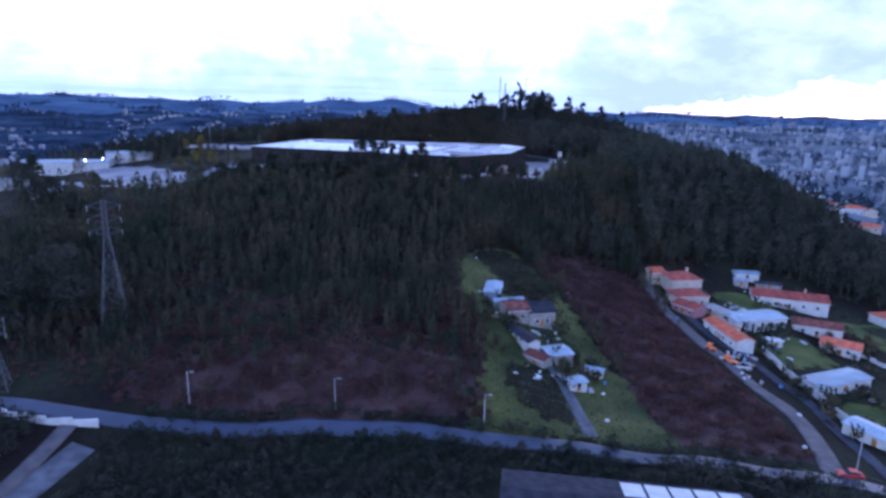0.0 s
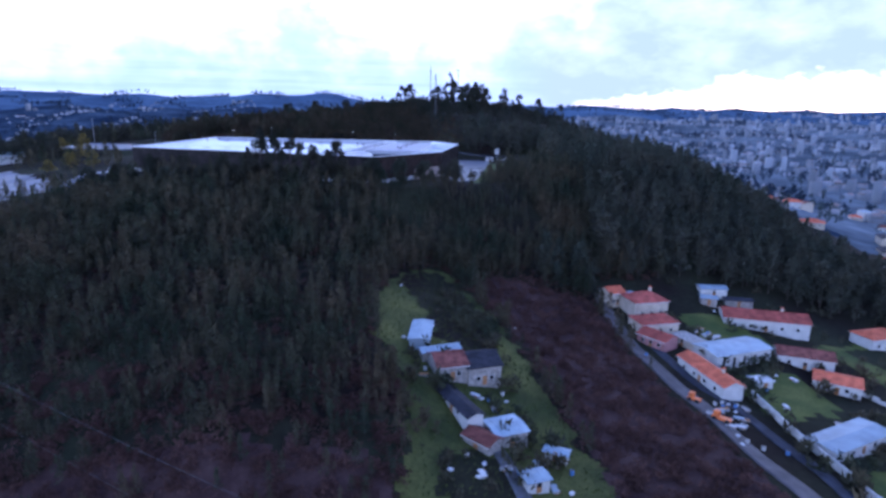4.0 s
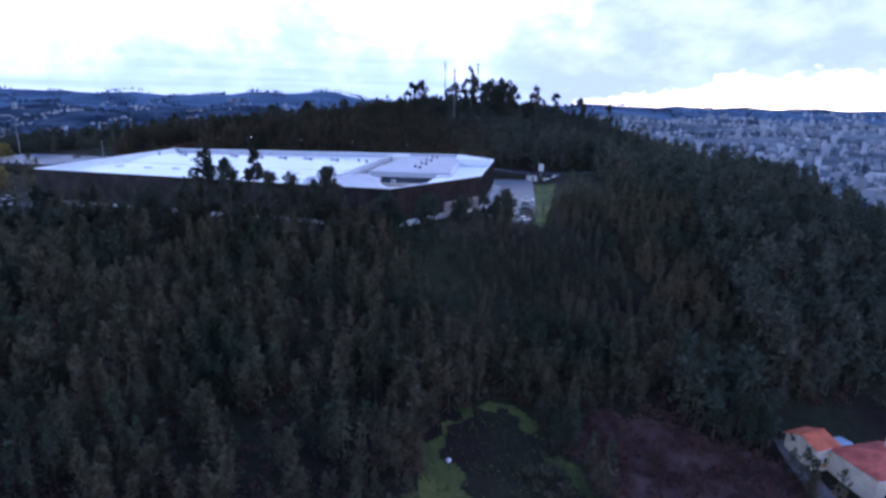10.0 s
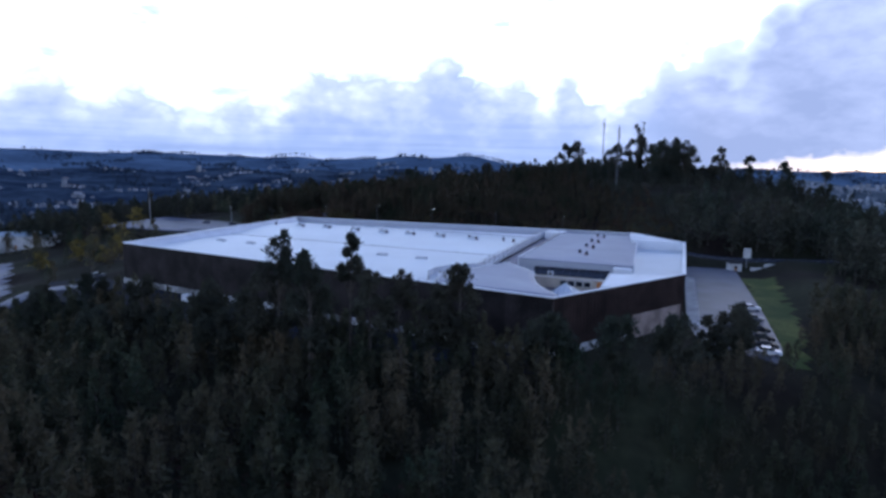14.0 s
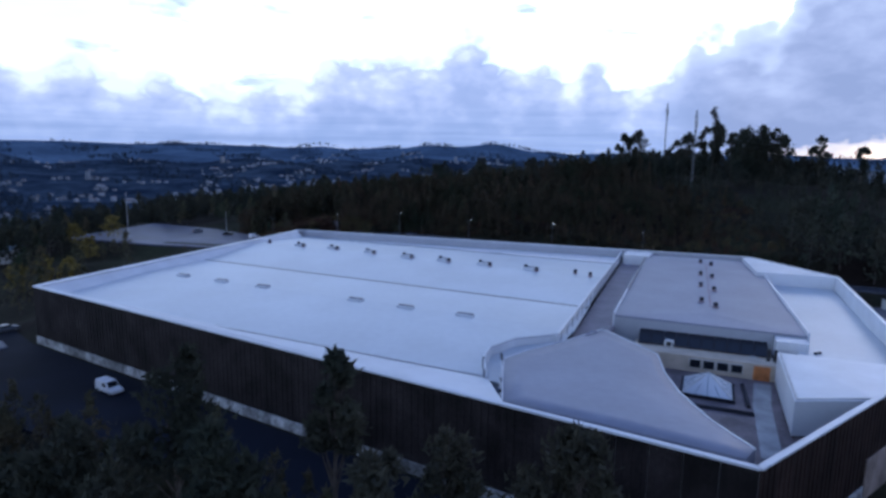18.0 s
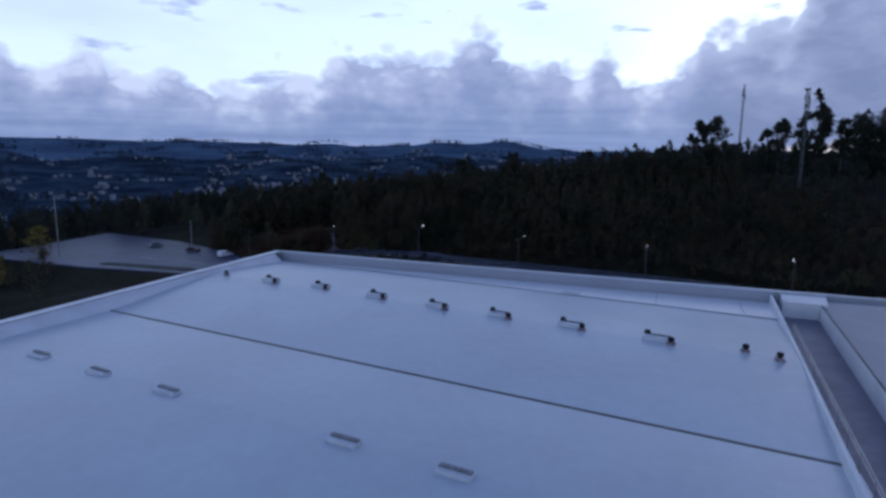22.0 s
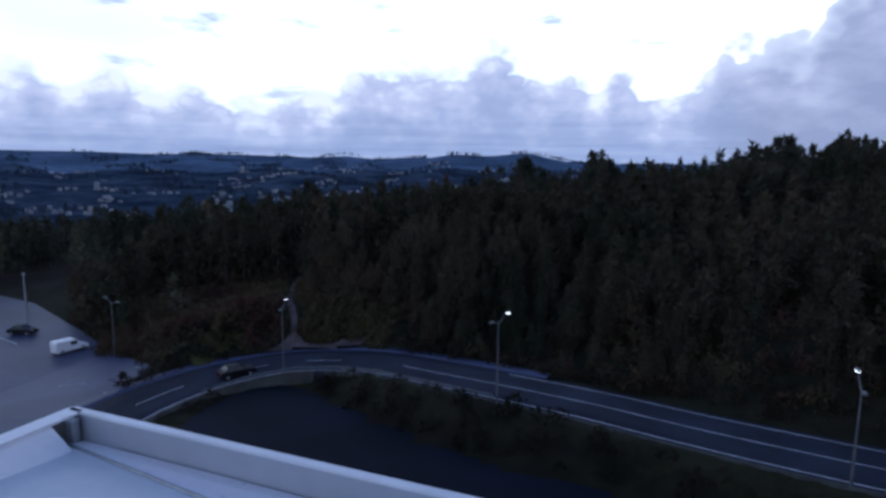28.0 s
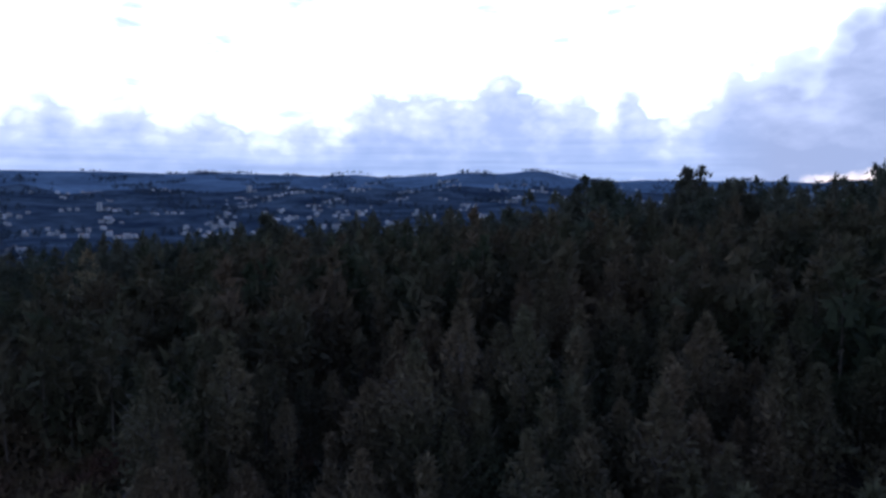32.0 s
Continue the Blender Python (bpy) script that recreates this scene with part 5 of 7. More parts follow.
# ---- houses and sheds ----


def roof_mesh(L, W, z, rise, over, hip):
    """A gabled or hipped roof shell with thickness, ridge along x."""
    bm = bmesh.new()
    a, b, r = L / 2 + over, W / 2 + over, (L / 2 + over - (W / 2 if hip else 0))
    drop = rise * over / (W / 2)
    rings = []
    for dz in (0.14, 0.0):
        rings.append([bm.verts.new(p) for p in ((-a, -b, z - drop + dz), (a, -b, z - drop + dz), (a, b, z - drop + dz), (-a, b, z - drop + dz), (-r, 0, z + rise + dz), (r, 0, z + rise + dz))])
    t, u = rings
    for q, flip in ((t, False), (u, True)):
        for f in ((0, 1, 5, 4), (2, 3, 4, 5)) + (((1, 2, 5), (3, 0, 4)) if hip else ()):
            v = [q[i] for i in f]
            bm.faces.new(v[::-1] if flip else v)
    rim = ((0, 1), (1, 2), (2, 3), (3, 0)) if hip else ((0, 1), (1, 5), (5, 2), (2, 3), (3, 4), (4, 0))
    for i, j in rim:
        bm.faces.new((t[i], u[i], u[j], t[j]))
    bmesh.ops.recalc_face_normals(bm, faces=bm.faces)
    return bm


def wall_mesh(L, W, h, rise, hip):
    """Outer walls with gable ends, as one closed body."""
    bm = bmesh.new()
    a, b = L / 2, W / 2
    v = [bm.verts.new(p) for p in ((-a, -b, -1.5), (a, -b, -1.5), (a, b, -1.5), (-a, b, -1.5), (-a, -b, h), (a, -b, h), (a, b, h), (-a, b, h))]
    for f in ((0, 1, 5, 4), (2, 3, 7, 6)):
        bm.faces.new([v[i] for i in f])
    if hip:
        bm.faces.new([v[i] for i in (1, 2, 6, 5)])
        bm.faces.new([v[i] for i in (3, 0, 4, 7)])
        bm.faces.new([v[i] for i in (4, 5, 6, 7)])
    else:
        r0, r1 = bm.verts.new((-a, 0, h + rise - 0.02)), bm.verts.new((a, 0, h + rise - 0.02))
        bm.faces.new((v[1], v[2], v[6], r1, v[5]))
        bm.faces.new((v[3], v[0], v[4], r0, v[7]))
        bm.faces.new((v[4], v[5], r1, r0))
        bm.faces.new((v[6], v[7], r0, r1))
    return bm


def house(x, y, turn, L, W, h, rise, wall, roof, label, name="house", category="house", hip=False, over=0.4, wins=3, door=True, chimney=False, group="houses on the hillside", lift=0.0):
    t = thing(name, (x, y, float(ground(x, y)) + lift), label, category, group, turn)
    part("wall", wall_mesh(L, W, h, rise, hip), wall, t)
    rf = part("roof", roof_mesh(L, W, h, rise, over, hip), roof, t)
    if roof in ("tile", "tile_old", "tile_red"):
        bm = bmesh.new()
        r = L / 2 + over - (W / 2 if hip else 0)
        tube(bm, (-r, 0, h + rise + 0.14), (r, 0, h + rise + 0.14), 0.14, sides=6)
        part("ridge_cap", bm, roof, rf)
        drop = rise * over / (W / 2)
        for sy in (-1, 1):
            part("fascia", boxed(-L / 2 - over, sy * (W / 2 + over) - 0.05, h - drop - 0.2, L / 2 + over, sy * (W / 2 + over) + 0.05, h - drop + 0.02, 0.01), "white", rf, "white eaves board")
    if roof == "sheet":
        n = max(3, int(L / 1.1))
        for i in range(n + 1):
            xx = -L / 2 - over + 0.05 + i * (L + 2 * over - 0.1) / n
            bm = bmesh.new()
            s = 1 + over / (W / 2)
            tube(bm, (xx, -W / 2 * s, h + rise - rise * s + 0.16), (xx, 0, h + rise + 0.16), 0.05, sides=4)
            tube(bm, (xx, 0, h + rise + 0.16), (xx, W / 2 * s, h + rise - rise * s + 0.16), 0.05, sides=4)
            part("seam", bm, "sheet", rf)
    for s in (-1, 1):
        for i in range(wins):
            xx = -L / 2 + L * (i + 0.75) / (wins + 0.5)
            w = part("window", boxed(xx - 0.55, s * W / 2 - 0.07, 1.0, xx + 0.55, s * W / 2 + 0.07, 2.1, 0.02), "white", t)
            part("pane", boxed(xx - 0.45, s * W / 2 - 0.1, 1.1, xx + 0.45, s * W / 2 + 0.1, 2.0), "glass", w)
    if door:
        part("door", boxed(-0.5, -W / 2 - 0.09, 0, 0.5, -W / 2 + 0.05, 2.05, 0.02), "wood", t)
    if chimney:
        c = part("chimney", boxed(L * 0.22 - 0.35, -0.35 + W * 0.12, h, L * 0.22 + 0.35, 0.35 + W * 0.12, h + rise + 1.1, 0.03), "cream", t)
        part("chimney_cap", boxed(L * 0.22 - 0.45, -0.45 + W * 0.12, h + rise + 1.1, L * 0.22 + 0.45, 0.45 + W * 0.12, h + rise + 1.25, 0.02), "tile", c)
    return t


# old farmstead in the meadow
house(22.3, 165.6, 12, 6.6, 8.0, 3.4, 1.5, "stone", "tile_old", "old stone farmhouse with worn red tiles", wins=2, group="old farmstead")
house(29.3, 166.6, 12, 7.6, 8.6, 4.2, 1.7, "stone", "slate", "old stone farmhouse with dark slate roof", wins=2, chimney=False, group="old farmstead")
house(21.0, 171.6, 14, 9.0, 3.0, 2.6, 0.5, "stone", "sheet", "lean-to shed with rusty pale sheet roof", "shed", "shed", wins=0, door=False, group="old farmstead")
house(17.2, 179.8, 82, 12.0, 4.6, 2.4, 0.35, "sheet", "sheet", "long shed under patched white metal sheets", "shed", "shed", wins=0, group="old farmstead")
house(23.4, 152.6, -68, 13.5, 3.4, 2.2, 0.7, "white", "slate", "long low whitewashed shed with dark roof", "shed", "shed", wins=2, group="old farmstead")
house(31.7, 146.4, 16, 6.4, 6.2, 2.7, 0.4, "stone", "sheet", "open shed with pale corrugated roof", "shed", "shed", wins=1, group="old farmstead")
house(26.8, 143.2, -48, 6.2, 4.0, 2.0, 0.7, "stone", "tile_old", "small shed with weathered red roof", "shed", "shed", wins=0, group="old farmstead")
house(34.2, 132.6, 14, 4.0, 3.2, 2.2, 0.2, "white", "sheet", "small white hut with flat sheet roof", "shed", "shed", wins=1, group="old farmstead")
house(40.6, 141.5, -30, 4.2, 2.2, 1.8, 0.3, "white", "sheet", "small lean-to of white boards", "shed", "shed", wins=0, group="old farmstead")
# houses by the lane
house(91.6, 221.0, 8, 11.5, 9.5, 5.2, 2.0, "cream", "tile_red", "cream house with red hipped roof and chimney", hip=True, chimney=True)
house(83.6, 228.0, 15, 5.4, 6.4, 4.2, 1.3, "cream", "tile", "small cream annex with orange tiled roof", hip=False)
house(89.5, 208.6, 8, 12.0, 8.0, 3.8, 1.5, "cream", "tile_red", "cream house wing with red tiled roof", hip=True)
house(86.8, 199.6, -58, 9.0, 6.5, 3.0, 1.2, "pink", "tile_red", "house wing with pink walls and red roof", hip=False)
house(105.4, 192.6, 14, 19.0, 9.0, 4.0, 0.7, "white", "sheet", "white shed with pale blue-grey sheet roof", "shed", "shed", wins=0, door=False)
house(90.8, 178.2, -84, 19.0, 5.4, 3.4, 1.1, "white", "tile", "long low white house with orange tiled roof", wins=4, chimney=True)
house(130.5, 217.0, -20, 25.0, 9.5, 3.8, 1.7, "white", "tile_red", "long white house with faded red tiled roof", wins=5, chimney=True)
house(126.4, 191.6, -26, 14.0, 7.0, 3.4, 1.4, "white", "tile_old", "white house with dark red tiled roof", wins=3)
house(126.6, 178.6, -36, 10.5, 7.5, 3.0, 1.0, "white", "tile", "white house with pink and white roof", wins=2)
house(107.0, 150.6, 21, 19.0, 6.5, 2.8, 0.4, "white", "sheet", "long white shed with flat pale roof", "shed", "shed", wins=2)
house(97.5, 119.5, -62, 13.0, 5.5, 2.6, 0.5, "white", "sheet", "low shed with pale corrugated roof beside the lane", "shed", "shed", wins=0)
house(112.0, 122.0, 20, 10.0, 8.0, 5.5, 1.6, "white", "tile", "white two-storey house with orange tiled roof", hip=True, wins=3)
house(168.0, 213.0, 10, 13.0, 8.0, 4.0, 1.5, "white", "tile", "white house with orange tiled roof in the fields", hip=True)
house(124.5, 238.5, -8, 9.0, 5.0, 2.6, 0.5, "white", "sheet", "white garden shed with sheet roof", "shed", "shed", wins=1)
house(119.0, 230.5, -20, 5.0, 4.0, 2.4, 0.4, "stone", "sheet", "grey shed with sheet roof", "shed", "shed", wins=0)
house(131.0, 232.5, -16, 9.0, 4.0, 2.4, 0.4, "stone", "slate", "low dark-roofed shed with open front", "shed", "shed", wins=0)
house(88.2, 227.2, 10, 5.0, 3.2, 3.6, 0.15, "cream", "sheet", "flat-roofed annex with pale canopy", "annex", "annex", wins=0)
house(96.6, 200.2, -70, 8.0, 5.2, 2.2, 0.15, "cream", "stone", "low terrace building with flat grey roof", "terrace", "annex", wins=1)
house(104.2, 176.8, 10, 4.4, 3.2, 2.3, 0.2, "white", "white", "small white garage hut", "shed", "shed", wins=0)
# barn below the lane
house(33.0, 85.0, -7, 40.0, 14.0, 3.6, 1.5, "cream", "slate", "large barn with dark roof and white roof lights", "barn", "barn", wins=4, group="barns")
for k in range(5):
    a, f = radians(-7), 1.0 + 3.9 * k
    bx, by = 33.0 + math.cos(a) * f - math.sin(a) * 3.6, 85.0 + math.sin(a) * f + math.cos(a) * 3.6
    t = thing("roof_light", (bx, by, float(ground(33.0, 85.0)) + 4.52), "white plastic roof light on the barn roof", "roof light", "roof lights", -7)
    bm = boxed(-1.7, -2.6, 0.0, 1.7, 2.6, 0.1, 0.02)
    bmesh.ops.rotate(bm, verts=bm.verts, cent=(0, 0, 0), matrix=Matrix.Rotation(-math.atan2(1.5, 7.0), 3, "X"))
    part("sheet", bm, "white", t)
# dark openings of the white shed: black panels in place of their shaded insides
for k in range(5):
    f = -7.0 + 3.6 * k
    a = radians(14)
    t = thing("shed_gate", (105.4 + math.cos(a) * f + math.sin(a) * 4.56, 192.6 + math.sin(a) * f - math.cos(a) * 4.56, float(ground(105.4, 192.6))), "dark open gate in the white shed", "gate", "shed gates", 14)
    part("leaf", boxed(-0.45, -0.06, 0, 0.45, 0.06, 3.0, 0.02), "black", t)


def garden_wall(name, pts, h, mat, label, thick=0.25):
    t = thing(name, (pts[0][0], pts[0][1], 0), label, "wall")
    t.matrix_world = Matrix()
    for p, q in zip(pts, pts[1:]):
        n = max(1, int(math.hypot(q[0] - p[0], q[1] - p[1]) / 4))
        for i in range(n):
            a = Vector(p).lerp(Vector(q), i / n)
            b = Vector(p).lerp(Vector(q), (i + 1) / n)
            z = float(min(ground(a.x, a.y), ground(b.x, b.y)))
            c, d = off((a.x, a.y), (b.x, b.y), thick)
            bm = bmesh.new()
            prism(bm, [(a.x, a.y), (b.x, b.y), d, c], z - 0.6, z + h)
            bmesh.ops.recalc_face_normals(bm, faces=bm.faces)
            part("wall_section", bm, mat, t)
    return t


garden_wall("garden_wall", [(98.5, 172), (97.3, 152), (96.9, 133), (97.2, 126)], 1.9, "white", "long whitewashed garden wall along the lane")
garden_wall("garden_wall", [(131, 176), (140, 160), (150, 142)], 1.4, "white", "low white wall between the fields")
garden_wall("garden_wall", [(-96, 112.4), (-84, 108.4), (-76, 108.2), (-66.5, 109.6)], 1.9, "white", "low white wall beside the lane")
garden_wall("boundary_wall", [(76, 405), (85, 406)], 1.3, "white", "low white boundary wall near the forecourt")
gh = house(70.5, 405, 5, 4.0, 3.0, 2.8, 0.2, "white", "slate", "small white gatehouse beside the forecourt", "gatehouse", "gatehouse", wins=1)
sign = thing("sign_board", (75.5, 408, 55.6), "tall blank white sign board on a post", "sign", turn=-8)
part("post", boxed(-0.15, -0.15, -0.5, 0.15, 0.15, 6.0, 0.03), "steel", sign)
part("board", boxed(-1.2, -0.25, 4.2, 1.2, -0.15, 7.6, 0.03), "white", sign)


def clutter(x, y, kind, k):
    z = float(ground(x, y))
    if kind == "drum":
        t = thing("drum", (x, y, z), "pale plastic drum standing on the grass", "drum", "farmyard drums")
        bm = bmesh.new()
        tube(bm, (0, 0, 0), (0, 0, 0.95), 0.38, sides=10)
        part("body", bm, "white" if k % 2 else "blue", t)
        bm = bmesh.new()
        tube(bm, (0, 0, 0.95), (0, 0, 1.02), 0.3, sides=10)
        part("lid", bm, "black", t)
    elif kind == "bag":
        t = thing("sack", (x, y, z), "bulging white sack lying on the ground", "sack", "white sacks", 37 * k)
        bm = bmesh.new()
        bmesh.ops.create_icosphere(bm, subdivisions=2, radius=0.45)
        for v in bm.verts:
            v.co = Vector((v.co.x * 1.3, v.co.y * 0.9, max(v.co.z * 0.7, -0.25) + 0.25)) * (1 + 0.2 * noise.noise(v.co * 2 + Vector((k, 0, 0))))
        part("sack", bm, "white", t)
    else:
        t = thing("board_stack", (x, y, z), "stack of weathered boards and sheets", "stack", "board stacks", 29 * k)
        for i in range(4):
            b = boxed(-1.1, -0.5, i * 0.14, 1.1, 0.5, i * 0.14 + 0.1, 0.02)
            part("board", b, ("sheet", "wood", "white", "stone")[(i + k) % 4], t)
            t.children[-1].rotation_euler[2] = 0.15 * ((i * 7 + k) % 5 - 2)
    return t


spots = [(20, 135, "bag"), (23.3, 139.1, "drum"), (26.2, 137, "bag"), (25.4, 134, "stack"), (24.6, 133.2, "bag"), (17.4, 165.5, "drum"), (17.0, 163, "stack"), (13.1, 216, "bag"), (44.3, 197.8, "bag"), (33.8, 160.5, "drum"),
         (34.2, 158.2, "bag"), (27.5, 158.2, "stack"), (30.2, 157.6, "drum"), (20.8, 189.6, "bag"), (16.6, 186.8, "stack"), (13.0, 178.8, "bag"), (31.0, 155, "stack"), (36.6, 139, "stack"), (42.2, 137, "drum"), (38, 118, "bag"),
         (83, 152, "bag"), (84, 150.2, "drum"), (82.2, 149, "bag"), (83.4, 155.5, "stack"), (81.5, 160, "stack"), (88.8, 165.6, "bag"), (90.2, 164.9, "drum"), (91.5, 166.2, "bag"), (92.6, 164.7, "stack"), (97.5, 201, "stack"),
         (99.5, 203, "bag"), (101.5, 201.6, "stack"), (79.8, 191, "drum"), (104, 181.5, "stack"), (112, 182, "bag"), (116, 180.5, "stack"), (76.5, 112, "bag"), (118, 224.5, "bag"), (86, 130, "bag")]
rs = np.random.RandomState(11)
for px, py, sx, sy, n in ((26, 150, 5, 7, 12), (22, 170, 4, 9, 10), (88, 158, 4, 10, 14), (98, 178, 6, 12, 12), (106, 206, 7, 8, 12), (112, 152, 8, 8, 8), (36, 134, 5, 5, 6)):
    for _ in range(n):
        spots.append((px + rs.normal(0, sx / 2), py + rs.normal(0, sy / 2), ("bag", "stack", "drum", "stack")[rs.randint(4)]))
for k, (x, y, w) in enumerate(spots):
    clutter(x, y, w, k)
for x, y, L in ((82.4, 157.5, 4.0), (80.8, 166.5, 3.0)):
    t = thing("digger", (x, y, float(ground(x, y))), "orange farm machine parked on the track", "machine", "farm machines", -50)
    part("chassis", boxed(-L / 2, -0.7, 0.4, L / 2, 0.7, 1.0, 0.08), "orange", t)
    part("cab", boxed(-L / 2 + 0.3, -0.6, 1.0, -L / 2 + 1.5, 0.6, 2.2, 0.08), "orange", t)
    for px in (-L / 2 + 0.7, L / 2 - 0.6):
        for s in (-1, 1):
            bm = bmesh.new()
            tube(bm, (px, s * 0.6, 0.5), (px, s * 0.95, 0.5), 0.5, sides=12)
            part("wheel", bm, "rubber", t)

# yards and sheds to the west
for x, y, tn, L, W, h, wl, rf, lab in ((-255, 405, 20, 42, 22, 7, "white", "sheet", "large pale industrial shed with sheet roof"), (-232, 432, 20, 30, 14, 6, "white", "sheet", "pale industrial shed with sheet roof"),
                                       (-300, 440, 10, 36, 18, 6, "cream", "sheet", "pale industrial shed with sheet roof"), (-262, 352, 25, 16, 10, 5, "white", "sheet", "low white building with pale roof"),
                                       (-205, 300, 30, 14, 9, 4, "white", "sheet", "low white workshop with pale roof")):
    house(x, y, tn, L, W, h, 1.2, wl, rf, lab, "industrial_shed", "shed", wins=4, group="industrial sheds")
for x, y in ((-228, 372), (-219, 376)):
    t = thing("floodlight", (x, y, float(ground(x, y))), "lit white floodlight on a mast over the yard", "floodlight", "floodlights")
    bm = bmesh.new()
    tube(bm, (0, 0, -0.5), (0, 0, 10), 0.14, 0.1)
    part("pole", bm, "steel", t)
    part("lamp_head", boxed(-0.7, -0.5, 9.6, 0.7, -0.15, 10.5, 0.05), "steel", t)
    part("lens", boxed(-0.6, -0.58, 9.7, 0.6, -0.51, 10.4, 0.02), "lamp", t, "lit white lens")
# nearer houses of the town on the eastern slope
rs = np.random.RandomState(5)
for i in range(62):
    x, y = rs.uniform(238, 470), rs.uniform(310, 640)
    tone = ("white", "cream", "white")[i % 3]
    flat_top = i % 5 == 4
    house(x, y, rs.uniform(0, 180), rs.uniform(9, 16), rs.uniform(8, 11), 9.0 if flat_top else rs.choice([3.2, 5.8, 5.8]), 0.3 if flat_top else rs.uniform(1.2, 2.0), tone, "sheet" if flat_top else ("tile", "tile_old", "tile", "slate")[i % 4],
          tone + (" block of flats with low grey roof on the eastern slope" if flat_top else " town house with pitched roof on the eastern slope"), hip=i % 2 == 0 and not flat_top, wins=3, group="town houses")


def town(name, n, x0, x1, y0, y1, tall, label, seed, dense):
    """Far buildings, too many to count: walls in one mesh, roofs over them."""
    r = np.random.RandomState(seed)
    x, y = r.uniform(x0, x1, n), r.uniform(y0, y1, n)
    keep = (wavy(x, y, 380, seed) > dense) & (np.hypot(x, y - 350) > 430)
    x, y = x[keep], y[keep]
    n = len(x)
    L, W = r.uniform(7, 15, n), r.uniform(6, 10, n)
    L, W = np.where(r.uniform(0, 1, n) < 0.06, 3 * L, L), np.where(r.uniform(0, 1, n) < tall, 1.3 * W, W)
    h = np.where(r.uniform(0, 1, n) < tall, r.uniform(12, 30, n), r.uniform(4, 8, n))
    rise = np.where(h > 10, 0.4, r.uniform(1.2, 2.4, n))
    a, z = r.uniform(0, 3.14, n), ground(x, y)
    c, s = np.cos(a), np.sin(a)
    P = []
    for px, py, pz in ((-1, -1, 0), (1, -1, 0), (1, 1, 0), (-1, 1, 0), (-1, -1, 1), (1, -1, 1), (1, 1, 1), (-1, 1, 1), (-1, 0, 2), (1, 0, 2)):
        u, v = px * L / 2, py * W / 2
        P.append(np.stack([x + u * c - v * s, y + u * s + v * c, z - 2 + (pz > 0) * (h + 2) + (pz == 2) * rise], -1))
    V = np.stack(P, 1).reshape(-1, 3)
    F = np.array([(0, 1, 5, 4), (1, 2, 6, 5), (2, 3, 7, 6), (3, 0, 4, 7), (5, 6, 9, 9), (7, 4, 8, 8), (4, 5, 9, 8), (6, 7, 8, 9)])
    tri = np.array([(0, 1, 5), (0, 5, 4), (1, 2, 6), (1, 6, 5), (2, 3, 7), (2, 7, 6), (3, 0, 4), (3, 4, 7), (5, 6, 9), (7, 4, 8), (4, 5, 9), (4, 9, 8), (6, 7, 8), (6, 8, 9)])
    idx = np.array([0] * 10 + [1] * 4)
    f = (tri[None] + (np.arange(n) * 10)[:, None, None]).reshape(-1, 3)
    ob = arrays(name, V, f, ["town_wall", "town_roof"], index=np.tile(idx, n))
    return tagged(ob, label, "town", kind="stuff")


# far walls blued and evened out in colour to imitate haze
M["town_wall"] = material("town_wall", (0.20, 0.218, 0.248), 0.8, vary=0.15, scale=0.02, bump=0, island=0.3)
M["town_roof"] = material("town_roof", (0.20, 0.12, 0.095), 0.8, vary=0.3, scale=0.02, bump=0, island=0.5, other=(0.3, 0.3, 0.32))
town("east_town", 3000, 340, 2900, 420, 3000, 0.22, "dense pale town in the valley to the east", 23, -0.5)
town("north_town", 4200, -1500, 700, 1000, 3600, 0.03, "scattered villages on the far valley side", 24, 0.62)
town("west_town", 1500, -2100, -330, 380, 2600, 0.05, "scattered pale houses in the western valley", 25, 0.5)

# ---- woods ----


def leaf_cloud(n, rng, h, r, base, taper, size):
    """Small tilted leaf sprays filling an uneven crown, as triangles."""
    u = rng.uniform(0, 1, n) ** 0.8
    z = base + (h - base) * u
    lobes = 1 + 0.4 * np.sin(rng.uniform(0, 6.28) + u * rng.uniform(6, 14))
    a = rng.uniform(0, 6.28, n)
    rad = r * (1 - u) ** taper * lobes * (1 + 0.3 * np.sin(2 * a + 5 * u)) * np.sqrt(rng.uniform(0.1, 1, n)) * np.clip(u * 6, 0.35, 1)
    c = np.stack([np.cos(a) * rad, np.sin(a) * rad, z], -1)
    s = size * rng.uniform(0.5, 1.4, n)[:, None]
    d1 = rng.normal(0, 1, (n, 3)) + np.array([0, 0, 0.9])
    d2 = rng.normal(0, 1, (n, 3))
    d1 /= np.linalg.norm(d1, axis=1)[:, None]
    d2 = np.cross(d1, d2)
    d2 /= np.linalg.norm(d2, axis=1)[:, None]
    v = np.stack([c - d2 * s * 0.36, c + d2 * s * 0.36, c + d1 * s * 1.6], 1).reshape(-1, 3)
    return v, np.arange(3 * n).reshape(-1, 3)


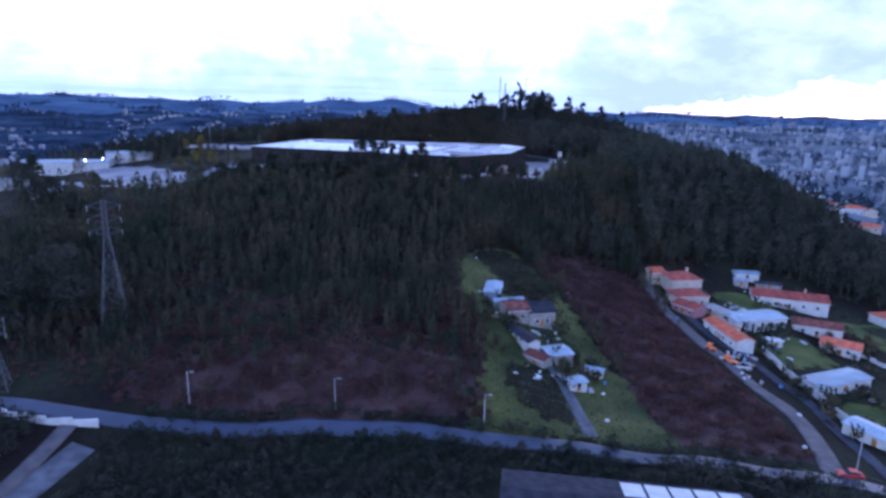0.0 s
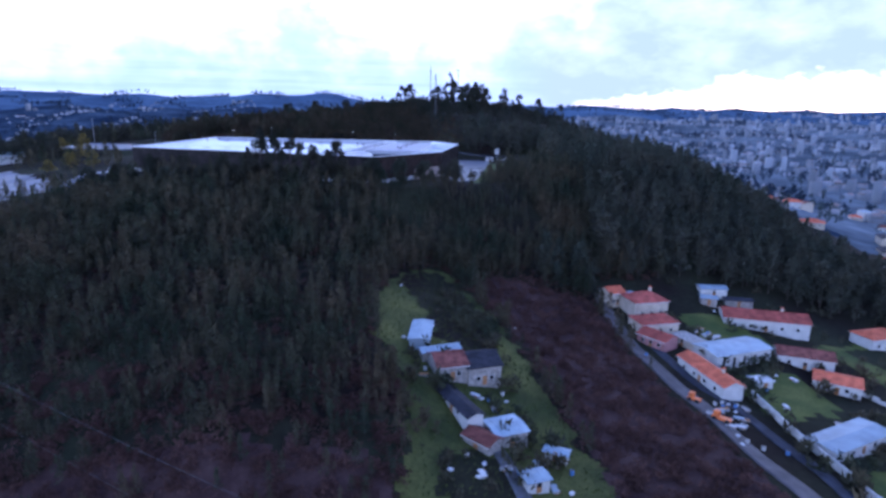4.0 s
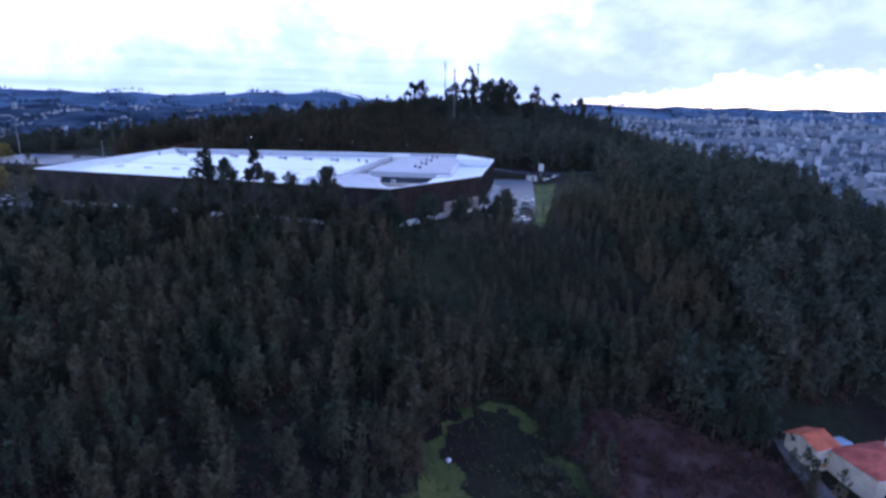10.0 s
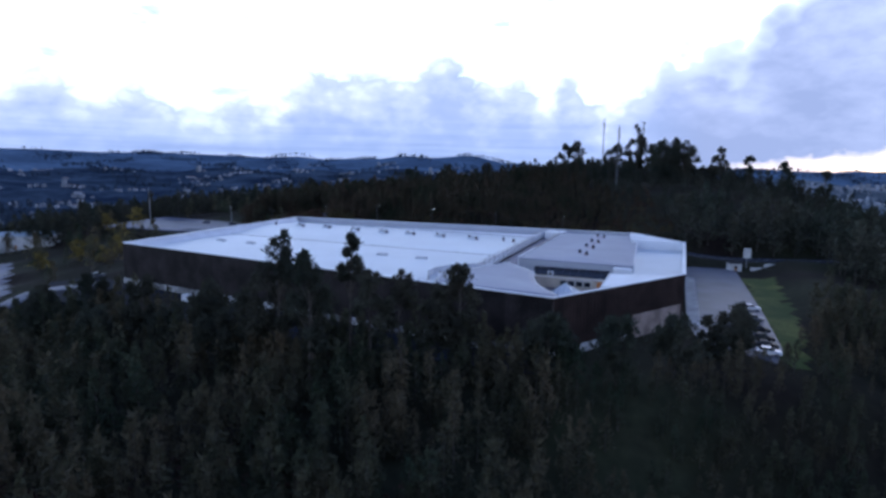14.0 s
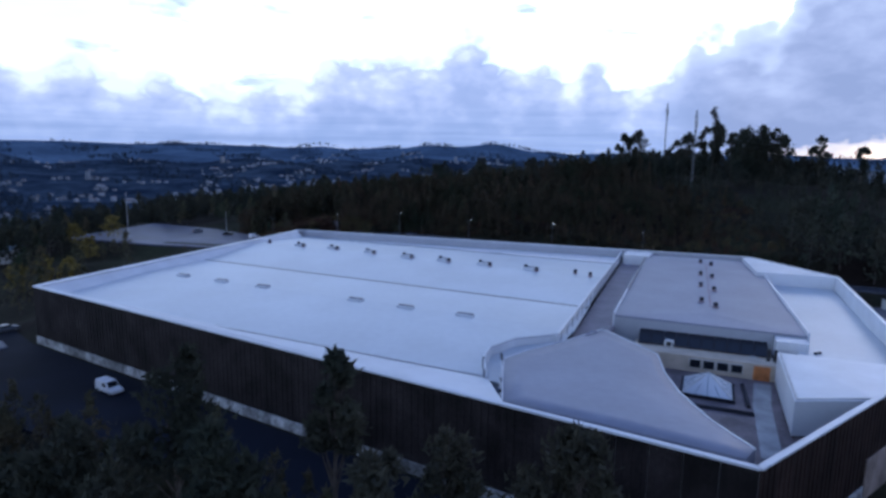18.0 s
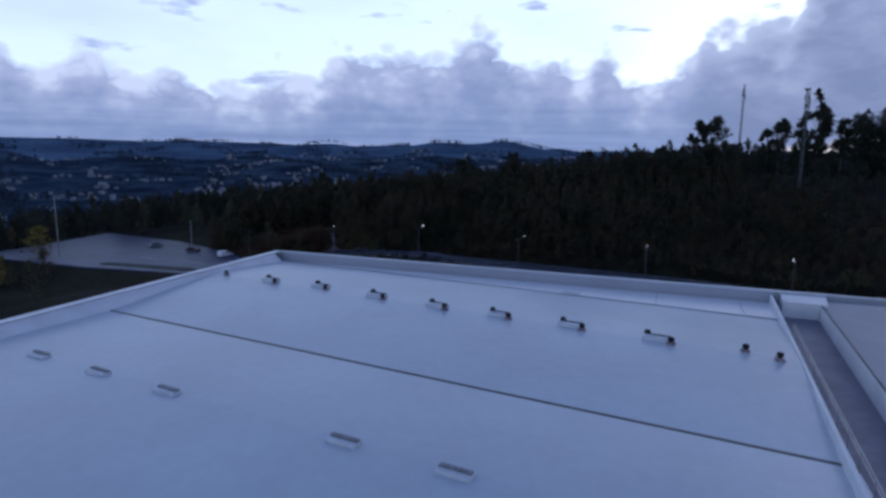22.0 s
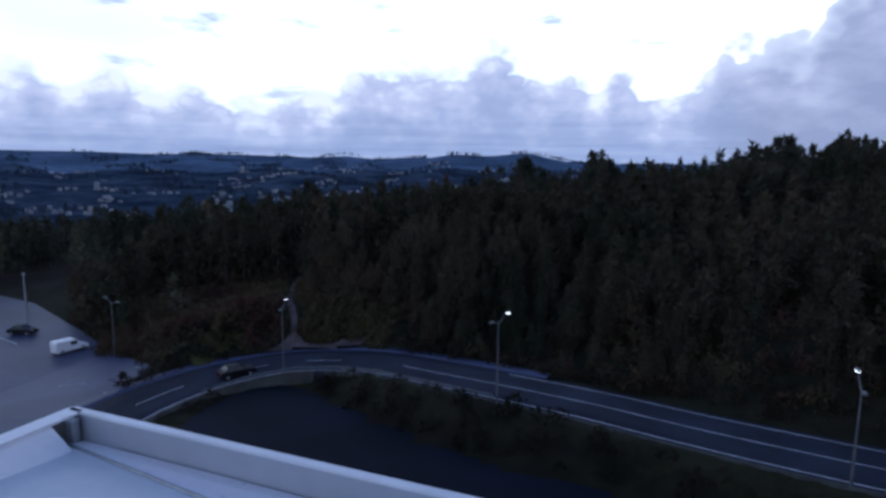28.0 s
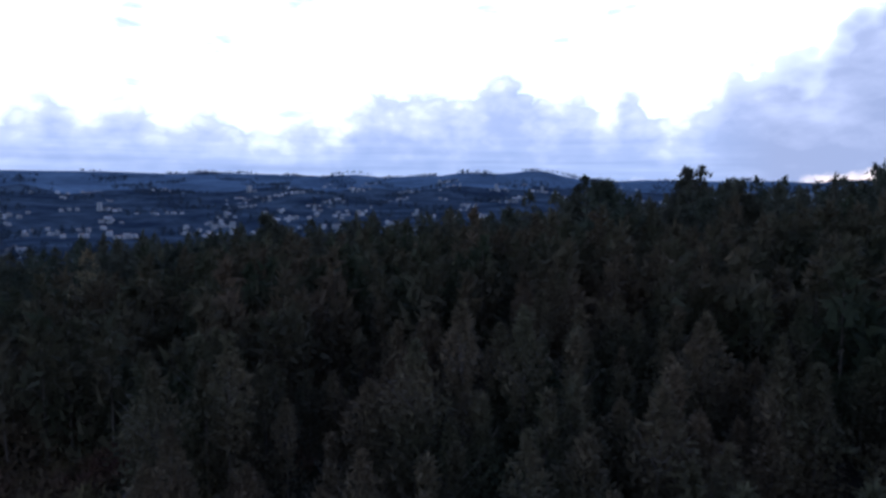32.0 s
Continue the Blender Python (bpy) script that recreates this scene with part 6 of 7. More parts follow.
def tree_shape(seed, n, h, r, base, taper, size, limbs=0):
    """Trunk (with limbs) and leaves of one tree, as arrays."""
    rng = np.random.RandomState(seed)
    lv, lf = leaf_cloud(n, rng, h, r, base, taper, size)
    sides = 3 if n < 400 else 5
    k = np.arange(sides) * 6.283 / sides
    ring = np.stack([np.cos(k), np.sin(k), 0 * k], -1)
    tr = 0.014 * h
    V = [ring * tr - (0, 0, 0.8), ring * tr * 0.6 + (0.02 * h, 0, h * 0.45), ring * tr * 0.2 + (0, 0, h * 0.9)]
    rods = [(0, 1), (1, 2)]
    for _ in range(limbs):
        a, z0 = rng.uniform(0, 6.28), rng.uniform(0.3, 0.7) * h
        p, q = np.array([0, 0, z0]), np.array([np.cos(a) * r * 0.7, np.sin(a) * r * 0.7, z0 + 0.18 * h])
        rods.append((len(V), len(V) + 1))
        V += [ring * tr * 0.4 + p, ring * tr * 0.12 + q]
    tf = []
    for a, b in rods:
        for i in range(sides):
            j = (i + 1) % sides
            tf += [(a * sides + i, a * sides + j, b * sides + j), (a * sides + i, b * sides + j, b * sides + i)]
    return np.vstack(V), np.array(tf), lv, lf


def gum_shape(seed, h, r, base, clumps, n, size):
    """An open crown: bare limbs that end in loose leaf clumps of uneven size."""
    rng = np.random.RandomState(seed)
    k = np.arange(5) * 6.283 / 5
    ring = np.stack([np.cos(k), np.sin(k), 0 * k], -1)
    tr = 0.012 * h
    lean = rng.uniform(-0.03, 0.03, 2) * h
    mid = np.array([lean[0], lean[1], h * 0.55])
    V = [ring * tr - (0, 0, 0.8), ring * tr * 0.65 + mid, ring * tr * 0.2 + np.array([lean[0] * 0.5, -lean[1], h * 0.93])]
    rods, L = [(0, 1), (1, 2)], []
    for i in range(clumps):
        u = rng.uniform(0, 1) if i else 1.0
        s = r * rng.uniform(0.26, 0.6)
        z = base + (h - base - 1.1 * s) * u
        a, d = rng.uniform(0, 6.28), r * (0.2 + 0.85 * math.sin(math.pi * (0.12 + 0.8 * u))) * rng.uniform(0.35, 1.0)
        c = np.array([np.cos(a) * d, np.sin(a) * d, z])
        rods.append((len(V), len(V) + 1))
        V += [ring * tr * 0.35 + (c[0] * 0.1 + mid[0] * 0.5, c[1] * 0.1 + mid[1] * 0.5, max(z - 0.16 * h, 0.25 * h)), ring * tr * 0.12 + c]
        lv, _ = leaf_cloud(n, rng, s * 1.05, s, -s * 0.8, 0.4, size)
        L.append(lv + c)
    tf = []
    for a, b in rods:
        for i in range(5):
            j = (i + 1) % 5
            tf += [(a * 5 + i, a * 5 + j, b * 5 + j), (a * 5 + i, b * 5 + j, b * 5 + i)]
    lv = np.vstack(L)
    return np.vstack(V), np.array(tf), lv, np.arange(len(lv)).reshape(-1, 3)


def wood(name, xy, shapes, leaf, label, rng, low=0.75, high=1.25, kind="woodland", grow=None):
    """One mesh of many trees of the given shapes, for woods beyond counting."""
    x, y = xy[:, 0], xy[:, 1]
    z = ground(x, y)
    pick = rng.randint(0, len(shapes), len(x))
    V, F, I, o = [], [], [], 0
    for s, (tv, tf, lv, lf) in enumerate(shapes):
        w = np.where(pick == s)[0]
        v0 = np.vstack([tv, lv])
        f0 = np.vstack([tf, lf + len(tv)])
        idx = np.r_[np.ones(len(tf), int), np.zeros(len(lf), int)]
        a, k = rng.uniform(0, 6.28, len(w)), rng.uniform(low, high, len(w))
        if grow:
            k = k * grow(x[w], y[w])
        c, sn = np.cos(a) * k, np.sin(a) * k
        vx = v0[None, :, 0] * c[:, None] - v0[None, :, 1] * sn[:, None] + x[w][:, None]
        vy = v0[None, :, 0] * sn[:, None] + v0[None, :, 1] * c[:, None] + y[w][:, None]
        vz = v0[None, :, 2] * k[:, None] * rng.uniform(0.85, 1.2, len(w))[:, None] + z[w][:, None]
        V.append(np.stack([vx, vy, vz], -1).reshape(-1, 3))
        F.append((f0[None] + (np.arange(len(w)) * len(v0))[:, None, None] + o).reshape(-1, 3))
        I.append(np.tile(idx, len(w)))
        o += len(w) * len(v0)
    ob = arrays(name, np.vstack(V), np.vstack(F), [leaf, "bark"], index=np.concatenate(I))
    return tagged(ob, label, kind, kind="stuff")


def scatter(n, x0, x1, y0, y1, rng, keep):
    p = np.column_stack([rng.uniform(x0, x1, n), rng.uniform(y0, y1, n)])
    return p[keep(p[:, 0], p[:, 1])]


FIELD = [(7, 110), (49.5, 108), (49, 128), (46, 150), (42, 185), (37, 212), (28, 236), (20, 234), (10, 220), (6, 200), (7, 176), (12, 160), (13, 137)]
BRACKEN = [(50, 108), (75, 106), (80, 130), (78.5, 150), (76, 176), (75, 200), (76, 226), (60, 232), (46, 236), (36, 228), (45, 186), (48, 150)]
HOMES = [(74, 106), (150, 90), (200, 110), (190, 226), (145, 246), (112, 246), (78, 238)]
HALL_ZONE = [(-132, 334), (-123, 315), (-64, 300), (0.6, 285.0), (20, 286), (40, 296), (60, 320), (78, 386), (104, 402), (104, 424), (40, 430), (-96, 466), (-112, 470)]
SERVICE = bend([(-116, 336), (-124, 324), (-136, 313), (-160, 311), (-190, 322), (-230, 350), (-262, 380)], 6)


def near_line(x, y, line, r):
    k = np.zeros(np.shape(x), bool)
    for p in line:
        k |= np.hypot(x - p[0], y - p[1]) < r
    return k


def free(x, y):
    """Where trees may stand: not on the yards, the fields, the roads or among the houses."""
    k = in_poly(x, y, HALL_ZONE) | in_poly(x, y, FIELD) | in_poly(x, y, BRACKEN) | in_poly(x, y, HOMES) | (inside(x, y, LOT, 6) > 0.2)
    k |= near_line(x, y, RING[::2], 6.6) | near_line(x, y, SERVICE, 5) | near_line(x, y, path, 3.0) | in_poly(x, y, [(-103, 462), (-84, 462), (-86, 470), (-99, 472)])
    return ~k & ((y > 121) | (x > 160))


def thin(x, y):
    """Share of trees that grow: the wood is open and bracken-brown above the lane and beside the fields."""
    k = np.clip((y - 122 + 0.25 * np.clip(-60 - x, 0, 80)) / 36, 0.3, 1)
    return k * np.clip(0.85 + 0.4 * wavy(x, y, 45, 31), 0.25, 1)


def young(x, y):
    """Lower growth before the forecourt, beside the road and on the near side of the hill."""
    k = 1 - 0.42 * inside(x, y, [(12, 262), (66, 262), (66, 308), (12, 308)], 8)
    k = k * np.clip(0.66 + 0.34 * (y - 150) / 80, 0.45, 1.0)
    d = np.full(np.shape(x), 1e9)
    for p in RING[::3]:
        d = np.minimum(d, np.hypot(x - p[0], y - p[1]))
    k = k * np.clip(0.3 + (d - 6) / 32, 0.3, 0.9)
    return k * (1 - 0.5 * np.clip((x + 40) / 50, 0, 1) * np.clip((548 - y) / 25, 0, 1) * (y > 425))


rng = np.random.RandomState(7)
SLIM = [tree_shape(s, 175, 7.6 + s * 0.55, 1.7 + 0.12 * s, 0.5, 0.62, 0.50) for s in range(5)]
BROAD = [tree_shape(20 + s, 190, 11.0 + s, 3.1, 1.4, 0.5, 0.85) for s in range(4)]
FINE = [tree_shape(40 + s, 1500, 9.5 + s, 2.5, 0.3, 0.55, 0.30, 5) for s in range(4)]
MIDDLE = [tree_shape(50 + s, 220, 9.5 + s, 2.6, 0.3, 0.5, 0.72, 1) for s in range(4)]
BUSH = [tree_shape(60 + s, 24, 1.5, 1.1, 0.0, 0.4, 0.5) for s in range(3)]
FERN = [tree_shape(65 + s, 34, 0.9, 1.2, 0.0, 0.4, 0.32) for s in range(3)]
BUSH_FINE = [tree_shape(70 + s, 60, 1.5, 1.1, 0.0, 0.4, 0.26) for s in range(3)]
M["scrub_brown"] = material("brown_scrub", (0.108, 0.058, 0.047), 0.9, vary=0.4, scale=0.12, bump=0, other=(0.096, 0.086, 0.042), island=0.25, spec=0.1, thin=0.3)
M["scrub_dark"] = material("dark_scrub", (0.022, 0.022, 0.014), 0.9, vary=0.4, scale=0.15, bump=0, other=(0.034, 0.026, 0.017), island=0.25, spec=0.1)
FAR_TREE = [tree_shape(80 + s, 30, 11.0, 4.0, 0.5, 0.4, 2.2) for s in range(3)]

p = scatter(13000, -190, 110, 121, 335, rng, free)
p = p[(rng.uniform(0, 1, len(p)) < thin(p[:, 0], p[:, 1])) & ~in_poly(p[:, 0], p[:, 1], [(-210, 300), (-118, 312), (-122, 345), (-210, 400)]) & ((rng.uniform(0, 1, len(p)) < 0.15) | (p[:, 0] > -104 - 0.15 * (335 - p[:, 1])) | (p[:, 1] < 215))]
wood("eucalyptus_wood", p, SLIM, "leaf", "dense young eucalyptus wood, dark green over brown bracken", rng, 0.5, 1.25, grow=young)
p = scatter(1900, 60, 260, 225, 450, rng, lambda x, y: free(x, y) & ~in_poly(x, y, [(50, 240), (86, 240), (96, 330), (100, 404), (70, 380), (50, 310)]))
wood("ridge_wood", p, BROAD, "leaf_dark", "tall dark mixed wood on the slope beside the hall", rng, 0.8, 1.3)
p = scatter(3000, -150, 60, 440, 560, rng, lambda x, y: free(x, y) & (y > 444) & (x < 40) & ~in_poly(x, y, [(-128, 464), (-100, 462), (-103, 476), (-106, 482), (-118, 494), (-142, 488)]) & (np.hypot(x + 75, y - 470) < 125))
near_wood = p[np.argsort(np.hypot(p[:, 0] + 78, (p[:, 1] - 476) * 0.9))]
wood("roadside_wood", near_wood[284:], MIDDLE, "leaf_brown", "dense dark wood beside the curving road", rng, 0.65, 1.2, grow=young)
p = scatter(3500, -260, 220, 425, 690, rng, lambda x, y: free(x, y) & ~((y < 560) & (x < 40) & (np.hypot(x + 75, y - 470) < 125)))
wood("hill_wood", p, BROAD, "leaf_dark", "dense dark mixed wood covering the hill", rng, grow=young)
p = scatter(600, -330, -120, 250, 700, rng, lambda x, y: free(x, y) & ~in_poly(x, y, [(-265, 420), (-205, 340), (-168, 292), (-130, 285), (-130, 330), (-160, 360), (-200, 400)]) & ~((x > -152) & (y > 385) & (y < 460)))
wood("west_wood", p, BROAD, "leaf", "scattered dark trees round the yards", rng, 0.5, 0.9)
p = scatter(5200, -125, 60, 424, 476, rng, lambda x, y: near_line(x, y, RING[::2], 13) & ~near_line(x, y, RING[::2], 5.4) & ~in_poly(x, y, YARD) & ~in_poly(x, y, [(-103, 462), (-84, 462), (-85, 472), (-99, 477)]) & (inside(x, y, LOT, 3) < 0.1) & (x > -113) & ~((x < -98) & (y < 446)) & (y > 425 - 0.15 * x))
wood("verge_scrub", p, BUSH_FINE, "scrub_dark", "dark low scrub crowding the road's verge", rng, 0.4, 1.3, "undergrowth")
# trees among the town houses, haze in the leaf colour
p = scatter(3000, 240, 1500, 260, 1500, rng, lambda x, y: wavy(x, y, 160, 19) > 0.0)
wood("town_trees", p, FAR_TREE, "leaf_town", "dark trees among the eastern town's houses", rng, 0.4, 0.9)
# bracken and scrub, knee to head high
p = scatter(7000, -160, 110, 118, 260, rng, lambda x, y: (free(x, y) | in_poly(x, y, BRACKEN)) & (y > 117))
p = np.vstack([p, scatter(4200, 36, 82, 106, 236, rng, lambda x, y: in_poly(x, y, BRACKEN) & (wavy(x, y, 9, 77) > -0.1)), scatter(2600, -68, 12, 117, 160, rng, lambda x, y: wavy(x, y, 11, 78) > 0)])
wood("bracken", p, FERN, "bracken", "rust-brown dead bracken between the trees", rng, 0.6, 1.4, "undergrowth")
p = scatter(3000, -150, 60, 436, 520, rng, lambda x, y: free(x, y) & ~in_poly(x, y, YARD))
p = np.vstack([p, scatter(2600, -142, -80, 462, 496, rng, lambda x, y: in_poly(x, y, [(-128, 464), (-101, 461), (-86, 466), (-84, 476), (-100, 486), (-118, 496), (-142, 488)]) & ~in_poly(x, y, DIRT) & (~in_poly(x, y, BEND_VERGE) | (wavy(x, y, 3.0, 41) > 0.35)) & ~near_line(x, y, path, 1.3) & ~near_line(x, y, RING[::2], 5.6))])
wood("roadside_scrub", p, BUSH_FINE, "scrub_brown", "low brown scrub along the road's verge", rng, 0.6, 1.5, "undergrowth")
def below_lane(x, y):
    """The dark scrub below the lane, but for the low house's plot and the side roads."""
    side = np.interp(x, [q[0] for q in lane], [q[1] for q in lane])
    return (y < side - 2.6) & ~in_poly(x, y, [(10, 97), (58, 92), (56, 72), (8, 78)]) & ~in_poly(x, y, [(-77, 112), (-64, 112), (-61, 100), (-66, 76), (-90, 66), (-88, 74), (-77, 90)])


p = scatter(6500, -110, 110, 62, 114, rng, below_lane)
p = np.vstack([p, scatter(2600, -60, 80, 96, 121, rng, lambda x, y: near_line(x, y, lane, 4.0) & ~near_line(x, y, lane, 2.5) & ~((np.abs(x - 33) < 2.2) & (y > 104)) & ~((x > 72) & (y > 98)))])
wood("lane_scrub", p, BUSH_FINE, "leaf_dark", "dark scrub and brambles along the lane", rng, 0.45, 1.6, "undergrowth")
# woods scattered over the far land, their leaves blued to imitate haze
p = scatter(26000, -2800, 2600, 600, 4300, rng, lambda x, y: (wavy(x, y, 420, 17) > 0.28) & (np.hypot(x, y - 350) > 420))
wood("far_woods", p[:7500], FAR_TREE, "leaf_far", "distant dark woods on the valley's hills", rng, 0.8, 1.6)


# ---- single trees that stand out ----
def tree(name, at, h, r, base, taper, n, size, leaf, label, category="tree", limbs=5, seed=1, clumps=0):
    tv, tf, lv, lf = gum_shape(seed, h, r, base, clumps, n, size) if clumps else tree_shape(seed, n, h, r, base, taper, size, limbs)
    t = thing(name, at, label, category)
    if clumps:
        stem = arrays("trunk", tv[:15], tf[:20], ["bark"], t)
        for i in range(clumps):
            arrays("limb", tv[15 + 10 * i : 25 + 10 * i], tf[:10], ["bark"], stem)
    else:
        arrays("trunk", tv, tf, ["bark"], t)
    arrays("crown", lv, lf, [leaf], t)
    return t


def at_ground(x, y, dz=0.0):
    return (x, y, float(ground(x, y)) + dz)


k = 100
for x, y, top, r, base, taper, nm in ((-29.3, 284.2, 78.2, 1.7, 0.66, 0.3, "tall slender eucalyptus with a tufted crown"), (-40.2, 280.5, 78.6, 3.7, 0.35, 0.45, "dark tall eucalyptus below the yard"),
                                      (-33.2, 275.5, 76.5, 3.0, 0.35, 0.5, "dark eucalyptus below the yard"), (-11, 285, 73.8, 3.8, 0.25, 0.35, "broad dark tree in front of the hall"),
                                      (-20.9, 285, 72.2, 2.6, 0.3, 0.4, "dark bushy tree before the hall"), (-15.5, 284, 70.5, 2.8, 0.25, 0.4, "dark bushy tree before the hall"),
                                      (-24.5, 280, 73, 2.4, 0.35, 0.4, "dark bushy tree before the hall"), (-45, 281, 71, 3.0, 0.3, 0.4, "dark bushy tree before the hall"), (-57, 287, 69, 3.0, 0.3, 0.4, "dark bushy tree before the hall"),
                                      (-72, 291, 68, 3.2, 0.3, 0.4, "dark bushy tree before the hall"), (-86, 296, 67, 3.2, 0.3, 0.4, "dark bushy tree before the hall"), (3, 280, 68, 3.4, 0.25, 0.4, "dark bushy tree before the hall"),
                                      (14, 284, 67, 3.2, 0.25, 0.4, "dark bushy tree before the hall"), (24, 290, 66, 3.0, 0.2, 0.4, "dark bushy tree beside the forecourt"),
                                      (-96, 294, 63.5, 3.0, 0.15, 0.4, "dark bushy tree before the hall"), (-78, 286, 63, 3.2, 0.15, 0.4, "dark bushy tree before the hall"), (-64, 288, 64, 3.0, 0.15, 0.4, "dark bushy tree before the hall"), (-104, 302, 62.5, 2.8, 0.15, 0.4, "dark bushy tree before the hall"),
                                      (-51, 280, 65, 3.2, 0.15, 0.4, "dark bushy tree before the hall"), (-112, 296, 61.5, 3.2, 0.15, 0.4, "dark bushy tree before the hall"), (-88, 302, 60.5, 2.6, 0.1, 0.4, "dark low tree at the yard's edge"), (38, 303, 65.5, 3.0, 0.1, 0.4, "dark round tree beside the forecourt"), (33, 301, 63.5, 2.4, 0.1, 0.4, "dark round tree beside the forecourt")):
    g0 = at_ground(x, y)
    h = top - g0[2]
    tree("eucalyptus", g0, h, r * 1.15, base * h, taper, 250, 0.42, "leaf_dark", nm, seed=k, clumps=13 if r < 3 else 21)
    k += 1
# crest of the hill: tall gum trees among the masts
for x, y, top, r, base, n in ((60.6, 549, 115.4, 3.4, 0.45, 13), (63.6, 552, 110, 2.8, 0.45, 9), (57, 551, 107.5, 2.6, 0.5, 7), (68.7, 547, 104.5, 2.6, 0.55, 6), (73.7, 545, 107.5, 5.4, 0.2, 22), (79.0, 544, 108.2, 6.0, 0.2, 24), (84.6, 542, 106.6, 5.2, 0.2, 20),
                              (88.3, 540, 103.5, 3.0, 0.4, 8), (104, 540, 103, 2.6, 0.5, 7), (101, 543, 98, 2.2, 0.5, 5), (27, 556, 106, 3.2, 0.45, 9), (24, 558, 103.5, 2.8, 0.4, 8), (19.3, 552, 104, 2.4, 0.5, 6), (49.8, 553, 105, 3.0, 0.5, 8), (45.6, 556, 101, 2.4, 0.5, 5),
                              (-55.9, 593, 91, 4.0, 0.4, 10), (-24, 519, 92, 3.4, 0.35, 10), (-78.5, 596, 89, 4.6, 0.3, 12), (-143, 566, 80.5, 3.6, 0.3, 9), (-55.3, 563.5, 88, 3.2, 0.4, 9), (-52, 566, 88, 3.0, 0.4, 8), (-75.5, 556, 88, 3.4, 0.3, 10), (112, 520, 98, 2.6, 0.5, 6), (126, 510, 95, 3.0, 0.4, 8), (3.7, 615, 96, 3.2, 0.4, 9), (12, 590, 95, 3.0, 0.4, 9), (140, 500, 91, 2.6, 0.4, 7)):
    g0 = at_ground(x, y)
    h = top - g0[2]
    tree("gum_tree", g0, h, r * 1.2, base * h * 0.72, 0.3, 170, 0.6, "leaf_dark", "tall open-crowned gum tree on the hill's crest", seed=k, clumps=n + (16 if r > 4 else 7))
    k += 1
for x, y, h, r in ((-163, 384, 8, 4.2), (-157, 396, 7, 3.8), (-172, 402, 7.5, 4.0), (-180, 430, 8, 4.5), (-188, 452, 9, 5.0), (-195, 440, 8, 4.5), (-168, 372, 6, 3.5), (-150, 380, 5.5, 3.2)):
    tree("yellow_tree", at_ground(x, y), h, r, 0.5, 0.35, 380, 0.7, "leaf_yellow", "low broad tree with yellow autumn leaves", seed=k)
    k += 1
for x, y, h, r in ((-106, 160, 16.5, 9.5), (-117, 154, 15, 8.5), (-96, 150, 11, 6.5), (-112, 138, 14, 7.5), (-183, 262, 25, 6.5), (-196, 270, 22, 6.0), (-172, 256, 17, 6.5), (-206, 258, 20, 7.0), (-150, 236, 12, 6.0)):
    tree("oak_tree", at_ground(x, y), h, r, 2.0, 0.35, 1500, 0.8, "leaf_dark", "large round dark oak above the lane", seed=k)
    k += 1
made = []
for s in range(4):
    tv, tf, lv, lf = FINE[s]
    t = thing("roadside_tree", at_ground(*near_wood[s]), "slender dark green tree in the roadside wood", "tree", "roadside trees", 40 * s)
    arrays("trunk", tv, tf, ["bark"], t)
    arrays("crown", lv, lf, ["leaf_brown"], t)
    made.append(t)
rest = near_wood[4:284]
for i, (x, y) in enumerate(rest):
    s = rng.uniform(0.7, 1.15) * float(young(np.array([x]), np.array([y]))[0])
    copy_thing(made[i % 4], pose(*at_ground(x, y), 0, 0, rng.uniform(0, 360)) @ Matrix.Diagonal((s, s, s, 1)))

# meadows and lawns
M["verge_turf"] = material("verge_turf", (0.026, 0.030, 0.011), 0.9, vary=0.4, scale=0.25, fine=1.5, bump=0.3, other=(0.072, 0.068, 0.020), spec=0.15)
draped("verge", BEND_VERGE, 0.5, 0.12, "verge_turf", "olive grass verge outside the road's bend", "verge", 0.8, 6)
draped("meadow", FIELD, 0.8, 0.06, "grass_turf", "mown yellow-green meadow round the old farmhouse", "meadow", 1.4)
draped("farm_plot", [(12, 221), (20, 232), (28, 233), (36, 208), (38, 190), (35, 175), (23, 176), (20, 192), (17, 206)], 0.6, 0.10, "soil", "dark overgrown garden plot behind the sheds", "garden", 1.5, 5)
draped("farm_plot", [(16, 140), (29, 140), (31.5, 126), (30, 114), (20, 122)], 0.6, 0.10, "soil", "dark bare plot beside the driveway", "garden", 1.5, 8)
draped("bracken_slope", [(-68, 119), (7, 117), (11, 130), (4, 138), (-30, 137), (-68, 133)], 2.0, 0.05, "bracken_soil", "red-brown bracken slope above the lane", "field", 2.0, 12)
draped("bracken_slope", [(-128, 212), (-100, 222), (-98, 252), (-122, 264), (-142, 240)], 2.0, 0.05, "bracken_soil", "bare red-brown slope beside the wood", "field", 2.0, 4)
draped("bracken_field", BRACKEN, 2.0, 0.05, "bracken_soil", "red-brown bracken field sloping to the lane", "field", 0.6)
draped("grass_bank", [(45, 301), (48, 297), (58, 322), (77, 388), (68, 390), (56, 340)], 1.5, 0.12, "lawn_turf", "green grass bank beside the parked cars", "lawn", 0.8)
for o, w in (([(103, 222), (120, 222), (126, 203), (103, 200)], "lawn"), ([(97, 184), (118, 186), (120, 166), (99, 160)], "lawn"), ([(140, 205), (190, 222), (195, 150), (150, 140)], "field"), ([(100, 140), (140, 150), (150, 120), (100, 108)], "field")):
    draped(w, o, 2.0, 0.07, "lawn_turf", "green grass between the houses", w, 1.2)
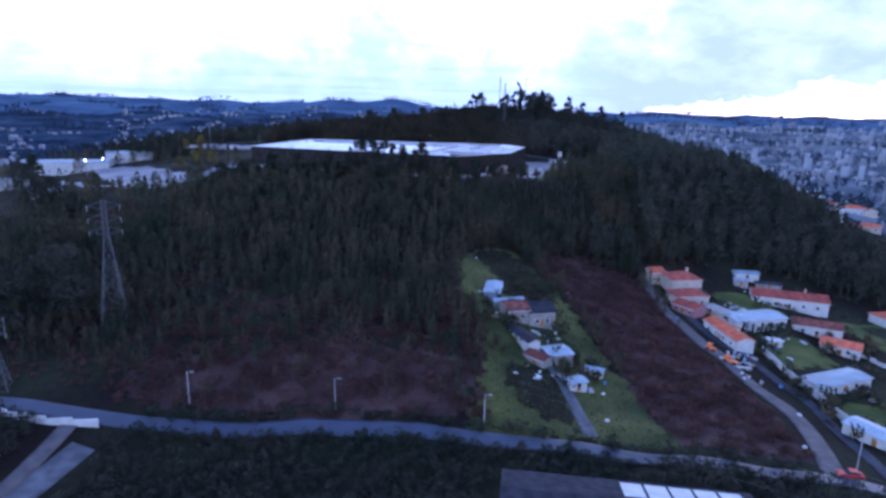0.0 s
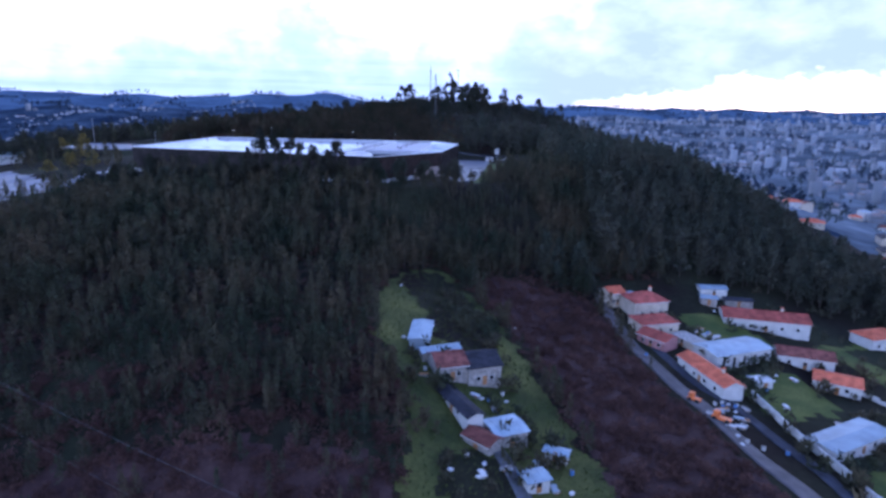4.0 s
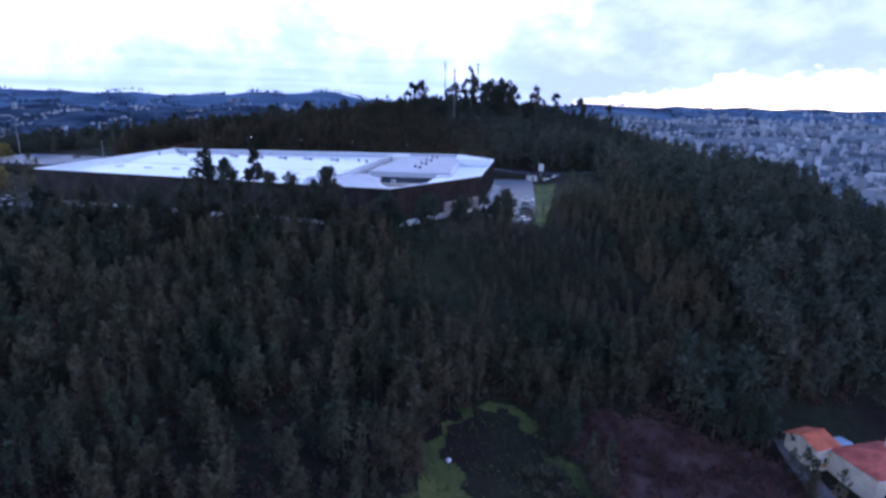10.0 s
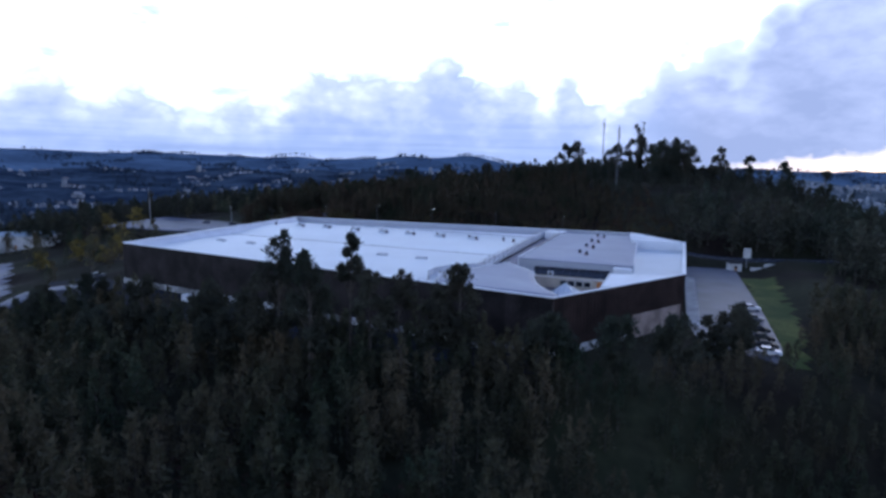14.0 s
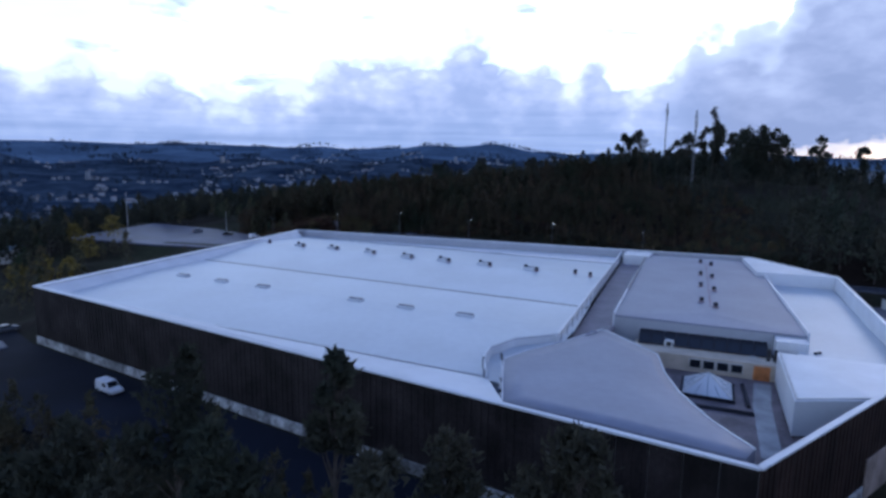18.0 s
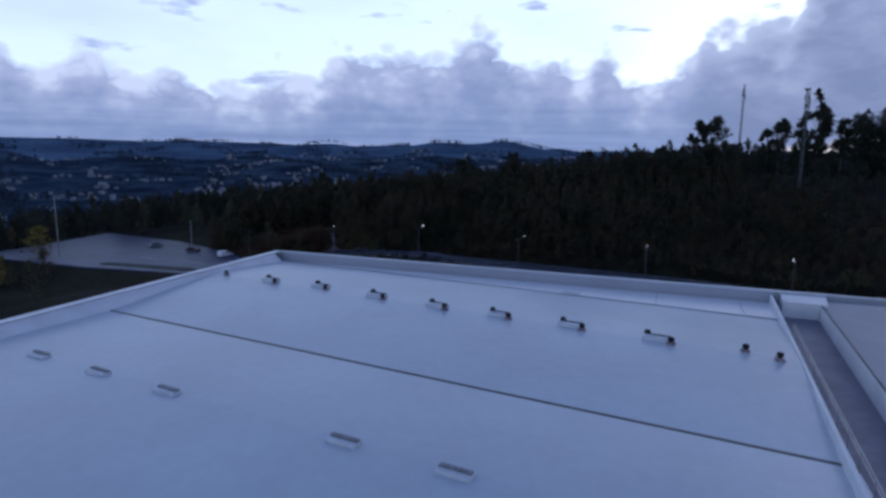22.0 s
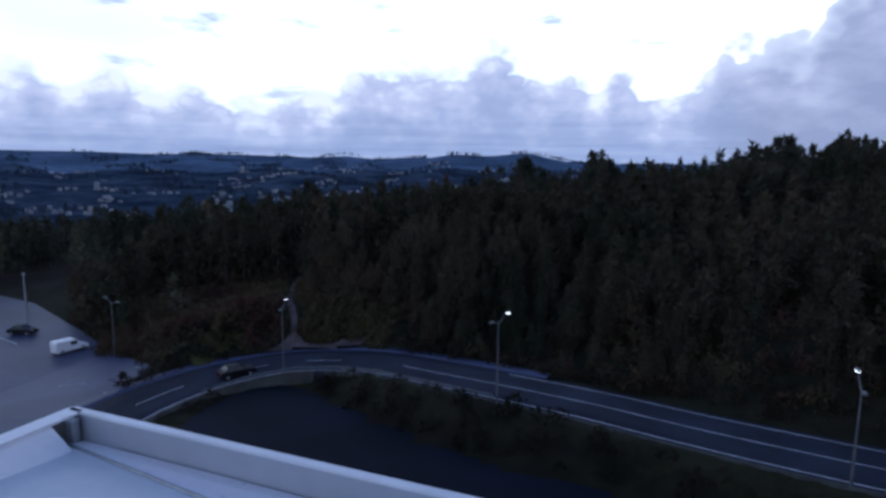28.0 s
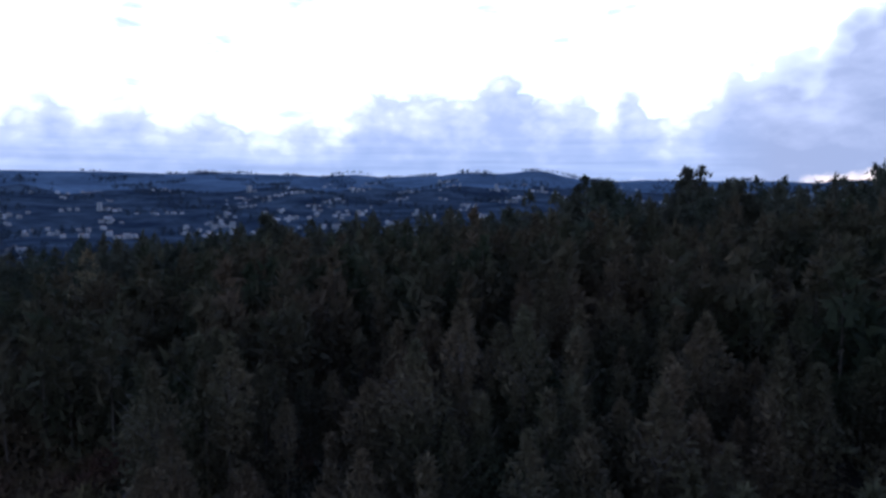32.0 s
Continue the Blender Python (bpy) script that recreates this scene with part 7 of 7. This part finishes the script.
for o in ([(95, 158), (108, 160), (110, 150), (96, 146)], [(94, 190), (100, 200), (118, 196), (122, 188), (100, 182)], [(84, 150), (88, 150), (86, 190), (81, 200), (81, 170)], [(150, 205), (180, 214), (184, 190), (154, 186)], [(96, 128), (112, 130), (116, 118), (98, 114)]):
    draped("yard_patch", o, 1.0, 0.13, "soil", "trodden dark earth between the houses", "garden", 1.0, 3)
draped("verge", [(36, 412.8), (0, 424), (-57, 441.3), (-70, 444.6), (-80.5, 450), (-88, 454.2), (-84, 456.5), (-60, 447), (-30, 436), (0, 428), (30, 424), (42, 420)], 0.75, 0.12, "grass_dull", "dull green-brown verge between road and yard", "verge", 0.5)
p = scatter(9000, 4, 52, 106, 246, rng, lambda x, y: in_poly(x, y, FIELD))
n = len(p)
q = rng.uniform(-0.25, 0.25, (n, 2))
z = ground(p[:, 0], p[:, 1])
v = np.stack([np.column_stack([p - q, z]), np.column_stack([p + q, z]), np.column_stack([p + rng.uniform(-0.2, 0.2, (n, 2)), z + rng.uniform(0.25, 0.6, n)])], 1).reshape(-1, 3)
tagged(arrays("meadow_tufts", v, np.arange(3 * n).reshape(-1, 3), ["grass"]), "loose grass tufts over the meadow", "grass", kind="stuff")
# shrubs in the gardens and overgrown plots
p = scatter(2600, 10, 190, 106, 246, rng, lambda x, y: (in_poly(x, y, [(17, 218), (31, 222), (37, 192), (35, 176), (22, 190)]) | in_poly(x, y, [(27, 162), (36, 164), (37, 150), (34, 128), (30, 150)]) & (rng.uniform(0, 1, len(x)) < 0.5)
                                                            | in_poly(x, y, [(16, 141), (28, 139), (29, 128), (20, 122)]) & (rng.uniform(0, 1, len(x)) < 0.4) | (in_poly(x, y, HOMES) & (x > 96) & (wavy(x, y, 26, 41) > 0.55))))
q = np.vstack([scatter(n, x0, x1, y0, y1, rng, lambda x, y: wavy(x, y, 7, 55) > 0.2) for n, x0, x1, y0, y1 in ((60, 30, 42, 133, 147), (60, 13, 22, 140, 176), (70, 28, 38, 150, 200), (60, 92, 100, 118, 158), (60, 96, 104, 160, 220), (80, 104, 150, 172, 196), (60, 104, 140, 128, 150))])
wood("overgrown_bushes", q, BUSH, "leaf", "dark rounded bushes crowding the farm sheds and garden walls", rng, 1.0, 2.2, "shrubs")
wood("garden_shrubs", p, BUSH, "leaf", "dark garden shrubs and overgrown beds", rng, 0.6, 1.6, "shrubs")
